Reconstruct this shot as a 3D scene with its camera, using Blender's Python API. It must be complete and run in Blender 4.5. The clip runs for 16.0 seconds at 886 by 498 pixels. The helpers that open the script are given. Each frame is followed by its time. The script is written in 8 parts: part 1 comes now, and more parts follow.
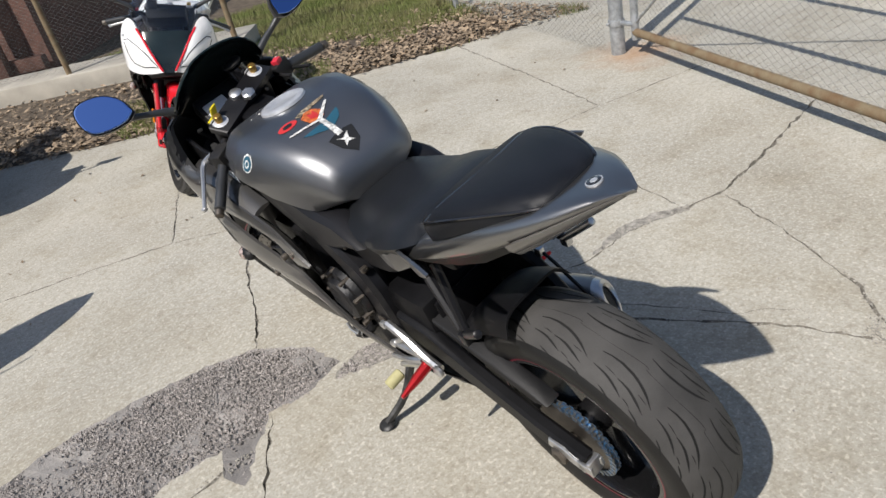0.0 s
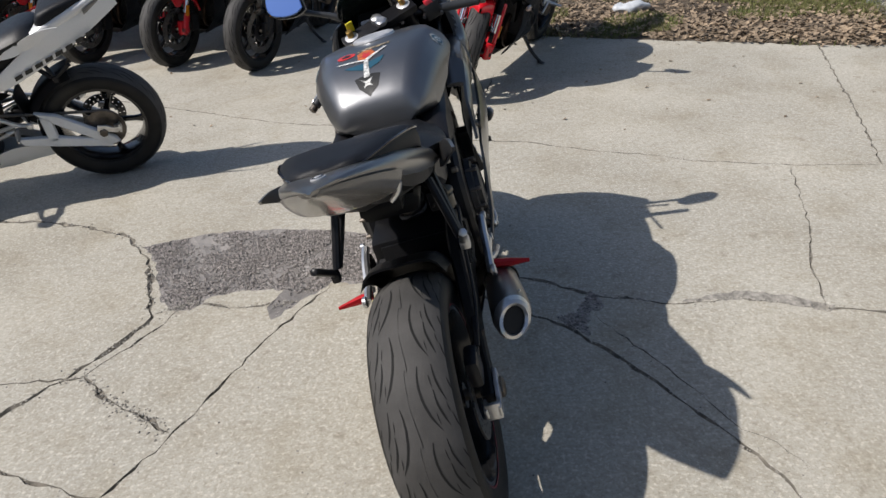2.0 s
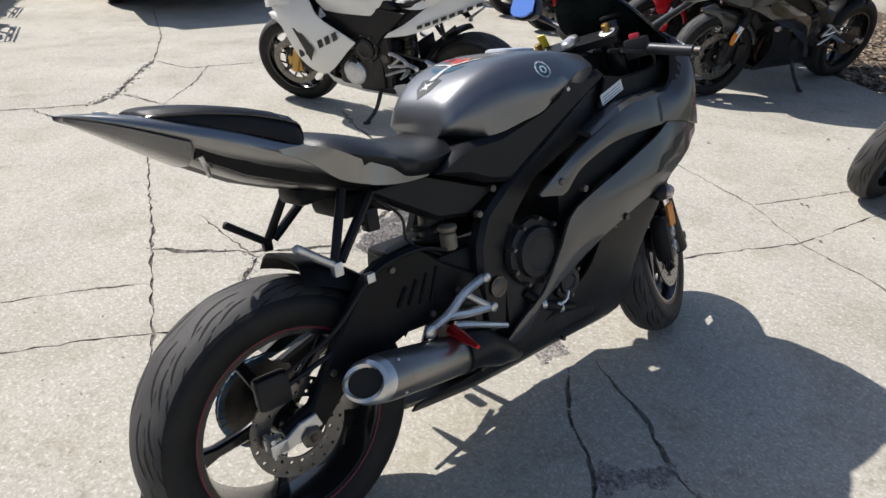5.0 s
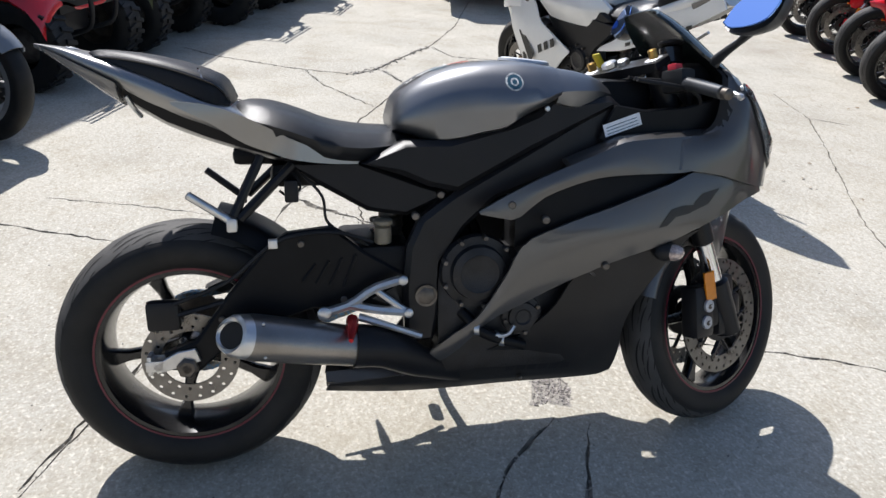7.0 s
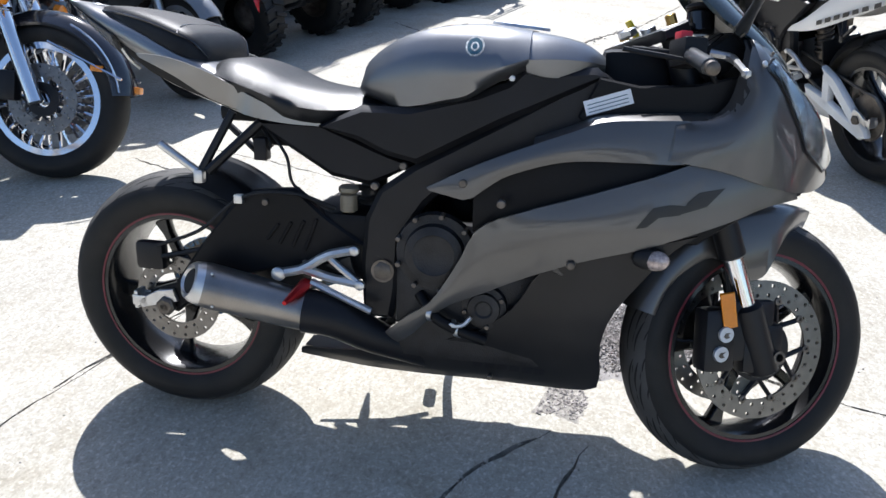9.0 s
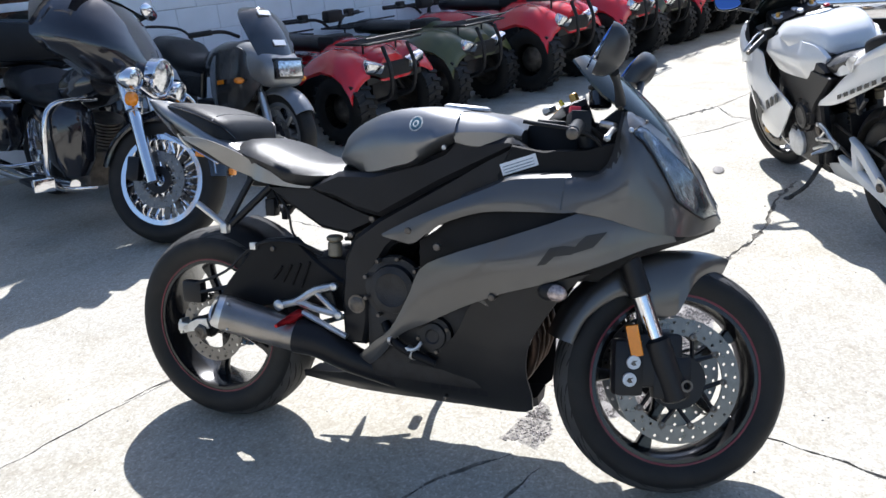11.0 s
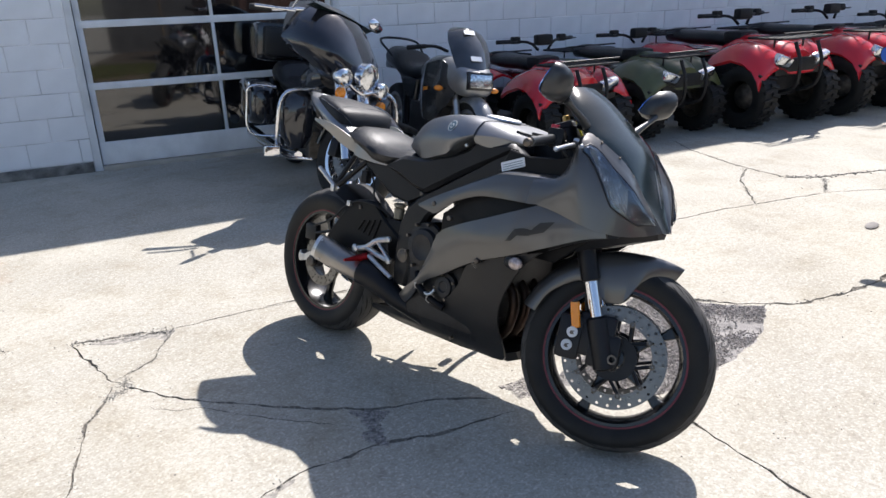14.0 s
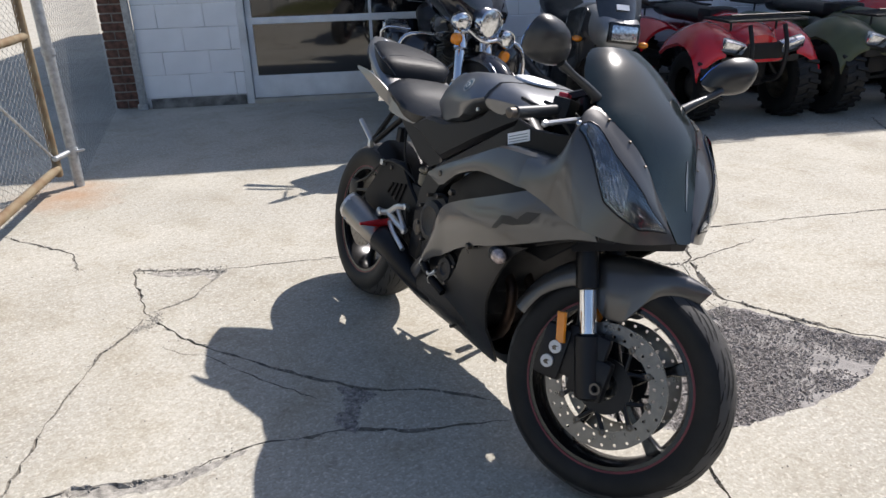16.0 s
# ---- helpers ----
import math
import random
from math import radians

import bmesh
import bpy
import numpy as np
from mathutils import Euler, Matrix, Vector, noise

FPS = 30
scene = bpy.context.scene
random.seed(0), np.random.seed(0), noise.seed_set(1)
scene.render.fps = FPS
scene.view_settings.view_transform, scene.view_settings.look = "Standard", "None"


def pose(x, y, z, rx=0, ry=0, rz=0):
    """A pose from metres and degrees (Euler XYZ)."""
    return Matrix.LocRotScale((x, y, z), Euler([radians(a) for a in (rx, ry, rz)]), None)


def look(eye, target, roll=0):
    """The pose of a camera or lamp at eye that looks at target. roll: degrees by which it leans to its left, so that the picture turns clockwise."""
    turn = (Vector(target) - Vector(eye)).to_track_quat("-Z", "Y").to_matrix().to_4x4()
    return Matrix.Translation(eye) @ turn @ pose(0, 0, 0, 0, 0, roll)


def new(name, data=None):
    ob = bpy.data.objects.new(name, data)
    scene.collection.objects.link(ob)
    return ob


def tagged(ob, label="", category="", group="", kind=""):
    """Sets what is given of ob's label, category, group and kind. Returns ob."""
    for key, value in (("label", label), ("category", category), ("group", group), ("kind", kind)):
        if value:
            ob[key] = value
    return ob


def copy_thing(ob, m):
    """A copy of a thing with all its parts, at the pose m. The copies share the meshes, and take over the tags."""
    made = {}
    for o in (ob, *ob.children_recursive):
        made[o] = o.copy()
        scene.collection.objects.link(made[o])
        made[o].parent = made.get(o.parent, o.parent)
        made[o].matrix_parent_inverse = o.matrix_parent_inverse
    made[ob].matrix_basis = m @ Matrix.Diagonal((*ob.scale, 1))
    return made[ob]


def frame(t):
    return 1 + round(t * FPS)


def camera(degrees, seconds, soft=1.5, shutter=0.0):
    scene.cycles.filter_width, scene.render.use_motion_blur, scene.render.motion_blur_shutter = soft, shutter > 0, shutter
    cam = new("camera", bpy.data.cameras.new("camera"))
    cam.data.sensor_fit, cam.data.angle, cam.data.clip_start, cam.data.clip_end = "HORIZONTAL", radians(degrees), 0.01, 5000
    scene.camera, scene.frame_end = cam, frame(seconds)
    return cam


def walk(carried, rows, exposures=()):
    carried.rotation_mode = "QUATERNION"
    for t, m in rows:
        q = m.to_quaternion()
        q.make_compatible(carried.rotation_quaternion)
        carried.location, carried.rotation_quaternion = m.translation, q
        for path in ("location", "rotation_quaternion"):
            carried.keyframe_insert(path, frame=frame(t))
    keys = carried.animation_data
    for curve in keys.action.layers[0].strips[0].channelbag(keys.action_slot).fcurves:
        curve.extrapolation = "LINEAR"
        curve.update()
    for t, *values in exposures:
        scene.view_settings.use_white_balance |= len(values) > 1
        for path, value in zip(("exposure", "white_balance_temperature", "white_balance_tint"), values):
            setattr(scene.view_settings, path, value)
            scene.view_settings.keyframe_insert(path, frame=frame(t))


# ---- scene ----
cam = camera(64.2, 16.0)
PATH = [
    (0, (-0.849, -1.493, 1.417), (0.097, -0.037, 0.424), -13.4),
    (0.5, (-0.661, -1.65, 1.435), (0.071, -0.068, 0.454), -12.6),
    (1, (-0.439, -1.701, 1.42), (0.11, -0.082, 0.384), -6.4),
    (1.5, (-0.214, -1.802, 1.419), (0.067, -0.124, 0.367), -4.8),
    (2, (0.043, -1.918, 1.429), (-0.007, -0.197, 0.412), -4.7),
    (2.5, (0.234, -1.879, 1.378), (0.017, -0.162, 0.376), -2.6),
    (3, (0.422, -1.768, 1.393), (0.081, -0.099, 0.346), 1.4),
    (3.5, (0.678, -1.711, 1.39), (-0.088, -0.116, 0.457), 1.4),
    (4, (0.877, -1.613, 1.393), (-0.14, -0.15, 0.486), 0.7),
    (4.2, (0.909, -1.531, 1.362), (-0.175, -0.122, 0.447), 0.7),
    (6.3, (1.35, -0.731, 1.331), (-0.23, 0.003, 0.348), 4.7),
    (6.5, (1.357, -0.651, 1.342), (-0.251, 0.01, 0.353), 5.5),
    (7, (1.453, -0.434, 1.332), (-0.264, -0.036, 0.388), 3.2),
    (7.5, (1.487, -0.238, 1.33), (-0.268, -0.113, 0.379), 1.4),
    (8, (1.419, -0.102, 1.309), (-0.32, 0.046, 0.332), 2.9),
    (8.5, (1.314, 0.114, 1.27), (-0.402, 0.025, 0.246), 1.6),
    (9, (1.374, 0.217, 1.277), (-0.333, -0.098, 0.283), -0.9),
    (9.2, (1.473, 0.253, 1.297), (-0.257, -0.113, 0.362), -1.1),
    (11.3, (1.659, 0.803, 1.311), (-0.041, 0.076, 0.55), -5.0),
    (11.5, (1.728, 0.86, 1.31), (0.042, 0.105, 0.544), -4.6),
    (12, (1.798, 0.979, 1.339), (0.175, 0.13, 0.537), -2.3),
    (12.5, (1.705, 1.138, 1.331), (0.149, 0.104, 0.616), -1.9),
    (13, (1.624, 1.257, 1.292), (0.19, 0.049, 0.595), -4.2),
    (13.5, (1.714, 1.43, 1.329), (0.326, 0.168, 0.637), -5.6),
    (14, (1.751, 1.59, 1.342), (0.374, 0.304, 0.669), -2.2),
    (14.5, (1.606, 1.776, 1.323), (0.33, 0.374, 0.685), -4.3),
    (15, (1.482, 1.84, 1.298), (0.349, 0.344, 0.605), -4.5),
    (15.5, (1.304, 1.748, 1.307), (0.306, 0.194, 0.539), -3.2),
    (16, (1.102, 1.733, 1.305), (0.179, 0.145, 0.514), -1.5),
]
EXPOSURES = [(0, 0.15, 6550, 10), (2, 0.02, 6550, 11), (4.2, 0.27, 6500, 11), (6.3, 0.55, 6250, 11), (8, 0.66, 6220, 12), (9.2, 1.0, 5950, 11), (11.3, 0.98, 5980, 11), (12.0, 0.9, 6280, 12), (13.0, 0.85, 6330, 13), (14.5, 0.74, 6380, 13), (16.0, 0.53, 6480, 13)]
walk(cam, [(t, look(eye, target, roll)) for t, eye, target, roll in PATH], EXPOSURES)

# ---- world and sun ----
SUN_WAY = Vector((0.862, 0.248, -1.0)).normalized()
world = bpy.data.worlds.new("sky")
scene.world = world
world.use_nodes = True
sky = world.node_tree.nodes.new("ShaderNodeTexSky")
sky.sky_type = "NISHITA"
sky.sun_disc = False
sky.sun_elevation = math.asin(-SUN_WAY.z)
sky.sun_rotation = math.atan2(-SUN_WAY.x, -SUN_WAY.y)
back = world.node_tree.nodes["Background"]
back.inputs["Strength"].default_value = 0.098
world.node_tree.links.new(sky.outputs["Color"], back.inputs["Color"])
sun_data = bpy.data.lights.new("sun", "SUN")
sun_data.energy, sun_data.angle, sun_data.color = 4.6, radians(0.55), (1.0, 0.955, 0.9)
sun = new("sun", sun_data)
sun.matrix_world = Matrix.Translation((-6, -2, 8)) @ SUN_WAY.to_track_quat("-Z", "Y").to_matrix().to_4x4()

# ---- materials ----
def mat(name, c, rough=0.5, metal=0.0, var=0.12, scale=8.0, fine=120.0, bump=0.05, coat=0.0, spec=0.5, c2=None, dirt=0.0, rvar=0.1):
    """A node material: colour mottled at two scales, uneven roughness and fine relief."""
    m = bpy.data.materials.new(name)
    m.use_nodes = True
    nt = m.node_tree
    N, Lk = nt.nodes, nt.links
    b = N["Principled BSDF"]
    b.inputs["Metallic"].default_value = metal
    b.inputs["Specular IOR Level"].default_value = spec
    b.inputs["Coat Weight"].default_value = coat
    b.inputs["Coat Roughness"].default_value = 0.06
    tc = N.new("ShaderNodeTexCoord")
    n1, n2 = N.new("ShaderNodeTexNoise"), N.new("ShaderNodeTexNoise")
    for n, sc, de in ((n1, scale, 5), (n2, fine, 3)):
        n.inputs["Scale"].default_value, n.inputs["Detail"].default_value = sc, de
        Lk.new(tc.outputs["Object"], n.inputs["Vector"])
    r1 = N.new("ShaderNodeMapRange")
    r1.inputs[1].default_value, r1.inputs[2].default_value = 0.3, 0.7
    Lk.new(n1.outputs["Fac"], r1.inputs[0])
    mx = N.new("ShaderNodeMix")
    mx.data_type = "RGBA"
    c2 = c2 or tuple(v * (1 - 2 * var) for v in c)
    mx.inputs[6].default_value, mx.inputs[7].default_value = (*c2, 1), (*[min(1, v * (1 + var)) for v in c], 1)
    Lk.new(r1.outputs[0], mx.inputs[0])
    mx2 = N.new("ShaderNodeMix")
    mx2.data_type, mx2.blend_type = "RGBA", "MULTIPLY"
    mx2.inputs[0].default_value = 1.0
    r2 = N.new("ShaderNodeMapRange")
    r2.inputs[3].default_value, r2.inputs[4].default_value = 1 - var, 1 + var
    Lk.new(n2.outputs["Fac"], r2.inputs[0])
    Lk.new(mx.outputs[2], mx2.inputs[6])
    Lk.new(r2.outputs[0], mx2.inputs[7])
    out = mx2.outputs[2]
    if dirt:
        n3 = N.new("ShaderNodeTexNoise")
        n3.inputs["Scale"].default_value, n3.inputs["Detail"].default_value = scale * 0.6, 6
        Lk.new(tc.outputs["Object"], n3.inputs["Vector"])
        r3 = N.new("ShaderNodeMapRange")
        r3.inputs[1].default_value, r3.inputs[2].default_value, r3.inputs[4].default_value = 0.5, 0.75, dirt
        Lk.new(n3.outputs["Fac"], r3.inputs[0])
        mx3 = N.new("ShaderNodeMix")
        mx3.data_type = "RGBA"
        mx3.inputs[7].default_value = (0.22, 0.19, 0.15, 1)
        Lk.new(r3.outputs[0], mx3.inputs[0])
        Lk.new(out, mx3.inputs[6])
        out = mx3.outputs[2]
    Lk.new(out, b.inputs["Base Color"])
    rr = N.new("ShaderNodeMapRange")
    rr.inputs[3].default_value, rr.inputs[4].default_value = max(0.02, rough - rvar * 0.5), min(1, rough + rvar)
    Lk.new(n1.outputs["Fac"], rr.inputs[0])
    Lk.new(rr.outputs[0], b.inputs["Roughness"])
    if bump:
        bp = N.new("ShaderNodeBump")
        bp.inputs["Strength"].default_value, bp.inputs["Distance"].default_value = bump, 0.003
        Lk.new(n2.outputs["Fac"], bp.inputs["Height"])
        Lk.new(bp.outputs["Normal"], b.inputs["Normal"])
    return m


def glass(name, tint, rough=0.03, ior=1.45):
    m = bpy.data.materials.new(name)
    m.use_nodes = True
    b = m.node_tree.nodes["Principled BSDF"]
    b.inputs["Base Color"].default_value = (*tint, 1)
    b.inputs["Transmission Weight"].default_value = 1.0
    b.inputs["Roughness"].default_value = rough
    b.inputs["IOR"].default_value = ior
    return m


M = {
    "grey": mat("metallic grey paint", (0.1, 0.097, 0.095), 0.37, 0.66, var=0.06, scale=3, fine=900, bump=0.02, coat=0.75, rvar=0.06),
    # Tank and tail repeat the grey, lightened for the sun and sky they catch.
    "tank_grey": mat("satin grey paint lightened for the lit tank", (0.205, 0.21, 0.22), 0.36, 0.92, var=0.07, scale=4, fine=900, bump=0.02, coat=0.12, rvar=0.08, dirt=0.06),
    "tail_grey": mat("metallic grey paint lightened for the lit tail", (0.29, 0.287, 0.284), 0.3, 0.95, var=0.06, scale=4, fine=900, bump=0.02, coat=0.15, rvar=0.08),
    "cap": mat("pale brushed cap", (0.6, 0.61, 0.63), 0.4, 0.55, var=0.08, scale=40, fine=500, bump=0.06),
    "satin": mat("satin black plastic", (0.011, 0.011, 0.013), 0.38, 0.0, var=0.15, scale=6, fine=400, bump=0.05, dirt=0.02, spec=0.25),
    "frame": mat("black frame paint", (0.012, 0.012, 0.014), 0.34, 0.1, var=0.15, fine=300, bump=0.06, dirt=0.03, spec=0.3),
    "lower": mat("matt charcoal fairing paint", (0.02, 0.019, 0.019), 0.36, 0.15, var=0.12, fine=500, bump=0.03, coat=0.05, dirt=0.04, spec=0.3),
    "gloss": mat("gloss black plastic", (0.012, 0.012, 0.014), 0.12, 0.0, var=0.1, bump=0.0, coat=0.4),
    "screen": mat("smoked screen", (0.012, 0.022, 0.025), 0.12, 0.0, var=0.25, scale=5, fine=500, bump=0.02, coat=0.0, spec=0.5, dirt=0.05),
    "seat": mat("black vinyl seat cover", (0.011, 0.012, 0.014), 0.36, 0.0, var=0.12, scale=10, fine=700, bump=0.22, spec=0.35),
    "pillion": mat("black suede pillion cover", (0.009, 0.01, 0.013), 0.46, 0.0, var=0.2, scale=14, fine=900, bump=0.15, spec=0.25),
    "rubber": mat("tyre sidewall rubber", (0.011, 0.011, 0.011), 0.55, 0.0, var=0.2, scale=12, fine=300, bump=0.12, dirt=0.05, spec=0.3),
    "tread": mat("dusty tyre tread rubber", (0.056, 0.054, 0.052), 0.7, 0.0, var=0.15, scale=15, fine=500, bump=0.25),
    "groove": mat("tread groove", (0.004, 0.004, 0.004), 0.8, var=0.1, bump=0.0),
    "rim": mat("gloss black rim", (0.014, 0.014, 0.015), 0.22, 0.3, var=0.1, bump=0.02, coat=0.3),
    "tape": mat("red rim tape", (0.13, 0.008, 0.02), 0.35, var=0.1, bump=0.0),
    "disc": mat("machined steel disc", (0.2, 0.19, 0.178), 0.27, 0.9, var=0.1, scale=40, fine=600, bump=0.08),
    "hole": mat("near-black hole plug", (0.01, 0.01, 0.01), 0.8, bump=0.0),
    "alloy": mat("brushed alloy", (0.62, 0.62, 0.62), 0.3, 0.9, var=0.08, scale=30, fine=500, bump=0.06),
    "chrome": mat("chrome", (0.8, 0.8, 0.82), 0.07, 1.0, var=0.03, bump=0.0, rvar=0.03),
    "titan": mat("brushed titanium can", (0.30, 0.28, 0.26), 0.3, 0.9, var=0.1, scale=10, fine=300, bump=0.06),
    "steel": mat("burnt steel", (0.16, 0.14, 0.12), 0.45, 0.8, var=0.25, scale=20, bump=0.1),
    "engine": mat("dark engine casting", (0.018, 0.018, 0.02), 0.42, 0.3, var=0.3, scale=25, fine=260, bump=0.3),
    "copper": mat("heat-stained header pipe", (0.05, 0.03, 0.021), 0.42, 0.8, var=0.3, scale=20, bump=0.05),
    "red": mat("red anodised alloy", (0.45, 0.015, 0.02), 0.28, 0.6, var=0.08, bump=0.02),
    "switch_red": mat("red switch plastic", (0.6, 0.03, 0.05), 0.4, bump=0.0),
    "chainlink": mat("blue and brass chain links", (0.05, 0.17, 0.34), 0.32, 0.7, var=0.2, scale=160, fine=600, bump=0.05, c2=(0.2, 0.15, 0.07)),
    "gold": mat("gold anodised alloy", (0.5, 0.31, 0.09), 0.28, 0.8, var=0.08, bump=0.02),
    "yellow": mat("yellow tag", (0.75, 0.62, 0.02), 0.5, bump=0.0),
    "amber": mat("amber reflector", (0.75, 0.24, 0.01), 0.2, var=0.1, bump=0.0, coat=0.5),
    "lens": glass("clear lens", (0.93, 0.95, 0.97), 0.02),
    "bulb": mat("reflector bowl", (0.75, 0.77, 0.8), 0.12, 1.0, var=0.2, scale=60, bump=0.1),
    "mirror": mat("blue-tinted mirror glass", (0.2, 0.34, 0.72), 0.02, 1.0, var=0.0, bump=0.0, rvar=0.0),
    # Dark lens given a greyer base to carry the bright ground's reflection.
    "taillens": mat("smoked tail lens greyed for ground reflection", (0.17, 0.16, 0.15), 0.2, var=0.1, bump=0.02, coat=0.5),
    "label": mat("silver label", (0.72, 0.75, 0.8), 0.35, 0.2, var=0.05, bump=0.0),
    "white": mat("gloss white paint", (0.8, 0.8, 0.79), 0.18, var=0.04, scale=3, bump=0.01, coat=0.6, dirt=0.04),
    "redpaint": mat("gloss red paint", (0.62, 0.014, 0.024), 0.18, var=0.06, scale=3, bump=0.01, coat=0.6),
    "darkgrey": mat("dark grey gloss paint", (0.045, 0.047, 0.05), 0.22, 0.4, var=0.1, bump=0.01, coat=0.5),
    "blackpaint": mat("gloss black paint", (0.012, 0.012, 0.016), 0.1, var=0.1, bump=0.0, coat=0.8),
    "silver": mat("silver grey paint", (0.27, 0.275, 0.28), 0.3, 0.55, var=0.07, bump=0.02, coat=0.4),
    "green": mat("olive green plastic", (0.075, 0.085, 0.03), 0.3, var=0.1, bump=0.03, coat=0.3),
    "plastic": mat("black textured plastic", (0.013, 0.013, 0.014), 0.5, var=0.2, fine=400, bump=0.25, dirt=0.06, spec=0.3),
    "whiteframe": mat("white enamelled door frame", (0.76, 0.78, 0.8), 0.4, var=0.08, scale=5, bump=0.06, dirt=0.12),
    "wire": mat("weathered zinc wire", (0.2, 0.2, 0.19), 0.6, 0.2, var=0.2, scale=30, bump=0.0),
    "galv": mat("galvanised steel", (0.42, 0.44, 0.46), 0.45, 0.6, var=0.15, scale=30, bump=0.1, dirt=0.12),
    "rust": mat("rusty painted pipe", (0.2, 0.165, 0.105), 0.75, 0.2, var=0.25, scale=14, fine=200, bump=0.3, c2=(0.17, 0.105, 0.055)),
    "brick": mat("dull brown brick", (0.165, 0.085, 0.062), 0.88, var=0.35, scale=20, fine=250, bump=0.4),
    "footing": mat("grimy concrete footing", (0.22, 0.215, 0.2), 0.9, var=0.35, scale=9, fine=150, bump=0.5),
    "mortar": mat("grey mortar", (0.3, 0.28, 0.25), 0.9, var=0.15, fine=300, bump=0.3),
    "block": mat("white painted block", (0.88, 0.89, 0.91), 0.6, var=0.05, scale=2.5, fine=160, bump=0.35, dirt=0.1),
    "joint": mat("grey joint", (0.8, 0.81, 0.82), 0.9, var=0.25, scale=3, bump=0.2),
    "kerb": mat("pale concrete kerb", (0.44, 0.41, 0.35), 0.85, var=0.12, scale=4, fine=160, bump=0.35, dirt=0.25),
    "asphalt": mat("tar patch", (0.27, 0.255, 0.24), 0.88, var=0.25, scale=4.5, fine=160, bump=0.8, c2=(0.165, 0.155, 0.148)),
    "gravel": mat("loose gravel", (0.36, 0.33, 0.31), 0.8, var=0.35, scale=70, fine=300, bump=0.3),
    "deep": mat("black moulded plastic", (0.007, 0.007, 0.008), 0.42, var=0.2, fine=300, bump=0.1, spec=0.18),
    "pot": mat("yellowed cloudy plastic", (0.2, 0.17, 0.12), 0.35, var=0.1, bump=0.0),
    "rubble": mat("broken concrete rubble", (0.33, 0.31, 0.275), 0.9, var=0.3, scale=40, fine=200, bump=0.9),
    "stucco": mat("dull grey horizon wall", (0.15, 0.148, 0.145), 0.85, var=0.2, scale=2, fine=60, bump=0.3),
    "crumb": mat("concrete crumbs", (0.36, 0.34, 0.3), 0.9, var=0.3, scale=60, fine=300, bump=0.3),
    "crack": mat("crack filled with dirt", (0.2, 0.182, 0.152), 0.95, var=0.3, scale=30, fine=300, bump=0.6),
    "grass": mat("dry lawn soil", (0.09, 0.1, 0.035), 0.95, var=0.3, scale=5, fine=60, bump=0.8, c2=(0.12, 0.1, 0.055)),
    "blade": mat("grass blade", (0.1, 0.13, 0.03), 0.7, var=0.3, scale=2, bump=0.0, c2=(0.2, 0.18, 0.08)),
    "leaf": mat("dead leaf", (0.33, 0.25, 0.17), 0.8, var=0.35, scale=9, fine=60, bump=0.2),
    "soil": mat("bare soil", (0.11, 0.085, 0.06), 0.95, var=0.3, scale=10, fine=100, bump=0.8),
    "brownwood": mat("brown stained timber", (0.12, 0.06, 0.045), 0.75, var=0.2, scale=10, bump=0.2),
    "siding": mat("pale house siding", (0.5, 0.5, 0.46), 0.7, var=0.08, bump=0.1),
    "dark": mat("near-black for liners and the unlit room", (0.015, 0.015, 0.016), 0.8, bump=0.0),
    "bag": mat("pale plastic bag", (0.6, 0.63, 0.66), 0.35, var=0.1, scale=20, bump=0.3),
    "sidestand": mat("black worn stand", (0.05, 0.05, 0.05), 0.45, 0.5, var=0.3, scale=30, bump=0.1),
    "lever": mat("silver lever", (0.6, 0.6, 0.6), 0.3, 0.85, var=0.08, bump=0.03),
    "orange": mat("orange decal", (0.65, 0.16, 0.04), 0.35, 0.1, var=0.35, scale=90, bump=0.0),
    "decal_red": mat("red decal", (0.5, 0.03, 0.03), 0.35, bump=0.0),
    "decal_blue": mat("dark teal decal", (0.02, 0.09, 0.14), 0.35, bump=0.0),
    "decal_pale": mat("pale decal", (0.6, 0.6, 0.58), 0.35, var=0.3, scale=120, bump=0.0),
    "decal_dark": mat("black decal", (0.012, 0.012, 0.012), 0.4, bump=0.0),
    "tan": mat("tan decal", (0.3, 0.24, 0.16), 0.4, var=0.5, scale=160, bump=0.0),
    "rubber_tan": mat("yellowed rubber", (0.45, 0.42, 0.22), 0.6, bump=0.05),
}

# concrete: aggregate specks, broad stains and rust near the gate posts
conc = mat("weathered concrete", (0.465, 0.443, 0.382), 0.85, var=0.075, scale=1.4, fine=70, bump=0.5)
nt = conc.node_tree
b = nt.nodes["Principled BSDF"]
tc = nt.nodes.new("ShaderNodeTexCoord")
src = b.inputs["Base Color"].links[0].from_socket


def mixed(kind, fac, a, col):
    n = nt.nodes.new("ShaderNodeMix")
    n.data_type, n.blend_type = "RGBA", kind
    nt.links.new(fac, n.inputs[0])
    nt.links.new(a, n.inputs[6])
    n.inputs[7].default_value = (*col, 1)
    return n.outputs[2]


def ramp(out, lo, hi, top):
    n = nt.nodes.new("ShaderNodeMapRange")
    n.inputs[1].default_value, n.inputs[2].default_value, n.inputs[4].default_value = lo, hi, top
    nt.links.new(out, n.inputs[0])
    return n.outputs[0]


def tex(kind, scale, detail=3):
    n = nt.nodes.new(kind)
    n.inputs["Scale"].default_value = scale
    if "Detail" in n.inputs:
        n.inputs["Detail"].default_value = detail
    nt.links.new(tc.outputs["Object"], n.inputs["Vector"])
    return n


src = mixed("MIX", ramp(tex("ShaderNodeTexNoise", 210, 2).outputs["Fac"], 0.58, 0.72, 0.5), src, (0.21, 0.185, 0.15))
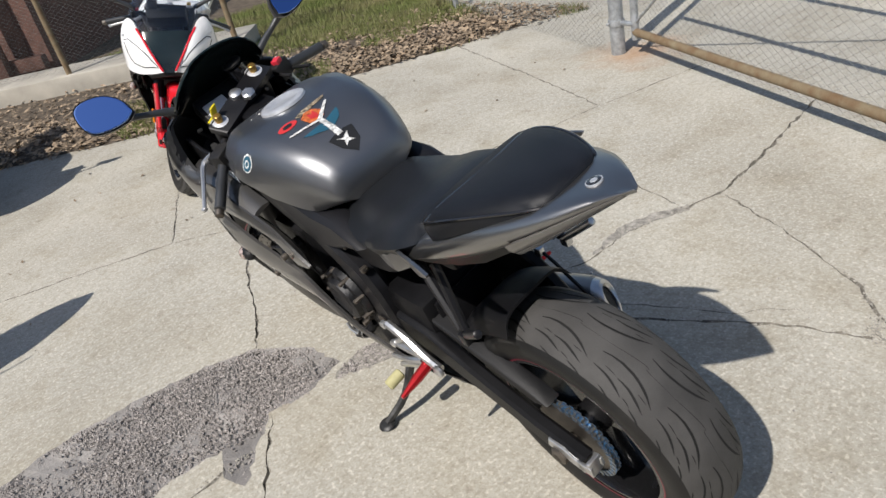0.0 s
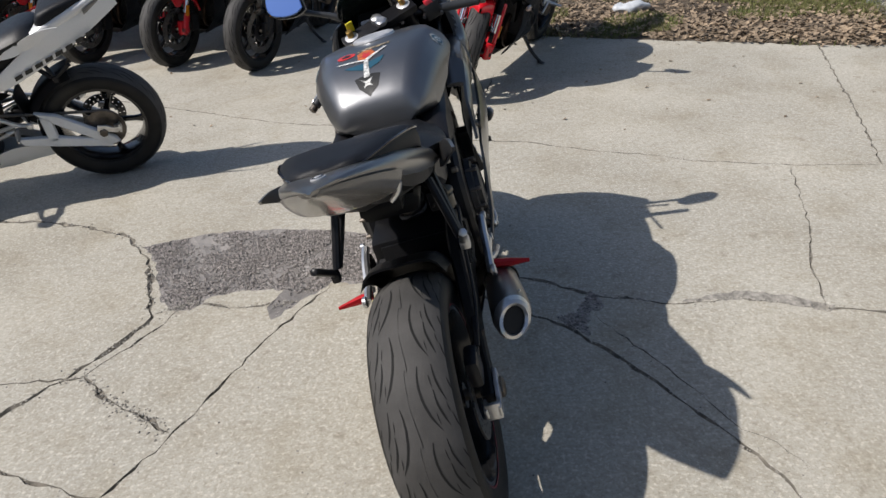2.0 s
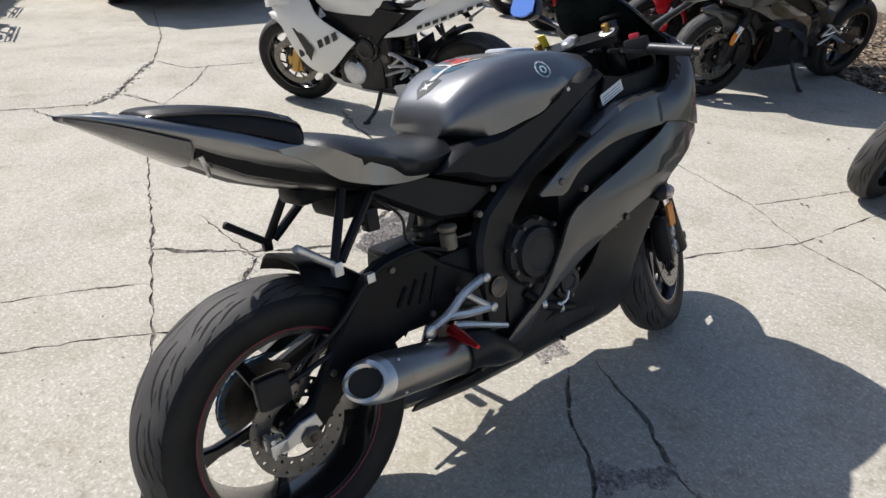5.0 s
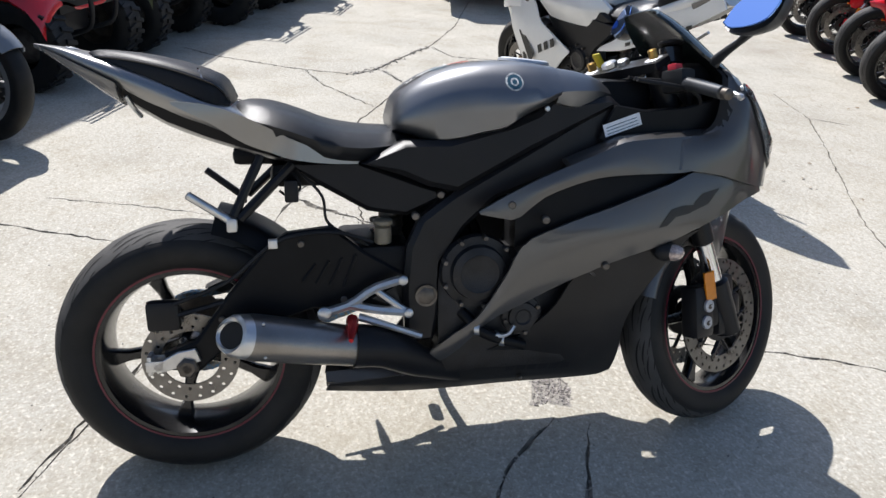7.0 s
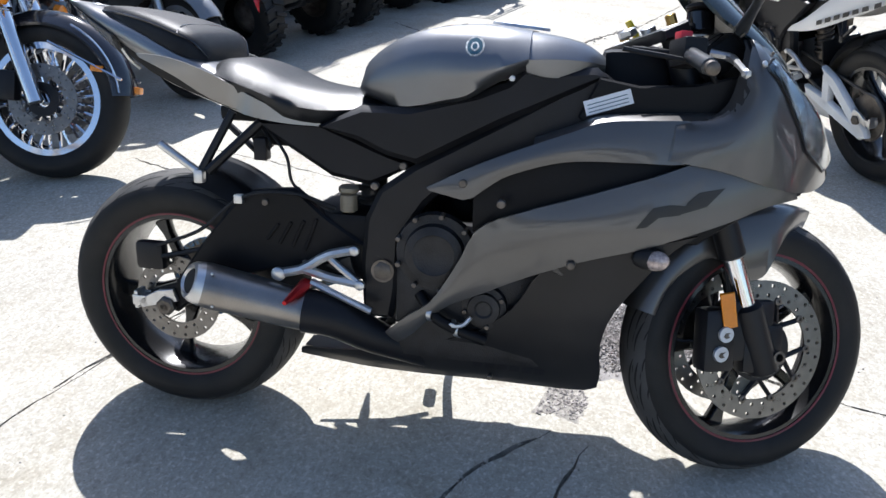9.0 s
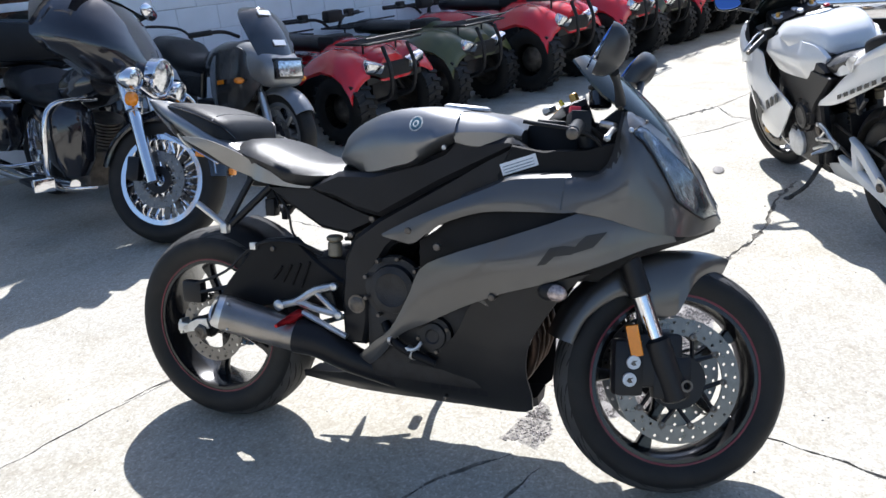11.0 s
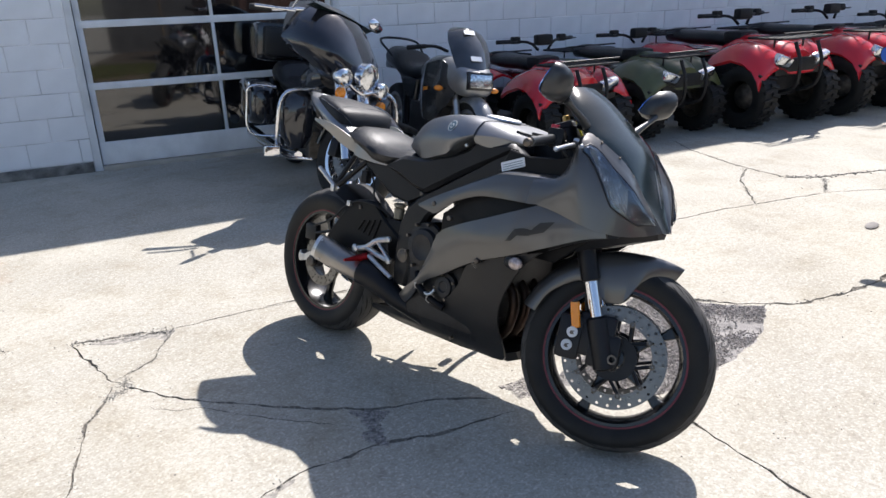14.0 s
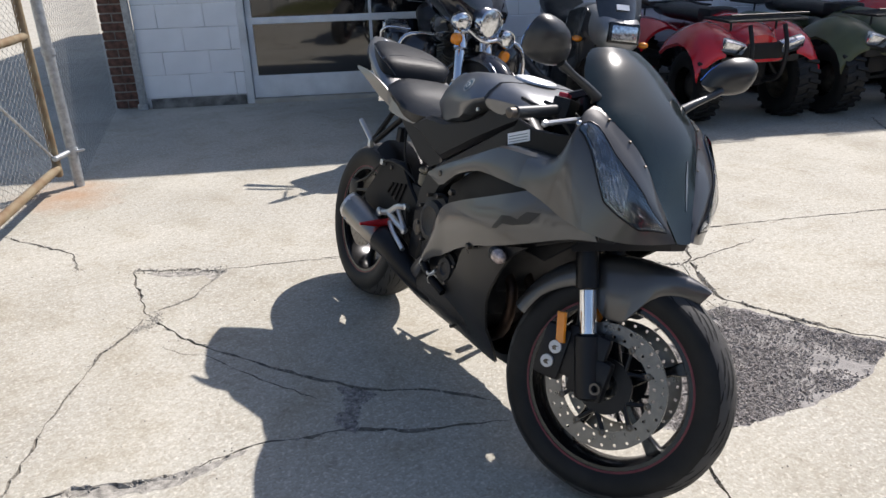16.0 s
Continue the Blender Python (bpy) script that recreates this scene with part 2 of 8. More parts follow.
src = mixed("MIX", ramp(tex("ShaderNodeTexNoise", 140, 2).outputs["Fac"], 0.6, 0.72, 0.6), src, (0.62, 0.58, 0.5))
# exposed aggregate: pale chips and dark pits, thicker in worn areas
worn = ramp(tex("ShaderNodeTexNoise", 1.7, 6).outputs["Fac"], 0.35, 0.62, 1.0)


def both(a, c):
    n = nt.nodes.new("ShaderNodeMath")
    n.operation = "MULTIPLY"
    nt.links.new(a, n.inputs[0])
    nt.links.new(c, n.inputs[1])
    return n.outputs[0]


src = mixed("MULTIPLY", ramp(tex("ShaderNodeTexNoise", 95, 8).outputs["Fac"], 0.46, 0.64, 0.5), src, (0.68, 0.66, 0.62))
src = mixed("MIX", ramp(tex("ShaderNodeTexNoise", 85, 6).outputs["Fac"], 0.55, 0.66, 0.7), src, (0.66, 0.63, 0.55))
src = mixed("MIX", both(worn, ramp(tex("ShaderNodeTexVoronoi", 62).outputs["Distance"], 0.36, 0.24, 0.75)), src, (0.64, 0.61, 0.54))
src = mixed("MIX", both(worn, ramp(tex("ShaderNodeTexVoronoi", 48).outputs["Distance"], 0.27, 0.18, 0.7)), src, (0.2, 0.18, 0.155))
src = mixed("MIX", ramp(tex("ShaderNodeTexVoronoi", 66).outputs["Distance"], 0.2, 0.12, 0.6), src, (0.16, 0.135, 0.11))
src = mixed("MULTIPLY", ramp(tex("ShaderNodeTexNoise", 0.9, 8).outputs["Fac"], 0.5, 0.7, 0.4), src, (0.8, 0.77, 0.72))
src = mixed("MULTIPLY", ramp(tex("ShaderNodeTexNoise", 2.6, 8).outputs["Fac"], 0.48, 0.75, 0.6), src, (0.74, 0.71, 0.65))
src = mixed("MULTIPLY", ramp(tex("ShaderNodeTexNoise", 14, 4).outputs["Fac"], 0.64, 0.74, 0.5), src, (0.55, 0.5, 0.45))
src = mixed("MULTIPLY", ramp(tex("ShaderNodeTexNoise", 36, 5).outputs["Fac"], 0.42, 0.66, 0.5), src, (0.72, 0.69, 0.64))
src = mixed("MULTIPLY", ramp(tex("ShaderNodeTexNoise", 5.5, 8).outputs["Fac"], 0.52, 0.7, 0.5), src, (0.76, 0.72, 0.65))
for px, py in ((2.78, 1.35), (1.03, -2.8)):
    vm = nt.nodes.new("ShaderNodeVectorMath")
    vm.operation = "DISTANCE"
    vm.inputs[1].default_value = (px, py, 0)
    nt.links.new(tc.outputs["Object"], vm.inputs[0])
    ad = nt.nodes.new("ShaderNodeMath")
    ad.operation = "ADD"
    nt.links.new(vm.outputs["Value"], ad.inputs[0])
    sc = nt.nodes.new("ShaderNodeMath")
    sc.operation = "MULTIPLY"
    sc.inputs[1].default_value = 0.5
    nt.links.new(tex("ShaderNodeTexNoise", 5, 4).outputs["Fac"], sc.inputs[0])
    nt.links.new(sc.outputs[0], ad.inputs[1])
    src = mixed("MIX", ramp(ad.outputs[0], 0.62, 0.3, 0.55), src, (0.36, 0.17, 0.06))
nt.links.new(src, b.inputs["Base Color"])
M["concrete"] = conc

# ---- mesh tools ----
from mathutils.bvhtree import BVHTree


def part(name, bm, material, parent=None, label="", smooth=True, angle=40):
    """Link a bmesh as one mesh object under parent."""
    bmesh.ops.recalc_face_normals(bm, faces=bm.faces)
    me = bpy.data.meshes.new(name)
    for f in bm.faces:
        f.smooth = smooth
    if smooth:
        lim = radians(angle)
        for e in bm.edges:
            if len(e.link_faces) == 2 and e.calc_face_angle(0) > lim:
                e.smooth = False
    bm.to_mesh(me)
    bm.free()
    me.materials.append(M[material] if isinstance(material, str) else material)
    ob = new(name, me)
    if parent is not None:
        ob.parent = parent
    if label:
        ob["label"] = label
    return ob


def moved(bm, m):
    bmesh.ops.transform(bm, matrix=m, verts=bm.verts)
    return bm


def join(*bms):
    """Several bmeshes as one."""
    out = bmesh.new()
    for b_ in bms:
        me = bpy.data.meshes.new("tmp")
        b_.to_mesh(me)
        b_.free()
        out.from_mesh(me)
        bpy.data.meshes.remove(me)
    return out


def loft(rings, closed=True, cap=True):
    bm = bmesh.new()
    vs = [[bm.verts.new(p) for p in r] for r in rings]
    n = len(rings[0])
    for a, c in zip(vs, vs[1:]):
        for i in range(n if closed else n - 1):
            j = (i + 1) % n
            try:
                bm.faces.new((a[i], a[j], c[j], c[i]))
            except ValueError:
                pass
    if cap and closed:
        for r in (vs[0], vs[-1]):
            try:
                bm.faces.new(r)
            except ValueError:
                pass
    bmesh.ops.remove_doubles(bm, verts=bm.verts, dist=1e-5)
    return bm


def curve_pts(pts, n):
    """n points on a smooth curve through pts (2D or 3D)."""
    P_ = [np.array(p, float) for p in pts]
    if len(P_) == 2:
        return [P_[0] + (P_[1] - P_[0]) * i / (n - 1) for i in range(n)]
    d = [0.0]
    for a, c in zip(P_, P_[1:]):
        d.append(d[-1] + max(1e-6, np.linalg.norm(c - a)))
    out = []
    for i in range(n):
        s = d[-1] * i / (n - 1)
        k = min(len(P_) - 2, max(0, int(np.searchsorted(d, s, side="right")) - 1))
        t = (s - d[k]) / (d[k + 1] - d[k])
        p0, p1, p2, p3 = P_[max(0, k - 1)], P_[k], P_[k + 1], P_[min(len(P_) - 1, k + 2)]
        m1 = (p2 - p0) * 0.5 if k > 0 else (p2 - p1)
        m2 = (p3 - p1) * 0.5 if k + 2 < len(P_) else (p2 - p1)
        t2, t3 = t * t, t * t * t
        out.append((2 * t3 - 3 * t2 + 1) * p1 + (t3 - 2 * t2 + t) * m1 + (3 * t2 - 2 * t3) * p2 + (t3 - t2) * m2)
    return out


def tube(pts, rad, sides=8, n=0, cap=True):
    """A swept pipe; rad is one radius or one for each given point."""
    rads = rad if isinstance(rad, (list, tuple)) else [rad] * len(pts)
    if n:
        rr = np.interp(np.linspace(0, 1, n), np.linspace(0, 1, len(rads)), rads)
        pts, rads = curve_pts(pts, n), list(rr)
    P_ = [Vector(p) for p in pts]
    rings, ref = [], None
    for i, p in enumerate(P_):
        d = (P_[min(i + 1, len(P_) - 1)] - P_[max(i - 1, 0)]).normalized()
        if ref is None:
            ref = d.orthogonal().normalized()
        ref = (ref - d * ref.dot(d)).normalized()
        o = d.cross(ref)
        rings.append([p + (ref * math.cos(a) + o * math.sin(a)) * rads[i] for a in (2 * math.pi * k / sides for k in range(sides))])
    return loft(rings, True, cap)


def lathe(profile, n=48, centre=(0, 0, 0), closed=False):
    """Revolve (x, radius) round the x axis."""
    rings = []
    for k in range(n + 1):
        a = 2 * math.pi * k / n
        rings.append([(centre[0] + x, centre[1] + r * math.cos(a), centre[2] + r * math.sin(a)) for x, r in profile])
    bm = loft(rings, closed, False)
    bmesh.ops.remove_doubles(bm, verts=bm.verts, dist=1e-5)
    return bm


def rod(a, c, r, sides=12, bev=0.0):
    """A round bar from a to c, with softened ends."""
    a, c = Vector(a), Vector(c)
    d = (c - a).normalized() * min(bev or r * 0.2, (c - a).length * 0.3)
    k = 0.75
    return tube([a, a + d, c - d, c], [r * k, r, r, r * k], sides)


def box(x0, x1, y0, y1, z0, z1, bev=0.0, seg=2):
    bm = bmesh.new()
    bmesh.ops.create_cube(bm, size=1)
    bmesh.ops.transform(bm, matrix=Matrix.LocRotScale(((x0 + x1) / 2, (y0 + y1) / 2, (z0 + z1) / 2), None, (x1 - x0, y1 - y0, z1 - z0)), verts=bm.verts)
    if bev:
        bmesh.ops.bevel(bm, geom=bm.edges, offset=bev, segments=seg, affect="EDGES", profile=0.6)
    return bm


def plate(outline, x0, x1, bev=0.0):
    """A flat polygon in the (y, z) plane, extruded from x0 to x1, with softened edges."""
    cy = sum(p[0] for p in outline) / len(outline)
    cz = sum(p[1] for p in outline) / len(outline)

    def ring(x, k):
        out = []
        n = len(outline)
        for i in range(n):
            p0, p1, p2 = (np.array(outline[j % n], float) for j in (i - 1, i, i + 1))
            e1, e2 = p1 - p0, p2 - p1
            n1 = np.array((e1[1], -e1[0])) / (np.linalg.norm(e1) + 1e-9)
            n2 = np.array((e2[1], -e2[0])) / (np.linalg.norm(e2) + 1e-9)
            nn = n1 + n2
            nn = nn / (np.linalg.norm(nn) + 1e-9)
            q = p1 - nn * k * sgn
            out.append((x, q[0], q[1]))
        return out

    area = sum(outline[i - 1][0] * outline[i][1] - outline[i][0] * outline[i - 1][1] for i in range(len(outline)))
    sgn = 1 if area > 0 else -1
    if bev:
        s = 1 if x1 > x0 else -1
        return loft([ring(x0, bev), ring(x0 + s * bev, 0), ring(x1 - s * bev, 0), ring(x1, bev)])
    return loft([ring(x0, 0), ring(x1, 0)])


def ball(c, r, sub=2, scale=(1, 1, 1)):
    bm = bmesh.new()
    bmesh.ops.create_icosphere(bm, subdivisions=sub, radius=r)
    return moved(bm, Matrix.LocRotScale(c, None, scale))


def strip(top, bot, depth, side=1, n=24, rows=6, thick=0.006, bulge=0.0, pinch=0.0):
    """A curved panel between two curves of the side view; depth(y, z) is its half-width. side: 1 right, -1 left."""
    T, B = curve_pts(top, n), curve_pts(bot, n)
    outer, inner = [], []
    for j in range(rows + 1):
        v = j / rows
        ro, ri = [], []
        for i in range(n):
            p = T[i] * (1 - v) + B[i] * v
            lip = bulge * math.sin(math.pi * v) * math.sin(math.pi * min(1, max(0, i / (n - 1))) * 0.98 + 0.03)
            x = depth(p[0], p[1]) + lip
            ro.append((side * x, p[0], p[1]))
            ri.append((side * (x - thick), p[0], p[1]))
        outer.append(ro)
        inner.append(ri)
    rings = [[outer[j][i] for j in range(rows + 1)] + [inner[j][i] for j in range(rows, -1, -1)] for i in range(n)]
    return loft(rings, True, True)


def lerp_table(v, table):
    for (a, c), (e, g) in zip(table, table[1:]):
        if v <= e:
            return c if v <= a else c + (g - c) * (v - a) / (e - a)
    return table[-1][1]


def thing(name, m, label, category, group=""):
    ob = new(name)
    ob.empty_display_size = 0.2
    ob.matrix_world = m
    tagged(ob, label, category, group)
    return ob


def facing(x, y, dx, dy, lean=0.0, z=0.0):
    """A pose at (x, y) whose forward (y) axis points along (dx, dy), leaning to its left by lean degrees."""
    return Matrix.Translation((x, y, z)) @ Matrix.Rotation(math.atan2(-dx, dy), 4, "Z") @ Matrix.Rotation(radians(-lean), 4, "Y")

# ---- ground: one sheet with recessed cracks, a tar patch and a lawn ----
from mathutils.geometry import delaunay_2d_cdt

PATCH = [(-1.3, 0.68), (-1.18, 0.73), (-1.02, 0.77), (-0.81, 0.77), (-0.52, 0.73), (-0.32, 0.66), (-0.19, 0.48), (-0.17, 0.34), (-0.32, 0.28), (-0.45, 0.31),
         (-0.56, 0.18), (-0.63, 0.1), (-0.67, 0.18), (-0.62, 0.28), (-0.78, 0.29), (-0.9, 0.27), (-0.95, 0.18), (-1.03, 0.19), (-1.09, 0.28), (-1.14, 0.4), (-1.2, 0.54)]
BLOB = [(0.438, -0.11), (0.387, -0.06), (0.347, 0.003), (0.418, 0.023), (0.462, 0.091), (0.488, 0.146), (0.516, 0.075), (0.517, 0.039), (0.467, 0.023), (0.441, -0.041)]
BLOB2 = [(-0.009, 0.192), (-0.112, 0.225), (-0.232, 0.269), (-0.145, 0.32), (-0.07, 0.331), (0.008, 0.298), (-0.024, 0.259)]
BAND = [(0.78, 0.045), (0.93, 0.085), (1.04, 0.075), (1.15, 0.035), (1.26, -0.035), (1.23, -0.06), (1.12, -0.012), (1.0, 0.03), (0.92, 0.038)]
SPALL = [(0.818, -1.39), (0.636, -1.304), (0.49, -1.226), (0.574, -1.14), (0.599, -1.222), (0.758, -1.306)]
LAWN = [(-14.0, 8.6), (-3.0, 5.6), (-1.1, 4.7), (-0.3, 4.25), (0.3, 3.85), (1.3, 3.42), (2.5, 2.9), (3.1, 2.7), (4.4, 6.5), (6.0, 14.0), (-14.0, 16.0)]
CRACKS = []


def crack(width, *pts):
    """A wandering crack of that width along plan points."""
    CRACKS.append((pts, width))


crack(0.011, (0.04, 0.24), (0.19, 0.07), (0.37, -0.05), (0.54, -0.28), (0.65, -0.45), (0.8, -0.71), (0.88, -0.98), (0.86, -1.44))
crack(0.02, (0.86, -1.44), (0.68, -1.34), (0.5, -1.235))
crack(0.006, (0.5, -1.235), (0.15, -1.12), (-0.07, -1.02), (-0.58, -0.81), (-0.92, -0.67))
crack(0.007, (0.5, -1.235), (0.7, -1.02), (0.88, -0.98))
crack(0.013, (0.08, 0.33), (0.3, 0.24), (0.49, 0.12), (0.71, 0.04), (0.88, 0.03), (0.97, 0.05), (1.23, -0.05), (1.43, -0.09), (1.63, -0.07), (2.42, 0.04))
crack(0.009, (0.89, -0.95), (1.0, -0.82), (1.07, -0.76), (1.17, -0.58), (1.28, -0.37), (1.39, -0.11))
crack(0.012, (1.35, -2.26), (1.23, -2.07), (1.07, -1.82), (1.07, -1.56))
crack(0.009, (-0.33, 0.65), (-0.23, 0.84), (-0.14, 1.1), (-0.03, 1.34), (0.12, 1.63), (0.2, 2.1), (0.35, 2.77))
crack(0.009, (-0.45, 0.29), (-0.63, -0.01), (-0.73, -0.25), (-0.83, -0.47), (-1.01, -0.78), (-1.19, -1.18), (-1.46, -1.81))
crack(0.02, (-2.6, 1.18), (-2.25, 1.05), (-1.88, 0.99), (-1.64, 0.91), (-1.42, 0.8), (-1.24, 0.58), (-1.15, 0.34), (-1.08, 0.16), (-1.13, 0.04), (-1.18, -0.05), (-1.24, -0.14), (-1.31, -0.22), (-1.39, -0.32), (-1.54, -0.46))
crack(0.011, (-1.06, 0.18), (-0.96, 0.23), (-0.77, 0.18), (-0.57, 0.2))
crack(0.018, (-1.2, -0.15), (-1.08, -0.27), (-0.96, -0.34), (-0.83, -0.43))
crack(0.008, (1.23, -0.04), (1.28, 0.18), (1.41, 0.49), (1.57, 1.02))
crack(0.008, (1.04, 1.25), (1.14, 1.18), (1.57, 1.05), (1.96, 0.98), (2.41, 0.88), (2.82, 0.79))
crack(0.011, (1.96, 0.98), (2.18, 1.64), (2.38, 2.3), (2.56, 2.9))
crack(0.004, (0.48, -0.01), (0.69, -0.39), (0.76, -0.55), (0.83, -0.6), (0.88, -0.7))
crack(0.008, (-3.09, 3.05), (-2.5, 2.92), (-2.07, 2.7), (-1.64, 2.46), (-0.98, 2.1), (-0.6, 1.98), (-0.2, 1.84), (0.12, 1.63), (0.42, 1.54), (0.71, 1.38), (1.04, 1.25))
crack(0.007, (-2.5, 2.92), (-2.35, 3.1))
crack(0.008, (-0.2, 1.84), (-0.03, 2.24), (0.07, 2.47))
crack(0.011, (-3.4, 0.36), (-2.85, 0.085), (-2.6, -0.05), (-2.28, -0.17), (-1.9, -0.3), (-1.55, -0.43), (-1.27, -0.54), (-0.92, -0.67), (-0.47, -0.87), (0.1, -1.11))
crack(0.01, (-3.4, 0.36), (-3.8, 0.75), (-4.2, 1.03))
crack(0.01, (-4.55, 0.74), (-5.45, 1.16), (-6.95, 1.66))
crack(0.034, (-3.66, 0.0), (-3.77, 0.17), (-3.95, 0.3), (-4.3, 0.53), (-4.55, 0.74))
crack(0.014, (-4.55, 0.76), (-4.2, 0.86), (-4.05, 1.32))
crack(0.016, (-4.5, -1.25), (-4.2, -0.96), (-3.84, -0.41), (-3.66, 0.0))
crack(0.013, (-3.79, -0.33), (-3.4, -0.22), (-2.85, 0.085))
crack(0.014, (-3.78, 0.24), (-3.4, 0.35))
crack(0.008, (-1.62, -1.5), (-1.5, -1.1), (-1.36, -0.75), (-1.27, -0.56))
crack(0.008, (-0.97, 0.28), (-1.02, 0.11), (-1.2, -0.16), (-1.7, -0.17))
crack(0.014, (0.83, -0.97), (0.88, -0.88), (0.95, -0.86))


def crack_rows(pts, width, seed):
    rng = random.Random(seed)
    P_ = [np.array(p) for p in pts]
    line = []
    for a, c in zip(P_, P_[1:]):
        k = max(2, int(np.linalg.norm(c - a) / 0.035))
        d = (c - a) / (np.linalg.norm(c - a) + 1e-9)
        o = np.array((-d[1], d[0]))
        for i in range(k):
            line.append((a + (c - a) * i / k + o * rng.uniform(-1, 1) * min(0.009, 0.45 * width + 0.003) * (i > 0), o))
    line.append((P_[-1], line[-1][1]))
    rows = []
    for i, (p, o) in enumerate(line):
        w = 1.05 * width * rng.uniform(0.15, 1.5) * min(1, 0.25 + i * 0.3, 0.25 + (len(line) - 1 - i) * 0.3) * 0.5
        rows.append((p + o * w, p, p - o * w * rng.uniform(0.7, 1.2)))
    return rows


def wobbly(poly, step, amp, seed):
    rng = random.Random(seed)
    out = []
    for a, c in zip(poly, poly[1:] + poly[:1]):
        a, c = np.array(a), np.array(c)
        k = max(1, int(np.linalg.norm(c - a) / step))
        out += [a + (c - a) * i / k + np.array((rng.uniform(-amp, amp), rng.uniform(-amp, amp))) for i in range(k)]
    return out


def inside(x, y, poly):
    hit = False
    for (x0, y0), (x1, y1) in zip(poly, poly[1:] + poly[:1]):
        if (y0 > y) != (y1 > y) and x < x0 + (y - y0) / (y1 - y0) * (x1 - x0):
            hit = not hit
    return hit


def build_ground():
    V, F, kind, low = [], [], [], set()

    def face(idx, k):
        if sum(V[idx[i - 1]][0] * V[idx[i]][1] - V[idx[i]][0] * V[idx[i - 1]][1] for i in range(len(idx))) < 0:
            idx = idx[::-1]
        F.append(idx)
        kind.append(k)

    R = 160
    V += [(-R, -R), (R, -R), (R, R), (-R, R)]
    for s, (pts, w) in enumerate(CRACKS):
        rows = crack_rows(pts, w, s)
        ids = []
        for l, c, r_ in rows:
            ids.append((len(V), len(V) + 1, len(V) + 2))
            V.extend((tuple(l), tuple(c), tuple(r_)))
            low.add(len(V) - 2)
        for a, c in zip(ids, ids[1:]):
            face([a[0], a[1], c[1], c[0]], 1)
            face([a[1], a[2], c[2], c[1]], 1)
    for poly, k, step, amp in ((PATCH, 2, 0.025, 0.009), (BLOB, 4, 0.02, 0.012), (BLOB2, 4, 0.02, 0.012), (SPALL, 4, 0.03, 0.006), (BAND, 4, 0.02, 0.008), (LAWN, 3, 0.06, 0.02)):
        pts = wobbly(poly, step, amp, len(poly))
        base = len(V)
        V.extend(tuple(p) for p in pts)
        face(list(range(base, len(V))), k)
    rng = random.Random(5)
    for _ in range(900):  # uneven tar surface
        p = (rng.uniform(-1.3, -0.15), rng.uniform(0.1, 0.9))
        V.append(p)
    edges = [(f[i - 1], f[i]) for f in F for i in range(len(f))]
    co, ed, fa, ov, oe, of = delaunay_2d_cdt([Vector(v) for v in V], edges, [], 0, 1e-5)
    C = np.array([[(co[f[0]].x + co[f[1]].x + co[f[2]].x) / 3, (co[f[0]].y + co[f[1]].y + co[f[2]].y) / 3] for f in fa])
    face_kind = np.zeros(len(fa), int)
    for k in (3, 1, 2, 4):
        for f, fk in zip(F, kind):
            if fk != k:
                continue
            Q = np.array([V[i] for i in f])
            near = np.where((C[:, 0] > Q[:, 0].min()) & (C[:, 0] < Q[:, 0].max()) & (C[:, 1] > Q[:, 1].min()) & (C[:, 1] < Q[:, 1].max()))[0]
            for t_ in near:
                if inside(C[t_, 0], C[t_, 1], [tuple(q) for q in Q]):
                    face_kind[t_] = k
    vk = [set() for _ in co]
    for f, k in zip(fa, face_kind):
        for v in f:
            vk[v].add(int(k))
    z = []
    for i, c in enumerate(co):
        if vk[i] == {2} or vk[i] == {4}:
            z.append(-0.008 + 0.012 * (noise.noise(Vector((c.x * 14, c.y * 14, 0)))))
        elif any(o in low for o in ov[i]) and 0 not in vk[i]:
            z.append(-0.009)
        else:
            z.append(0.0)
    me = bpy.data.meshes.new("ground")
    me.from_pydata([(c.x, c.y, h) for c, h in zip(co, z)], [], [list(f) for f in fa])
    for m in ("concrete", "crack", "asphalt", "soil", "rubble"):
        me.materials.append(M[m])
    for p, k in zip(me.polygons, face_kind):
        p.material_index = int(k)
    me.update()
    ob = new("ground", me)
    return tagged(ob, "sunlit weathered concrete lot with wandering cracks and a tar patch", "ground", kind="structure")


def scatter(name, count, place, shape, material, label, category, seed):
    """Many small pieces in one mesh. place(rng) gives x, y, z, size; shape: (corner list, face list) of a unit piece."""
    rng = random.Random(seed)
    verts, faces = [], []
    for _ in range(count):
        x, y, z, s = place(rng)
        e = Euler((rng.uniform(-0.5, 0.5), rng.uniform(-0.5, 0.5), rng.uniform(0, 6.28))).to_matrix()
        k = len(verts)
        for c in shape[0]:
            q = e @ Vector((c[0] * rng.uniform(0.7, 1.3), c[1] * rng.uniform(0.7, 1.3), c[2])) * s
            verts.append((x + q.x, y + q.y, z + q.z))
        faces += [[k + i for i in f] for f in shape[1]]
    me = bpy.data.meshes.new(name)
    me.from_pydata(verts, [], faces)
    me.materials.append(M[material])
    return tagged(new(name, me), label, category, kind="stuff")


build_ground()
STONE = ([(-.5, -.4, 0), (.5, -.45, 0), (.4, .5, 0), (-.45, .4, 0), (-.3, -.25, .55), (.3, -.2, .6), (.2, .3, .5), (-.25, .2, .6)],
         [(4, 5, 6, 7), (0, 1, 5, 4), (1, 2, 6, 5), (2, 3, 7, 6), (3, 0, 4, 7)])


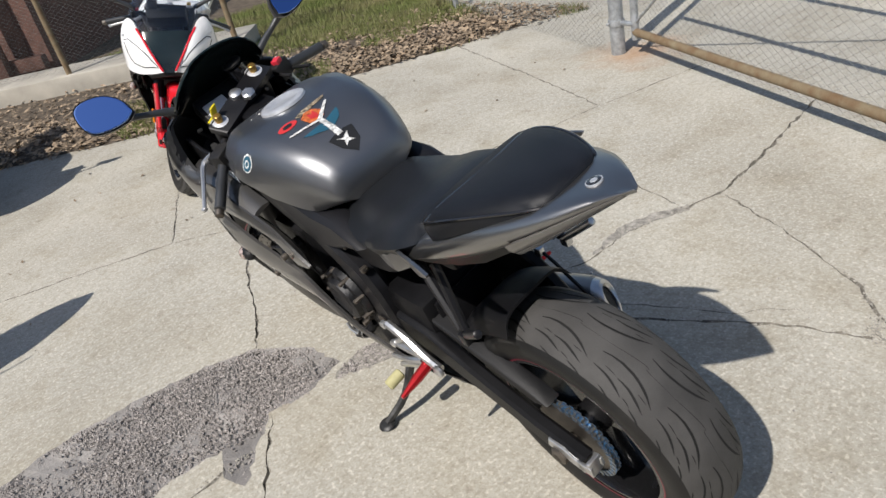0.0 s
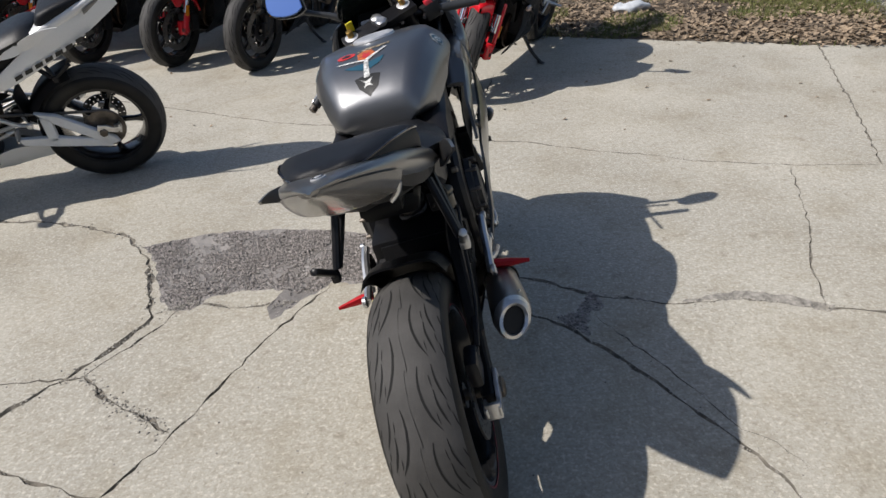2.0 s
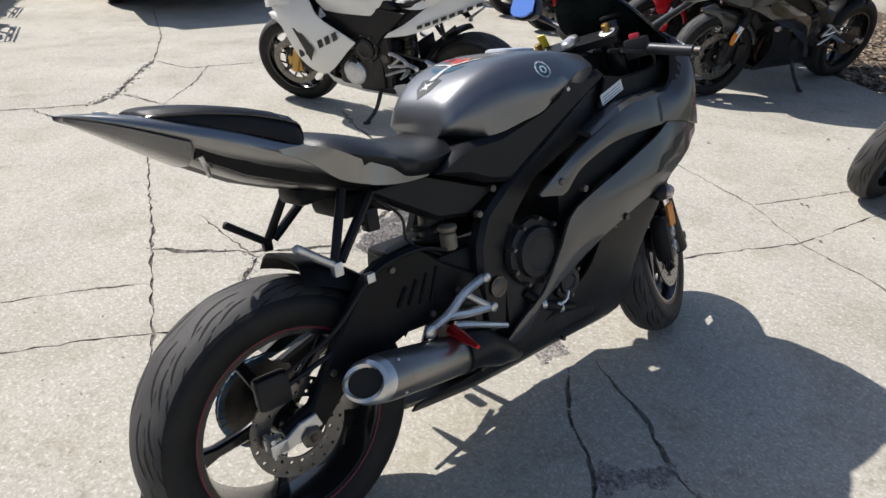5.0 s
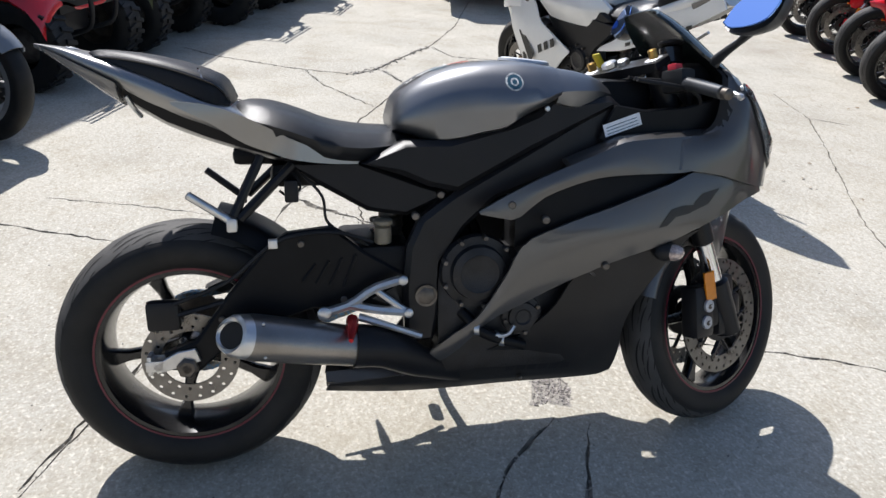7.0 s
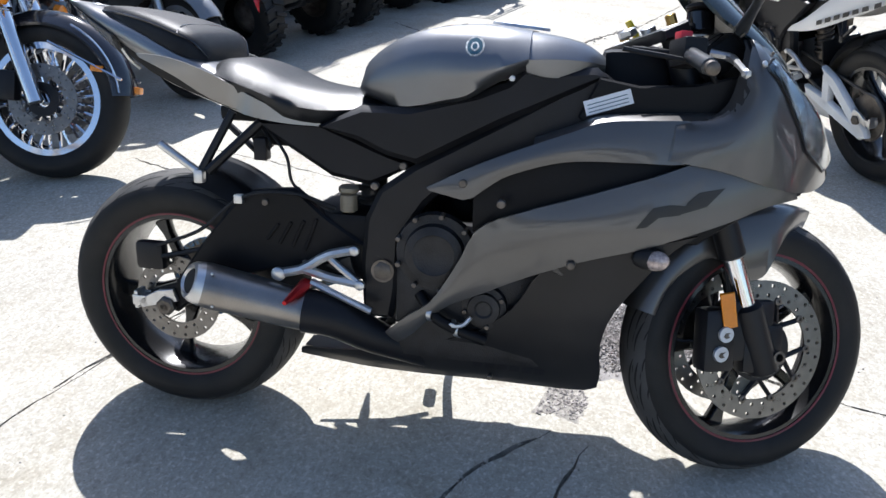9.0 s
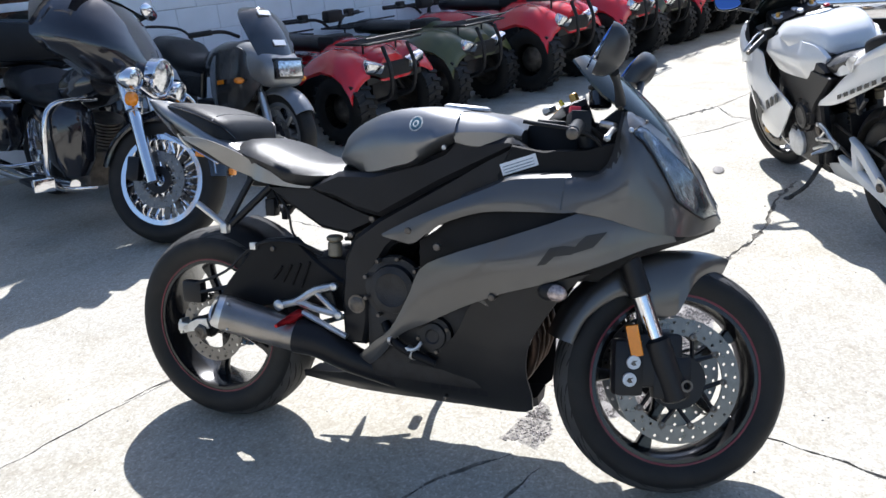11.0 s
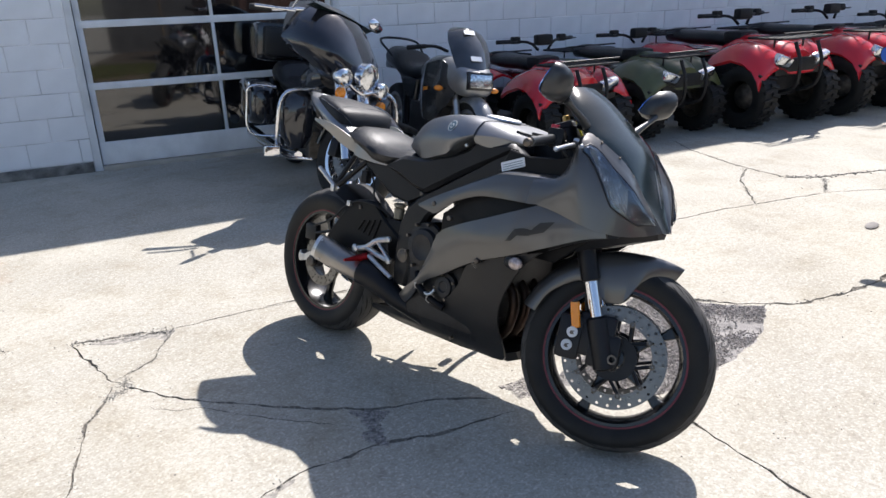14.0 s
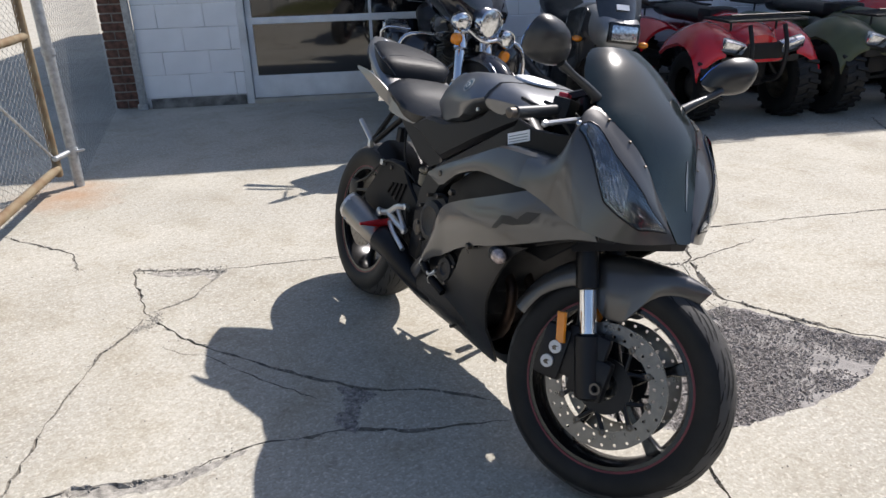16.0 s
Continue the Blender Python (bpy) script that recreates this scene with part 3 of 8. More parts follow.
def in_patch(rng):
    while True:
        x, y = rng.uniform(-1.35, -0.15), rng.uniform(0.1, 0.9)
        if inside(x, y, PATCH) and noise.noise((x * 4.2, y * 4.2, 7.0)) + 0.35 * noise.noise((x * 15, y * 15, 2.0)) > rng.uniform(-0.45, 0.25):
            return x, y, -0.003, rng.choice((0.004, 0.005, 0.005, 0.006, 0.008))


def in_blob(rng):
    while True:
        x, y = rng.uniform(-0.25, 0.6), rng.uniform(-0.15, 0.45)
        if inside(x, y, BLOB) or inside(x, y, BLOB2):
            return x, y, -0.003, rng.uniform(0.004, 0.011)


scatter("patch_gravel", 10500, in_patch, STONE, "gravel", "loose grey gravel lying in the worn tar patch", "gravel", 11)
scatter("crack_gravel", 900, in_blob, STONE, "gravel", "loose crumbs of concrete in the broken crack junction", "gravel", 12)


def along_cracks(rng):
    pts, w = CRACKS[rng.randrange(len(CRACKS))]
    k = rng.randrange(len(pts) - 1)
    q = rng.random()
    x, y = (pts[k][i] * (1 - q) + pts[k + 1][i] * q + rng.gauss(0, 0.6 * w + 0.004) for i in (0, 1))
    return x, y, -0.002, rng.uniform(0.003, 0.0035 + 0.35 * w)


scatter("crack_crumbs", 7000, along_cracks, STONE, "crumb", "fine grey crumbs of concrete lying along the cracks", "gravel", 14)
scatter("lot_grit", 1600, lambda r: (r.uniform(-4, 2.6), r.uniform(-2.5, 3.2), 0, r.uniform(0.002, 0.0055)), STONE, "gravel", "scattered grit and crumbs on the concrete", "grit", 13)

# building frame: s runs along the wall from its corner, n away from it
WALL_O, WALL_U, WALL_N = Vector((0.006, -5.096, 0)), Vector((-0.925, 0.38, 0)).normalized(), Vector((0.38, 0.925, 0)).normalized()
WALL = Matrix.Translation(WALL_O) @ Matrix(((WALL_U.x, WALL_N.x, 0, 0), (WALL_U.y, WALL_N.y, 0, 0), (0, 0, 1, 0), (0, 0, 0, 1)))
H_WALL, DOOR0, DOOR1, DOOR_H = 3.82, 0.78, 3.02, 2.45


def wall_part(name, bm, material, parent=None, label="", **k):
    return part(name, moved(bm, WALL), material, parent, label, **k)


def build_building():
    core = join(box(-0.16, DOOR0 - 0.05, -0.22, -0.006, -0.05, H_WALL), box(DOOR1 + 0.05, 16, -0.22, -0.006, -0.05, H_WALL),
                box(DOOR0 - 0.05, DOOR1 + 0.05, -0.22, -0.006, DOOR_H + 0.05, H_WALL))
    wall = wall_part("wall_front", core, "joint", smooth=False)
    tagged(wall, "white painted concrete block workshop wall in shade", "wall", kind="structure")
    side = wall_part("wall_side", box(-0.16, 0.04, -9, -0.24, -0.05, H_WALL), "block", smooth=False)
    tagged(side, "plain painted side wall of the workshop", "wall", kind="structure")
    roof = wall_part("roof", box(-0.2, 16.1, -9, -0.0, H_WALL + 0.003, H_WALL + 0.16, 0.01), "plastic", smooth=False)
    tagged(roof, "flat dark roof edge of the workshop", "roof", kind="structure")
    foot = wall_part("wall_foot", join(box(-0.12, DOOR0 - 0.06, -0.01, 0.022, -0.03, 0.085, 0.006), box(DOOR1 + 0.06, 16, -0.01, 0.022, -0.03, 0.085, 0.006)), "footing")
    tagged(foot, "rough grey concrete footing under the block wall", "footing", kind="structure")
    # blocks, proud of the recessed joints
    def block_mesh(w):
        bm = box(0.0035, w - 0.0035, -0.02, 0.0, 0.0035, 0.1965, 0.004, 1)
        me = bpy.data.meshes.new("block")
        bm.to_mesh(me)
        bm.free()
        me.materials.append(M["block"])
        return me
    full, half = block_mesh(0.4), block_mesh(0.2)
    cells = []
    for c in range(19):
        z = 0.09 + c * 0.2
        for lo, hi in ((-0.16, DOOR0 - 0.05), (DOOR1 + 0.05, 12.5)):
            if z > DOOR_H + 0.05 and lo > 0:
                lo = DOOR0
            s = lo
            first = c % 2 == 1
            while s < hi - 0.05:
                w = 0.2 if first else 0.4
                first = False
                if s + w > hi + 0.01:
                    w = hi - s
                cells.append((s, z, w))
                s += w
    rng = random.Random(3)
    count = 0
    for s, z, w in sorted(cells, key=lambda q: q[0] + q[1]):
        if count >= 300:
            break
        me = full if abs(w - 0.4) < 1e-3 else half if abs(w - 0.2) < 1e-3 else block_mesh(w)
        ob = new("block", me)
        ob.parent = wall
        ob.matrix_world = WALL @ Matrix.Translation((s, rng.uniform(-0.002, 0.002), z))
        count += 1
    rest = sorted(cells, key=lambda q: q[0] + q[1])[300:]
    if rest:
        bm = join(*[moved(box(0.0035, w - 0.0035, -0.02, 0.0, 0.0035, 0.1965), Matrix.Translation((s, 0, z))) for s, z, w in rest])
        tagged(wall_part("blocks", bm, "block", wall, smooth=False), kind="stuff")


def build_garage_door():
    d = thing("door_1", Matrix.Identity(4), "closed sectional garage door with white rails and dark glass panes", "garage door")
    d["kind"] = "structure"
    a, c = DOOR0, DOOR1
    for name, bm in (("jamb", box(a - 0.05, a + 0.01, -0.1, 0.012, 0.0, DOOR_H + 0.05, 0.004)), ("jamb", box(c - 0.01, c + 0.05, -0.1, 0.012, 0.0, DOOR_H + 0.05, 0.004)),
                     ("head", box(a + 0.012, c - 0.012, -0.1, 0.01, DOOR_H - 0.01, DOOR_H + 0.05, 0.004)), ("sill", box(a + 0.012, c - 0.012, -0.1, 0.03, -0.02, 0.035, 0.004))):
        wall_part(name, bm, "kerb" if name == "sill" else "whiteframe", d)
    levels = [0.04, 0.24, 0.69, 0.75, 1.2, 1.26, 1.71, 1.77, 2.22, 2.44]
    for z0, z1 in zip(levels[::2], levels[1::2]):
        wall_part("rail", box(a + 0.015, c - 0.015, -0.075, -0.035, z0, z1, 0.006), "whiteframe", d)
    for z0, z1 in zip(levels[1::2], levels[2::2]):
        n = 2
        xs = [a + 0.015 + (c - a - 0.03) * k / n for k in range(n + 1)]
        for k, x in enumerate(xs):
            w = 0.028 if 0 < k < n else 0.05
            x0 = min(max(x - w / 2, a + 0.016), c - 0.016 - w)
            wall_part("stile", box(x0, x0 + w, -0.072, -0.038, z0 - 0.002, z1 + 0.002, 0.004), "whiteframe", d)
        for x0, x1 in zip(xs, xs[1:]):
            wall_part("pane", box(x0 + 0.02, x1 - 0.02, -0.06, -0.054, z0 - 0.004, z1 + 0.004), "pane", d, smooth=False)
    # Near-black walls put the workshop's unlit gloom into their colour.
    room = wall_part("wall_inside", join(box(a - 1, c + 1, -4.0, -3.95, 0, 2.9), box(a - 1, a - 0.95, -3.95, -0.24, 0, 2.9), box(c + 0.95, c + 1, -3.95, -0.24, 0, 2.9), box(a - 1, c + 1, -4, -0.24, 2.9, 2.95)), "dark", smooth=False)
    tagged(room, "near-black walls standing in for the unlit workshop behind the door", "wall", kind="structure")


# Opaque panes: darkness of the room behind is put into this near-black colour.
M["pane"] = mat("opaque near-black window glass", (0.006, 0.006, 0.007), 0.03, 0.0, var=0.0, bump=0.0, coat=1.0, spec=0.8, rvar=0.0)
build_building()
build_garage_door()


def build_pillar():
    p = thing("brick_pillar", WALL @ Matrix.Translation((-0.33, -0.1, 0)), "narrow dull brown brick pier beside the block wall", "pillar")
    part("mortar_core", box(-0.1, 0.1, -0.13, 0.06, 0, 3.2), "mortar", p, smooth=False)
    me = bpy.data.meshes.new("brick")
    bm = box(0, 0.2, -0.01, 0.1, 0, 0.062, 0.004, 1)
    bm.to_mesh(me)
    bm.free()
    me.materials.append(M["brick"])
    me2 = bpy.data.meshes.new("brick_half")
    bm = box(0, 0.095, -0.01, 0.1, 0, 0.062, 0.004, 1)
    bm.to_mesh(me2)
    bm.free()
    me2.materials.append(M["brick"])
    rng = random.Random(8)
    for c in range(42):
        for x0, mm in (((-0.105, me),) if c % 2 else ((-0.105, me2), (0.0, me2))):
            ob = new("brick", mm)
            ob.parent = p
            ob.matrix_basis = Matrix.Translation((x0 + rng.uniform(-0.003, 0.003), -0.03 + rng.uniform(-0.003, 0.004), 0.01 + c * 0.075))


build_pillar()
pipe = thing("downpipe", WALL @ Matrix.Translation((-0.19, 0.03, 0)), "grey steel angle post at the wall corner", "post")
part("shaft", box(-0.03, 0.03, -0.02, 0.02, 0.0, 3.1, 0.006), "galv", pipe)
part("foot", box(-0.045, 0.045, -0.03, 0.03, -0.005, 0.05, 0.005), "galv", pipe)


# ---- fences and the gate ----
def chain_link(a, c, z0, z1, pitch=0.062, r=0.0011):
    """Woven wire between two plan points."""
    a, c = Vector((*a, 0)), Vector((*c, 0))
    d = (c - a).normalized()
    o = Vector((-d.y, d.x, 0))
    verts, faces = [], []
    n = int((c - a).length / pitch)
    rows = int((z1 - z0) / (pitch * 0.62))
    for i in range(n):
        prev = None
        for j in range(rows + 1):
            s = (i + 0.5 + (0.5 if j % 2 else -0.5) * (1 if i % 2 == 0 else 1)) * pitch
            if s < 0 or s > (c - a).length:
                continue
            p = a + d * s + o * (0.002 if j % 2 else -0.002) + Vector((0, 0, z0 + (z1 - z0) * j / rows))
            k = len(verts)
            for q in range(3):
                ang = q * 2.094
                verts.append(p + (d * math.cos(ang) + o * math.sin(ang)) * r)
            if prev is not None:
                for q in range(3):
                    faces.append((prev + q, prev + (q + 1) % 3, k + (q + 1) % 3, k + q))
            prev = k
        prev = None
        for j in range(rows + 1):
            s = (i + 0.5 + (-0.5 if j % 2 else 0.5)) * pitch
            if s < 0 or s > (c - a).length:
                continue
            p = a + d * s - o * (0.002 if j % 2 else -0.002) + Vector((0, 0, z0 + (z1 - z0) * j / rows))
            k = len(verts)
            for q in range(3):
                ang = q * 2.094
                verts.append(p + (d * math.cos(ang) + o * math.sin(ang)) * r)
            if prev is not None:
                for q in range(3):
                    faces.append((prev + q, prev + (q + 1) % 3, k + (q + 1) % 3, k + q))
            prev = k
    bm = bmesh.new()
    vs = [bm.verts.new(v) for v in verts]
    for f in faces:
        bm.faces.new([vs[i] for i in f])
    return bm


POST1, POST2 = (2.72, 1.45), (0.93, -2.98)


def post(name, x, y, h, r, label, parts=()):
    p = thing(name, Matrix.Translation((x, y, 0)), label, "post")
    part("shaft", rod((0, 0, -0.05), (0, 0, h), r, 16), "galv", p)
    part("cap", ball((0, 0, h), r * 1.12, 2, (1, 1, 0.6)), "galv", p)
    for z in parts:
        part("band", moved(lathe([(-0.018, r + 0.001), (-0.018, r + 0.007), (0.018, r + 0.007), (0.018, r + 0.001)], 20), Matrix.Translation((0, 0, z)) @ Matrix.Rotation(radians(90), 4, "Y")), "galv", p)
    return p


post("gate_post", *POST1, 2.0, 0.045, "galvanised gate post standing in rust-stained concrete", (0.2, 0.55, 1.5))
post("gate_post", *POST2, 2.0, 0.03, "grey galvanised gate post with a hinge clamp near its foot", (0.22, 0.8, 1.5))


def gate_leaf(a, c, label):
    """A chain link gate leaf hung between two plan points."""
    g = thing("chain_link_gate", Matrix.Identity(4), label, "gate")
    a3, c3 = Vector((*a, 0)), Vector((*c, 0))
    up = Vector((0, 0, 1))
    part("stile", rod(a3 + up * 0.1, a3 + up * 1.9, 0.024), "rust" if a[1] < 0 else "galv", g)
    part("stile", rod(c3 + up * 0.1, c3 + up * 1.9, 0.024), "rust", g)
    part("bottom_rail", rod(a3 + up * 0.15, c3 + up * 0.15, 0.025), "rust", g, "brown rusted bottom pipe")
    part("middle_rail", rod(a3 + up * 0.9, c3 + up * 0.9, 0.022), "rust", g)
    part("top_rail", rod(a3 + up * 1.88, c3 + up * 1.88, 0.024), "rust", g)
    part("brace", rod(a3 + up * 0.2, c3 + up * 1.85, 0.008), "galv", g)
    part("wire_mesh", chain_link(a, c, 0.1, 1.86), "wire", g)
    return g


GD = (Vector((*POST2, 0)) - Vector((*POST1, 0))).normalized()
g1a = Vector((*POST1, 0)) + GD * 0.16 + Vector((0.05, 0, 0))
gm = Vector((*POST1, 0)) + GD * 2.46
gate_leaf((g1a.x, g1a.y), (gm.x, gm.y), "chain link gate leaf with a rusty bottom pipe")
g2a = Vector((*POST2, 0)) - GD * 0.1 + Vector((0.06, 0, 0))
gn = Vector((*POST1, 0)) + GD * 2.52
gate_leaf((g2a.x, g2a.y), (gn.x, gn.y), "chain link gate leaf with brown rusty pipes")
for k, (gx, gy, gz) in enumerate(((POST1[0], POST1[1], 0.2), (POST1[0], POST1[1], 1.5), (POST2[0], POST2[1], 0.22), (POST2[0], POST2[1], 1.5))):
    sgn = 1 if k < 2 else -1
    h = thing("gate_clamp", Matrix.Translation((gx, gy, gz)), "bolted steel hinge clamp joining gate and post", "clamp")
    part("strap", rod((0, 0, 0), GD * 0.17 * sgn + Vector((0.04, 0, 0)), 0.016, 10), "galv", h)
    part("bolt", rod((-0.07, 0.02, 0), (0.07, 0.02, 0), 0.008, 8), "galv", h)

f1 = thing("chain_link_fence", Matrix.Identity(4), "grey chain link fence running from the gate post along the lawn", "fence")
part("wire_mesh", chain_link((2.68, 1.52), (4.2, 6.3), 0.02, 1.85), "wire", f1)
part("top_rail", rod((2.68, 1.52, 1.86), (4.2, 6.3, 1.86), 0.02), "galv", f1)
for t_ in (0.5, 1.0):
    part("fence_post", rod((2.68 + 1.52 * t_, 1.52 + 4.78 * t_, -0.03), (2.68 + 1.52 * t_, 1.52 + 4.78 * t_, 1.9), 0.026), "galv", f1)
f2 = thing("chain_link_fence", Matrix.Identity(4), "chain link fence between the gate post and the workshop corner", "fence")
f2a, f2b = Vector((*POST2, 0)) + GD * 0.05, WALL @ Vector((-0.42, 0.05, 0))
part("wire_mesh", chain_link((f2a.x, f2a.y), (f2b.x, f2b.y), 0.02, 1.85, 0.075, 0.0011), "wire", f2)
part("top_rail", rod((f2a.x, f2a.y, 1.86), (f2b.x, f2b.y, 1.86), 0.02), "galv", f2)

# low kerb wall with a fence on it, along the far side of the bike row
KERB = [(-8.0, 12.9), (-1.5, 7.75), (1.8, 5.11)]
kw = bmesh.new()
kerb_parts = []
for (ax, ay), (bx, by) in zip(KERB, KERB[1:]):
    L_ = math.hypot(bx - ax, by - ay)
    kerb_parts.append(moved(box(0, L_, -0.0, 0.6, -0.05, 0.17, 0.015), Matrix.Translation((ax, ay, 0)) @ Matrix.Rotation(math.atan2(by - ay, bx - ax), 4, "Z")))
kw.free()
tagged(part("kerb_wall", join(*kerb_parts), "kerb"), "low broad pale concrete kerb beneath the boundary fence", "kerb", kind="structure")
f3 = thing("chain_link_fence", Matrix.Identity(4), "chain link boundary fence standing on a low concrete kerb", "fence")
for (ax, ay), (bx, by) in zip(KERB, KERB[1:]):
    part("wire_mesh", chain_link((ax, ay + 0.12), (bx, by + 0.12), 0.2, 1.7, 0.065, 0.0016), "wire", f3)
    part("top_rail", rod((ax, ay + 0.12, 1.7), (bx, by + 0.12, 1.7), 0.02), "galv", f3)
for px, py in ((1.78, 5.25), (0.45, 6.3), (-1.1, 7.54), (-2.9, 8.98), (-5.0, 10.65)):
    part("fence_post", rod((px, py, 0.1), (px, py, 1.75), 0.028), "rust", f3, "rusty fence post")
hs = thing("garden_shed", facing(-0.85, 8.65, 0.63, 0.77), "dark brown timber lean-to behind the boundary fence", "shed")
part("wall", box(-4.2, 1.7, 0.2, 3.0, 0, 2.2), "brownwood", hs, smooth=False)
for k in range(19):
    part("board", box(-4.2 + k * 0.3, -3.915 + k * 0.3, 0.17, 0.197, 0.02, 2.2, 0.004, 1), "brownwood", hs)
part("roof", box(-4.4, 1.9, -0.1, 3.2, 2.21, 2.3), "plastic", hs, smooth=False)
part("post", box(1.2, 1.32, -0.1, 0.02, 0, 2.2, 0.005), "brownwood", hs)
part("post", box(-0.6, -0.48, -0.1, 0.02, 0, 2.2, 0.005), "brownwood", hs)
part("sill_beam", box(-4.2, 1.7, 0.0, 0.12, 0.1, 0.24, 0.005), "brownwood", hs)

# lawn strip, dead leaves, a blown bag
GRASS = ([(-.06, 0, 0), (.06, 0, 0), (.1, .1, 1)], [(0, 1, 2)])
LEAF = ([(-.5, 0, 0), (0, -.3, .08), (.5, 0, .05), (0, .3, .12)], [(0, 1, 2), (0, 2, 3)])


def on_lawn(rng):
    while True:
        x, y = rng.uniform(-2.5, 4.2), rng.uniform(2.8, 7.5)
        if inside(x, y, LAWN) and x + 0.8 * (y - 5.1) > 1.75 and y - (3.42 - 0.42 * (x - 1.3)) > rng.uniform(0.35, 1.3):
            return x, y, 0, rng.uniform(0.03, 0.08)


def on_verge(rng):
    while True:
        x = rng.uniform(-2.6, 3.6)
        edge = 3.42 - 0.43 * (x - 1.3) if x > 0.3 else 3.85 - 0.6 * (x - 0.3)
        y = edge + abs(rng.gauss(0, 0.75 if x > 1.6 else 1.1)) + rng.uniform(-0.06, 0.1)
        if y < 8:
            return x, y, rng.uniform(0.003, 0.03), rng.uniform(0.025, 0.06)


def on_verge_grass(rng):
    while True:
        x, y, z, k = on_verge(rng)
        if noise.noise((x * 1.1, y * 1.1, 4.0)) > -0.05 and x > 0.2:
            return x, y, 0, rng.uniform(0.03, 0.07)


scatter("lawn_grass", 42000, on_lawn, GRASS, "blade", "short patchy green and straw-coloured lawn grass", "grass", 21)
scatter("dead_leaves", 12000, on_verge, LEAF, "leaf", "drift of dry brown fallen leaves along the concrete edge", "leaves", 22)
scatter("verge_grass", 9000, on_verge_grass, GRASS, "blade", "thin straw-coloured grass coming up through the leaves", "grass", 27)
scatter("stray_leaves", 90, lambda r: (r.uniform(-3, 2.5), r.uniform(1.6, 3.6), 0.004, r.uniform(0.015, 0.035)), LEAF, "leaf", "few stray dry leaves on the concrete", "leaves", 23)
bag = part("plastic_bag", ball((0, 0, 0.045), 0.12, 3, (1.4, 0.6, 0.42)), "bag")
for v in bag.data.vertices:
    v.co += v.normal * 0.03 * noise.noise(v.co * 18)
bag.matrix_world = Matrix.Translation((1.62, 4.2, 0.0)) @ Matrix.Rotation(0.3, 4, "Z")
tagged(bag, "crumpled pale plastic bag lying on the leaves", "bag")
cap_ = part("oil_rag", ball((0, 0, 0.006), 0.075, 2, (1.0, 0.45, 0.1)), "asphalt")
cap_.matrix_world = Matrix.Translation((-2.77, 0.77, 0))
tagged(cap_, "flat dark scrap lying on the concrete", "scrap")

# unseen plain walls, added beyond the lawn and far end to darken horizon reflections
for name, a, c in (("horizon_wall_north", (-16, 17.2), (6, 13.0)), ("horizon_wall_west", (-17, 17), (-15.5, -4))):
    d_ = Vector((c[0] - a[0], c[1] - a[1], 0))
    w_ = part(name, box(0, d_.length, -0.1, 0.1, -0.05, 3.6), "stucco", smooth=False)
    w_.matrix_world = Matrix.Translation((*a, 0)) @ Matrix.Rotation(math.atan2(d_.y, d_.x), 4, "Z")
    tagged(w_, "unseen plain grey wall added to dim the horizon", "wall", kind="structure")

# open pavement beyond the gate is the same sheet; a far block closes the view
# House is unseen, added only to close off the horizon.
fb = thing("house", Matrix.Translation((24, -6, 0)), "unseen pale sided block added to close the horizon beyond the gate", "house")
part("wall", box(-4, 4, -9, 9, 0, 4.6), "siding", fb, smooth=False)
part("roof", loft([[(-4.4, -9.4, 4.6), (4.4, -9.4, 4.6), (0, -9.4, 7.4)], [(-4.4, 9.4, 4.6), (4.4, 9.4, 4.6), (0, 9.4, 7.4)]]), "plastic", fb, smooth=False)
for k in range(4):
    part("window", box(-4.03, -3.98, -7 + k * 4, -5.6 + k * 4, 1.2, 2.6, 0.01), "pane", fb)

# ---- sport motorcycles ----
def sticker(tree, outline, way, s=1, lift=0.0012):
    """A thin decal pressed on a surface: outline in (y, z) when way points across, in (x, y) when it points down."""
    bm = bmesh.new()
    across = abs(way[0]) > 0.5
    vs = [bm.verts.new((s * 0.6, p[0], p[1]) if across else (p[0], p[1], 1.5)) for p in outline]
    bm.faces.new(vs)
    bmesh.ops.triangulate(bm, faces=bm.faces[:])
    bmesh.ops.subdivide_edges(bm, edges=bm.edges[:], cuts=3, use_grid_fill=True)
    for v in bm.verts:
        hit, no, _, _ = tree.ray_cast(v.co, way)
        if hit:
            v.co = hit - way * lift
        else:
            v.co = v.co + way * (0.36 if across else 0.55)
    return bm


def disc_outline(cy, cz, r, n=16, sq=1.0):
    return [(cy + r * math.cos(2 * math.pi * k / n), cz + r * sq * math.sin(2 * math.pi * k / n)) for k in range(n)]


WY = [(-0.4, 0.13), (-0.2, 0.19), (-0.03, 0.205), (0.1, 0.205), (0.25, 0.225), (0.4, 0.235), (0.55, 0.22), (0.65, 0.185), (0.72, 0.13), (0.76, 0.075), (0.79, 0.01)]
WZ = [(0.15, 0.3), (0.2, 0.52), (0.3, 0.76), (0.4, 0.88), (0.5, 0.95), (0.6, 1.0), (0.7, 0.97), (0.8, 0.9), (0.9, 0.78)]
RAKE = radians(24)
CHEEK = np.array((0.019, 0.012, 0.014))


def fair(y, z):
    return lerp_table(y, WY) * lerp_table(z, WZ)


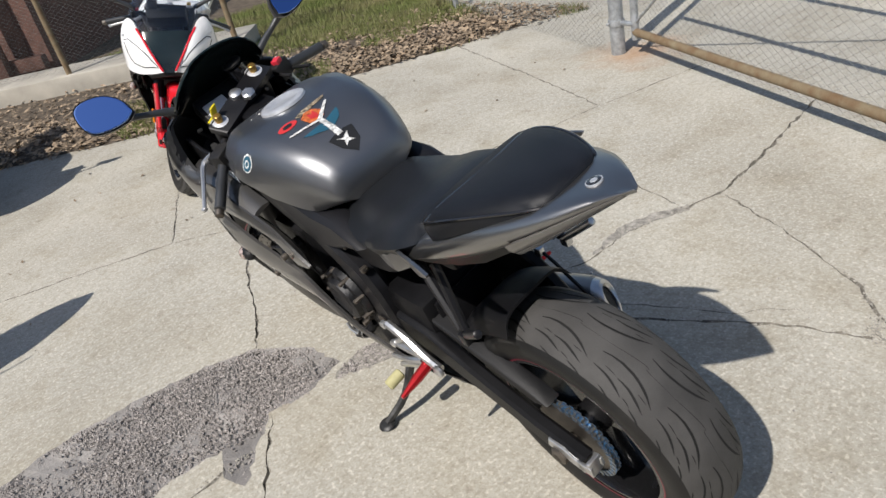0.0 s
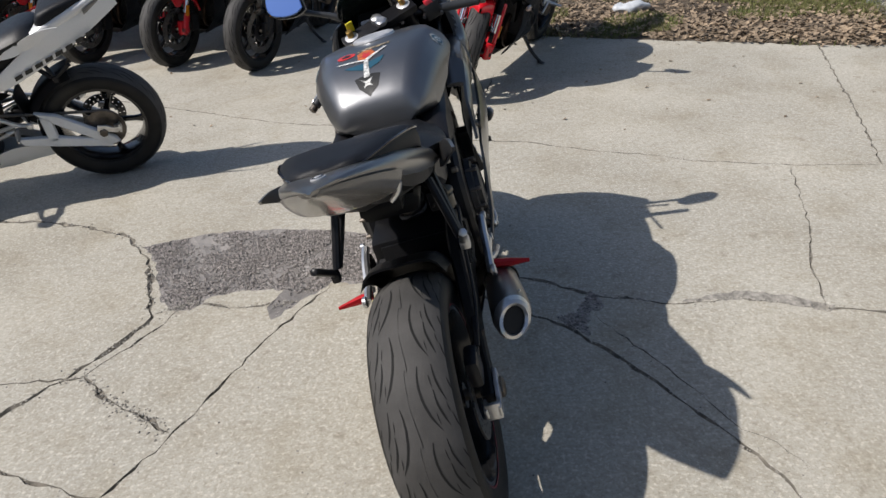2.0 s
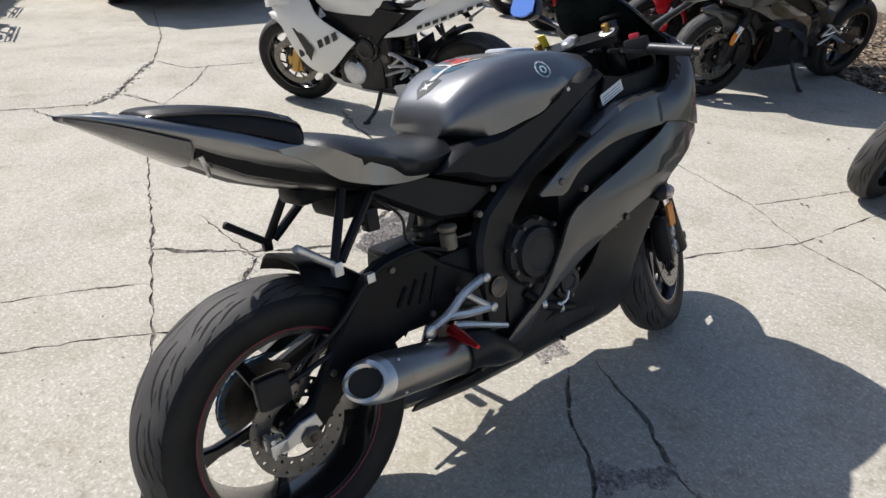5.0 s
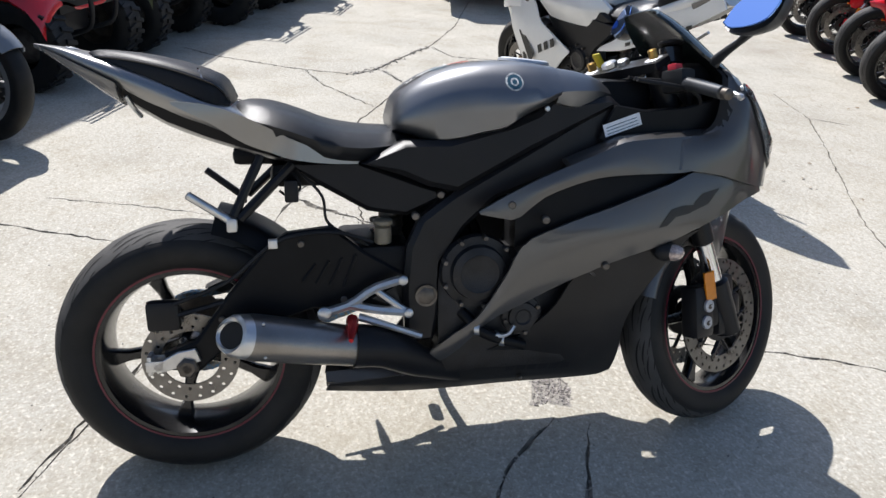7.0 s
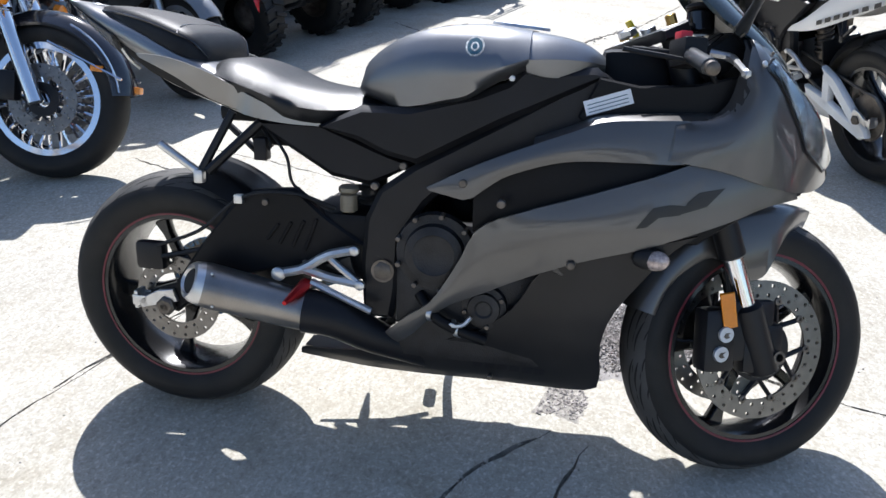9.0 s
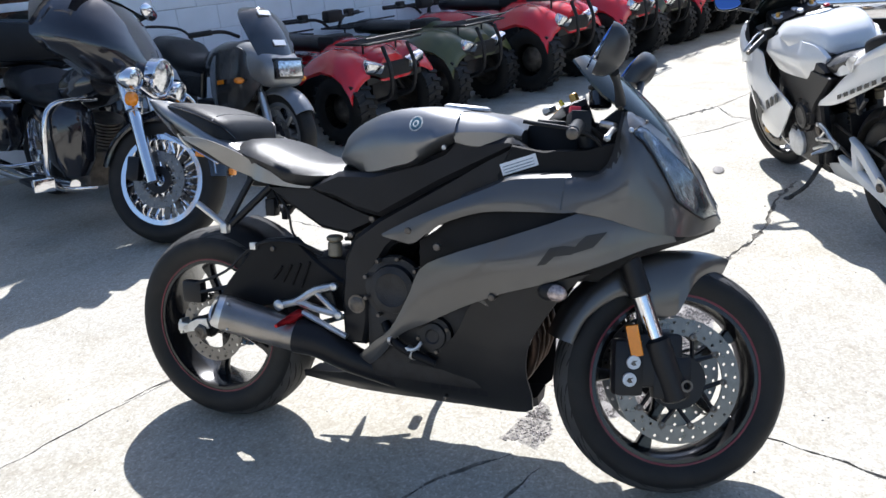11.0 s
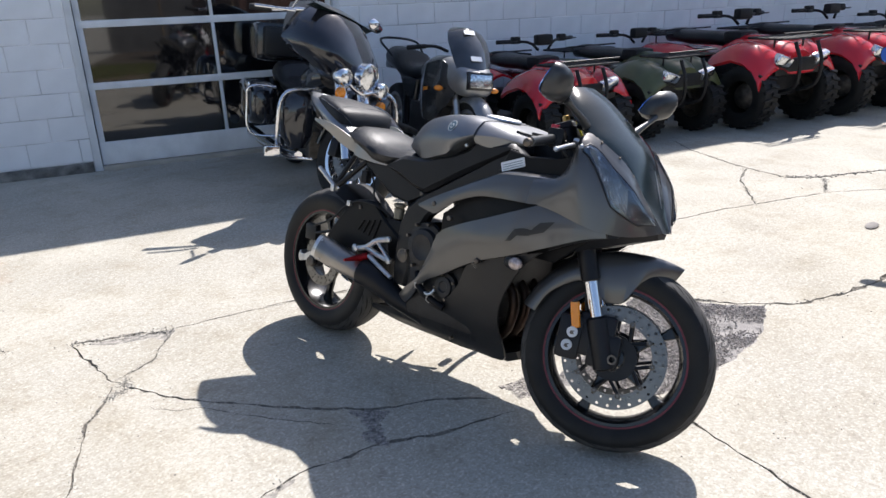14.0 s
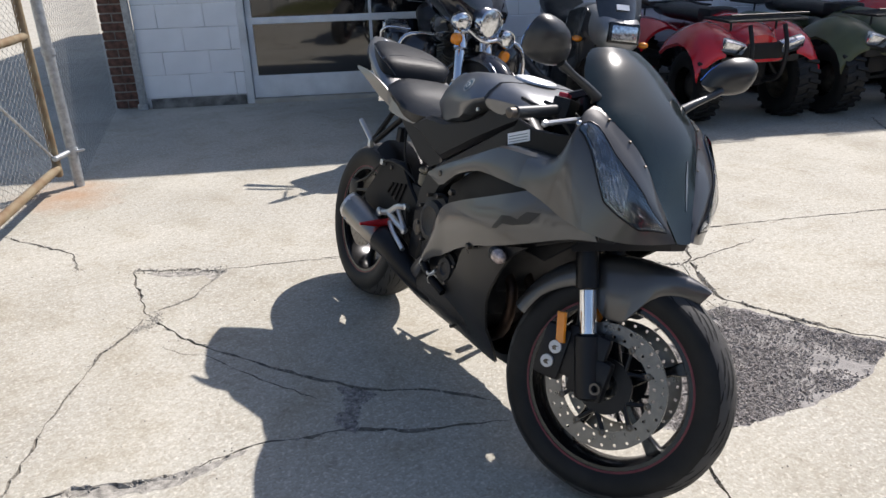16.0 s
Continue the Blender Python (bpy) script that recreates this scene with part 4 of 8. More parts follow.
def tyre_profile(w, r, rim, n=18):
    """(x, radius) over the tyre's section, from one bead over the crown to the other."""
    pts = [(-w * 0.36, rim), (-w * 0.44, rim + 0.012), (-w * 0.49, rim + (r - rim) * 0.4)]
    for k in range(n + 1):
        a = math.pi * (0.06 + 0.88 * k / n)
        pts.append((-w * 0.5 * math.cos(a), rim + (r - rim) * 0.46 + (r - rim) * 0.54 * math.sin(a) ** 0.9))
    return pts + [(w * 0.49, rim + (r - rim) * 0.4), (w * 0.44, rim + 0.012), (w * 0.36, rim)]


def crown(w, r, rim, v):
    """The point of the tyre's section at v from -1 to 1 over the tread."""
    a = math.pi * (0.5 + 0.44 * v)
    return -w * 0.5 * math.cos(a), rim + (r - rim) * 0.46 + (r - rim) * 0.54 * math.sin(a) ** 0.9


def tread_cuts(w, r, rim, count, fine, turn):
    """Curved tread cuts as dark ribbons: long hooks off the centre line, shorter slashes and hairline sipes, mirrored half a step apart."""
    bm = bmesh.new()
    pitch = 2 * math.pi * r / count
    across = w * 0.5 * 1.3

    def ribbon(pts, half, a0, sd):
        P_ = curve_pts(pts, 12)
        prev = None
        for i, p in enumerate(P_):
            q = i / 11
            d = P_[min(11, i + 1)] - P_[max(0, i - 1)]
            d = np.array((d[0], d[1] * across))
            d = d / (np.linalg.norm(d) + 1e-9)
            wide = half * min(1, 0.35 + 3.0 * q, 0.15 + 2.2 * (1 - q))
            vs = []
            for e in (-1, 1):
                u, v = p[0] - e * d[1] * wide, p[1] + e * d[0] * wide / across
                x, rr = crown(w, r + 0.0008, rim, v * sd)
                a = a0 + turn * u / r
                vs.append(bm.verts.new((x, rr * math.cos(a), rr * math.sin(a))))
            if prev:
                bm.faces.new((prev[0], prev[1], vs[1], vs[0]))
            prev = vs

    k_ = pitch / 0.147
    cuts = [([(0, 0.2), (0.03, 0.165), (0.065, 0.19), (0.1, 0.28), (0.13, 0.42)], 0.0024), ([(0.05, 0.4), (0.075, 0.42), (0.1, 0.49), (0.125, 0.58)], 0.0024), ([(0.0, 0.44), (0.03, 0.47), (0.055, 0.54), (0.075, 0.62)], 0.0022)]
    if fine:
        cuts += [([(0.1, 0.68), (0.125, 0.75), (0.14, 0.84)], 0.0018), ([(0.03, 0.7), (0.05, 0.77), (0.065, 0.86)], 0.0018), ([(0.095, 0.38), (0.105, 0.39), (0.118, 0.41)], 0.0008), ([(0.02, 0.36), (0.032, 0.37), (0.045, 0.39)], 0.0008), ([(0.08, 0.6), (0.09, 0.62), (0.1, 0.65)], 0.001)]
    for n in range(count):
        for sd in (-1, 1):
            a0 = 2 * math.pi * (n + (0.5 if sd > 0 else 0)) / count
            for pts, half in cuts:
                ribbon([(u * k_, v) for u, v in pts], half, a0, sd)
        if fine:
            a0 = 2 * math.pi * n / count
            ribbon([(0, -0.03), (0.075 * k_, 0.035), (0.082 * k_, -0.02), (0.147 * k_, -0.03)], 0.0005, a0, 1)
    return bm


def drilled_ring(x, r, inner, holes, rows, hole_r, half=0.0025):
    """A flat disc with real drilled holes: one polar cell round each hole, two faces and the walls of hole and rim."""
    bm = bmesh.new()
    seen = {}

    def vert(xx, q, a):
        key = (round(xx, 5), round(q, 5), round(a % (2 * math.pi), 4) % 6.2832)
        if key not in seen:
            seen[key] = bm.verts.new((xx, q * math.cos(a), q * math.sin(a)))
        return seen[key]

    step = 2 * math.pi / holes
    for row in range(rows):
        q0, q1 = inner + (r - inner) * row / rows, inner + (r - inner) * (row + 1) / rows
        qm = (q0 + q1) / 2
        for k in range(holes):
            a0 = step * k
            cell = [(q0, a0), (q0, a0 + step / 2), (q0, a0 + step), (qm, a0 + step), (q1, a0 + step), (q1, a0 + step / 2), (q1, a0), (qm, a0)]
            ac = a0 + step * (0.38 if row % 2 else 0.62)
            ring = [(qm + hole_r * math.sin(b), ac + hole_r / qm * math.cos(b)) for b in (math.radians(d) for d in (225, 270, 315, 0, 45, 90, 135, 180))]
            f = [[vert(xx, *c) for c in cell] for xx in (x - half, x + half)]
            h = [[vert(xx, *c) for c in ring] for xx in (x - half, x + half)]
            for i in range(8):
                n = (i + 1) % 8
                bm.faces.new((f[0][i], f[0][n], h[0][n], h[0][i]))
                bm.faces.new((f[1][n], f[1][i], h[1][i], h[1][n]))
                bm.faces.new((h[0][i], h[0][n], h[1][n], h[1][i]))
            if row == 0:
                for i in (0, 1):
                    bm.faces.new((f[0][i + 1], f[0][i], f[1][i], f[1][i + 1]))
            if row == rows - 1:
                for i in (4, 5):
                    bm.faces.new((f[0][i + 1], f[0][i], f[1][i], f[1][i + 1]))
    bmesh.ops.recalc_face_normals(bm, faces=bm.faces[:])
    return bm


def brake_disc(x, r, inner, holes, parent, m, slots=True):
    d = part("brake_disc", moved(drilled_ring(x, r, inner, holes, 2, 0.0044), m), "disc", parent, "drilled steel brake disc")
    if slots:
        s = math.copysign(1, x)
        hub = lathe([(x - 0.004, 0.034), (x - 0.004, 0.07), (x + 0.004, 0.07), (x + 0.004, 0.034)], 32, closed=True)
        arms = []
        for k in range(10):
            a = 2 * math.pi * k / 10
            b = a + (0.26 if k % 2 else -0.26)
            arms.append(rod((x, 0.066 * math.cos(b), 0.066 * math.sin(b)), (x, (inner - 0.003) * math.cos(a), (inner - 0.003) * math.sin(a)), 0.0055, 6))
        tagged(part("carrier", moved(join(hub, *arms), m), "frame", parent, "black disc carrier"), kind="stuff")
        for k in range(10):
            a = 2 * math.pi * k / 10
            part("bobbin", moved(lathe([(x + s * 0.001, 0.0085), (x + s * 0.0055, 0.0085), (x + s * 0.006, 0.007), (x + s * 0.006, 0.0035), (x + s * 0.003, 0.0035)], 14, (0, (inner + 0.002) * math.cos(a), (inner + 0.002) * math.sin(a))), m), "steel", d)
    return d


def wheel(name, parent, m, w, r, rim_r, cfg, rear):
    prof = tyre_profile(w, r, rim_r)
    hw = w * 0.42
    rim = lathe([(-hw, rim_r + 0.012), (-hw, rim_r - 0.004), (-hw + 0.01, rim_r - 0.008), (-0.02, rim_r - 0.015), (0.02, rim_r - 0.015), (hw - 0.01, rim_r - 0.008), (hw, rim_r - 0.004), (hw, rim_r + 0.012), (0, rim_r - 0.004)], 64, closed=True)
    wh = part(name, moved(rim, m), cfg["rim"], parent, angle=35)
    part("hub", moved(lathe([(-0.056, 0.0), (-0.056, 0.03), (-0.03, 0.04), (0.03, 0.04), (0.056, 0.03), (0.056, 0.0)], 24), m), cfg["rim"], wh)
    for k in range(5):
        sp = plate([(-0.026, 0.03), (0.026, 0.03), (0.013, rim_r * 0.45), (0.012, rim_r * 0.75), (0.02, rim_r - 0.012), (-0.02, rim_r - 0.012), (-0.012, rim_r * 0.75), (-0.013, rim_r * 0.45)], -0.014, 0.014, 0.005)
        part("spoke", moved(sp, m @ Matrix.Rotation(2 * math.pi * k / 5 + (0.42 if rear else 0.3), 4, "X")), cfg["rim"], wh)
    ty = part("tyre", moved(lathe(prof, 72), m), cfg.get("tyre", "rubber"), wh)
    tread = [p for p in prof if p[1] > rim_r + (r - rim_r) * 0.68]
    part("tread", moved(lathe([(x, q + 0.0006) for x, q in tread], 96), m), "tread", wh, "worn dusty grey tread with curved grooves")
    tagged(part("tread_pattern", moved(tread_cuts(w, r + 0.0006, rim_r, 13, cfg["hero"], 1 if rear else -1), m), "groove", wh, smooth=False), kind="stuff")
    if cfg.get("tape"):
        for s in (-1, 1):
            part("rim_tape", moved(lathe([(s * (hw + 0.0015), rim_r + 0.006), (s * (hw + 0.0025), rim_r + 0.009), (s * (hw + 0.0015), rim_r + 0.013)], 64), m), cfg["tape"], wh, "thin red rim stripe")
    return wh


def build_sportbike(root, cfg):
    """A faired sport motorcycle in its own frame: x right, y ahead, z up, wheels on the ground, built part by part."""
    hero = cfg["hero"]
    AR, AF = (0, -0.68, 0.305), (0, 0.66, 0.292)
    I = Matrix.Identity(4)
    mirror = Matrix.Scale(-1, 4, (1, 0, 0))

    # rear wheel, brake, sprocket and chain
    mr = Matrix.Translation(AR)
    rw = wheel("rear_wheel", root, mr, 0.178, 0.305, 0.202, cfg, True)
    brake_disc(0.085, 0.108, 0.066, 20, rw, mr, False)
    teeth = []
    for k in range(40):
        teeth.append((0.092 if k % 2 else 0.1, 2 * math.pi * k / 40))
    spr = plate([(q * math.cos(a), q * math.sin(a)) for q, a in teeth], -0.088, -0.081)
    part("sprocket", moved(spr, mr), cfg["sprocket"], rw, "toothed rear sprocket")
    loop = [(-0.085, AR[1] + 0.1 * math.cos(a), AR[2] + 0.1 * math.sin(a)) for a in np.linspace(radians(80), radians(280), 14)]
    chain = loop + [(-0.085, -0.12, 0.40), (-0.085, -0.085, 0.43), (-0.085, -0.12, 0.475), loop[0]]
    if hero:
        run = curve_pts([(p[1], p[2]) for p in loop], 40)
        run = [tuple(p) for p in run] + [tuple(p) for p in curve_pts([(chain[-5][1], chain[-5][2]), (-0.12, 0.40)], 30)[1:]] + [(-0.085, 0.43)] + [tuple(p) for p in curve_pts([(-0.12, 0.475), (chain[0][1], chain[0][2])], 30)]
        links = []
        for k, (p, q) in enumerate(zip(run, run[1:])):
            d = math.hypot(q[0] - p[0], q[1] - p[1])
            m_ = Matrix.Translation((-0.085, (p[0] + q[0]) / 2, (p[1] + q[1]) / 2)) @ Matrix.Rotation(math.atan2(q[1] - p[1], q[0] - p[0]), 4, "X")
            for x in (-0.0075, 0.0075) if k % 2 else (-0.005, 0.005):
                links.append(moved(box(x - 0.001, x + 0.001, -d * 0.62, d * 0.62, -0.0075, 0.0075), m_))
            links.append(moved(rod((-0.006, -d / 2, 0), (0.006, -d / 2, 0), 0.0052, 6), m_))
        tagged(part("chain", join(*links), "chainlink", root, "blue and brass drive chain", smooth=False), kind="stuff")
    else:
        part("chain", tube([tuple(p) for p in chain], 0.0075, 6), "steel", root)
    part("axle", join(rod((-0.15, *AR[1:]), (0.15, *AR[1:]), 0.014), rod((0.128, *AR[1:]), (0.15, *AR[1:]), 0.024, 6), rod((-0.15, *AR[1:]), (-0.13, *AR[1:]), 0.022, 6)), "steel", root)

    # swingarm
    arm_r = [(-0.72, 0.295), (-0.73, 0.335), (-0.66, 0.36), (-0.58, 0.47), (-0.49, 0.575), (-0.45, 0.60), (-0.35, 0.61), (-0.28, 0.55), (-0.2, 0.5), (-0.13, 0.48), (-0.13, 0.41), (-0.24, 0.41), (-0.4, 0.42), (-0.56, 0.37), (-0.66, 0.285)]
    arm_l = [(-0.74, 0.295), (-0.75, 0.335), (-0.62, 0.365), (-0.45, 0.42), (-0.3, 0.48), (-0.13, 0.49), (-0.13, 0.41), (-0.3, 0.385), (-0.5, 0.335), (-0.66, 0.285)]
    if cfg.get("split"):
        beam = [(-0.40, 0.462), (-0.50, 0.432), (-0.73, 0.262), (-0.74, 0.235), (-0.70, 0.225), (-0.64, 0.262), (-0.44, 0.41)]
        low = [(-0.283, 0.342), (-0.304, 0.299), (-0.463, 0.262), (-0.7, 0.215), (-0.70, 0.255), (-0.46, 0.32)]
        web = [(-0.415, 0.43), (-0.465, 0.43), (-0.47, 0.29), (-0.42, 0.30)]
        arms = [plate(o, s * 0.098, s * 0.13, 0.007) for s in (1, -1) for o in (beam, low, web)]
        sa = part("swingarm", join(*arms), cfg["swing"], root, "pale braced alloy swingarm")
    else:
        sa = part("swingarm", join(plate(arm_r, 0.098, 0.128, 0.006), plate(arm_l, -0.135, -0.1, 0.008), box(-0.12, 0.12, -0.33, -0.17, 0.42, 0.56, 0.02)), cfg["swing"], root)
    for s in (1, -1):
        part("chain_adjuster", plate([(-0.755, 0.312), (-0.70, 0.342), (-0.66, 0.348), (-0.65, 0.318), (-0.745, 0.294)], s * 0.129, s * 0.14, 0.002), "alloy", sa, "bare alloy chain adjuster")
        part("adjuster_cap", join(box(s * 0.12 - 0.018, s * 0.12 + 0.018, -0.765, -0.755, 0.29, 0.335, 0.003), box(s * 0.12 - 0.02, s * 0.12 - 0.012, -0.768, -0.73, 0.3, 0.325, 0.002), box(s * 0.12 + 0.012, s * 0.12 + 0.02, -0.768, -0.73, 0.3, 0.325, 0.002)), "alloy", sa)
    if hero:
        vent = [rod((0.13, -0.33 - 0.03 * k, 0.47 + 0.006 * k), (0.13, -0.30 - 0.03 * k, 0.545 - 0.006 * k), 0.004, 6) for k in range(4)]
        part("vent_grille", join(*vent), "deep", sa)
    hug = []
    for a in np.linspace(radians(18), radians(77), 14):
        def edge(x, cut):
            q = 0.345 - cut - 0.045 * (abs(x) / 0.1) ** 6
            return (x, AR[1] + q * math.cos(a), AR[2] + q * math.sin(a))
        hug.append([edge(x, 0) for x in np.linspace(-0.1, 0.1, 15)] + [edge(x * 0.96, 0.006) for x in np.linspace(0.1, -0.1, 15)])
    # Flap added to stop sun leaking through the gap ahead of the tyre.
    part("gap_flap", moved(box(-0.09, 0.09, -0.004, 0.004, -0.075, 0.075, 0.003), Matrix.Translation((0, -0.348, 0.475)) @ Matrix.Rotation(radians(-8), 4, "X")), "deep", root)
    part("rear_hugger", loft(hug), "deep", root, "black plastic hugger over the rear tyre")
    part("shock", join(rod((0, -0.22, 0.42), (0, -0.2, 0.66), 0.03), tube([(0.036 * math.cos(a), -0.215 + 0.036 * math.sin(a), 0.45 + 0.16 * a / 40) for a in np.linspace(0, 40, 90)], 0.006, 6)), "steel", root)

    # engine, frame and radiator
    eng = part("engine", box(-0.15, 0.15, -0.12, 0.22, 0.24, 0.5, 0.03), "engine", root)
    part("cylinder_block", moved(box(-0.14, 0.14, 0.06, 0.26, 0.42, 0.66, 0.02), Matrix.Rotation(radians(-6), 4, "X")), "engine", eng)
    part("sump", box(-0.11, 0.11, -0.16, 0.1, 0.2, 0.3, 0.02), "engine", eng)
    part("airbox", box(-0.1, 0.1, -0.06, 0.3, 0.66, 0.84, 0.03), "deep", root)
    for s in (1, -1):
        cv = lathe([(0, 0.088), (0.016, 0.084), (0.018, 0.066), (0.032, 0.062), (0.036, 0.045), (0.033, 0.04), (0.035, 0.0)], 32)
        part("engine_cover", moved(cv, Matrix.Translation((s * 0.15, -0.025, 0.5)) @ Matrix.Scale(s, 4, (1, 0, 0))), "engine" if hero else cfg["cover"], eng)
        cv = lathe([(0, 0.05), (0.014, 0.048), (0.016, 0.036), (0.024, 0.034), (0.026, 0.02), (0.022, 0.016), (0.022, 0.0)], 28)
        part("engine_cover", moved(cv, Matrix.Translation((s * 0.15, 0.085, 0.385)) @ Matrix.Scale(s, 4, (1, 0, 0))), cfg["cover"], eng)
        if hero:
            for a in (0.5, 1.9, 3.4, 4.9):
                part("cover_bolt", rod((s * 0.16, 0.085 + 0.043 * math.cos(a), 0.385 + 0.043 * math.sin(a)), (s * 0.172, 0.085 + 0.043 * math.cos(a), 0.385 + 0.043 * math.sin(a)), 0.006, 6), "steel", eng)
            part("coolant_hose", tube([(s * 0.15, -0.06, 0.40), (s * 0.176, -0.02, 0.36), (s * 0.178, 0.03, 0.335), (s * 0.165, 0.09, 0.31)], 0.013, 10, 18), "deep", eng)
            for hy, hz in ((-0.025, 0.365), (0.035, 0.333)):
                part("hose_clamp", moved(lathe([(-0.006, 0.014), (-0.006, 0.0155), (0.006, 0.0155), (0.006, 0.014)], 16, closed=True), Matrix.Translation((s * 0.177, hy, hz)) @ Matrix.Rotation(radians(62), 4, "Z")), "alloy", eng, "bright steel hose clamp")
            part("clutch_arm", join(rod((s * 0.165, 0.02, 0.345), (s * 0.19, 0.02, 0.345), 0.009, 8), tube([(s * 0.186, 0.02, 0.345), (s * 0.19, 0.045, 0.352), (s * 0.186, 0.06, 0.37)], 0.005, 6, 6)), "alloy", eng)
        for k in range(9):
            a = 2 * math.pi * k / 9
            part("cover_bolt", rod((s * 0.15, -0.025 + 0.083 * math.cos(a), 0.5 + 0.083 * math.sin(a)), (s * 0.182, -0.025 + 0.083 * math.cos(a), 0.5 + 0.083 * math.sin(a)), 0.006, 6), "steel", eng)
        spar = [(0.29, 0.885), (0.34, 0.85), (0.29, 0.79), (0.161, 0.715), (0.02, 0.665), (-0.05, 0.60), (-0.104, 0.52), (-0.11, 0.40), (-0.125, 0.33), (-0.19, 0.33), (-0.195, 0.458), (-0.185, 0.56), (-0.155, 0.625), (-0.08, 0.68), (0.1, 0.78)]
        part("frame_spar", plate(spar, s * 0.10, s * 0.148, 0.012), cfg["frame"], root)
        part("frame_bolt", join(rod((s * 0.148, -0.143, 0.445), (s * 0.158, -0.143, 0.445), 0.022, 6), lathe([(s * 0.15, 0.022), (s * 0.154, 0.026), (s * 0.154, 0.018)], 20, (0, -0.143, 0.445))), "steel", root)
        for by, bz, bx in ((-0.105, 0.675, 0.124), (-0.165, 0.63, 0.135)):
            part("frame_bolt", rod((s * (bx - 0.01), by, bz), (s * (bx + 0.008), by, bz), 0.009, 8), "steel", root)
    part("radiator", moved(box(-0.17, 0.17, -0.015, 0.025, 0.32, 0.62, 0.008), Matrix.Translation((0, 0.33, 0)) @ Matrix.Rotation(radians(14), 4, "X") @ Matrix.Translation((0, 0, 0.0))), "engine", root)
    for k in range(4):
        x = -0.1 + 0.066 * k
        part("header_pipe", tube([(x, 0.26, 0.47), (x, 0.33, 0.40), (x * 0.9, 0.30, 0.27), (x * 0.6, 0.14, 0.2), (0.03, -0.05, 0.19)], 0.017, 10, 16), "copper", root)

    # tank, covers and seat
    ty = [-0.208, -0.195, -0.165, -0.12, -0.07, -0.02, 0.03, 0.07, 0.11, 0.15]
    tz = [0.846, 0.884, 0.912, 0.937, 0.954, 0.963, 0.967, 0.967, 0.963, 0.957]
    th = [0.832, 0.84, 0.855, 0.875, 0.888, 0.889, 0.884, 0.882, 0.892, 0.905]
    tb = [0.825, 0.825, 0.818, 0.802, 0.806, 0.819, 0.831, 0.858, 0.878, 0.894]
    tw = [0.098, 0.116, 0.132, 0.15, 0.166, 0.18, 0.192, 0.201, 0.201, 0.19]

    def tank_loft(yy, zz, hh, bb, ww, n):
        rings = []
        for y, top, sh, bot, w in zip(yy, zz, hh, bb, ww):
            half = [(0.0, top), (w * 0.34, top), (w * 0.6, top - 0.03 * (top - sh)), (w * 0.77, top * 0.87 + sh * 0.13), (w * 0.855, top * 0.62 + sh * 0.38), (w * 0.935, top * 0.36 + sh * 0.64), (w, sh), (w * 0.985, sh * 0.62 + bot * 0.38), (w * 0.93, bot), (w * 0.75, bot - 0.012)]
            rings.append([(x, y, z) for x, z in half] + [(-x, y, z) for x, z in half[:0:-1]])
        rr = [curve_pts([r_[c] for r_ in rings], n) for c in range(len(rings[0]))]
        return loft([[tuple(rr[c][i]) for c in range(len(rr))] for i in range(n)])

    tank_bm = tank_loft(ty, tz, th, tb, tw, 28)
    tank_tree = BVHTree.FromBMesh(tank_bm)
    tank = part("fuel_tank", tank_bm, cfg["tank"], root, cfg.get("tank_label", ""), angle=52)
    part("tank_front_cover", tank_loft([0.145, 0.18, 0.22, 0.26, 0.295], [0.9555, 0.951, 0.944, 0.932, 0.91], [0.903, 0.905, 0.905, 0.902, 0.895], [0.88, 0.872, 0.87, 0.872, 0.876], [0.183, 0.178, 0.165, 0.145, 0.115], 14), cfg["tank"], tank, angle=34)
    part("bolt", rod((0.176, 0.12, 0.868), (0.185, 0.12, 0.868), 0.006, 8), "alloy", tank)
    part("fuel_cap", moved(lathe([(0, 0.062), (0.006, 0.06), (0.009, 0.052), (0.009, 0.04), (0.006, 0.036), (0.007, 0.0)], 40), Matrix.Translation((0, 0.118, 0.9625)) @ Matrix.Rotation(radians(-6), 4, "X") @ Matrix.Rotation(radians(-90), 4, "Y")), "cap", tank, "round brushed fuel cap")
    for s in (1, -1):
        cover = [(0.14, 0.89), (0.2, 0.885), (0.28, 0.892), (0.30, 0.875), (0.26, 0.85), (0.1, 0.775), (-0.07, 0.685), (-0.14, 0.70), (-0.2, 0.727), (-0.285, 0.753), (-0.19, 0.80), (-0.09, 0.80), (0.05, 0.835), (0.11, 0.86)]
        part("tank_side_cover", plate(cover, s * 0.09, s * 0.158, 0.013), cfg["cover_panel"], root, "satin black side cover under the tank")
        part("seat_side_panel", plate([(-0.44, 0.752), (-0.29, 0.758), (-0.14, 0.70), (-0.085, 0.675), (-0.18, 0.625), (-0.27, 0.64), (-0.38, 0.705)], s * 0.06, s * 0.118, 0.012), "satin", root)
    sy = [-0.55, -0.53, -0.48, -0.42, -0.35, -0.28, -0.21, -0.165, -0.15]
    sz = [0.868, 0.88, 0.878, 0.861, 0.835, 0.822, 0.818, 0.813, 0.80]
    sb = [0.845, 0.83, 0.81, 0.79, 0.765, 0.757, 0.765, 0.78, 0.79]
    sw = [0.09, 0.13, 0.158, 0.165, 0.16, 0.15, 0.125, 0.095, 0.07]
    rings = []
    for y, z, bz, w in zip(sy, sz, sb, sw):
        half = [(0, z), (w * 0.45, z - 0.001), (w * 0.75, z - 0.01), (w * 0.93, z - 0.028), (w, z * 0.45 + bz * 0.55), (w * 0.92, bz)]
        rings.append([(x, y, q) for x, q in half] + [(-x, y, q) for x, q in half[:0:-1]])
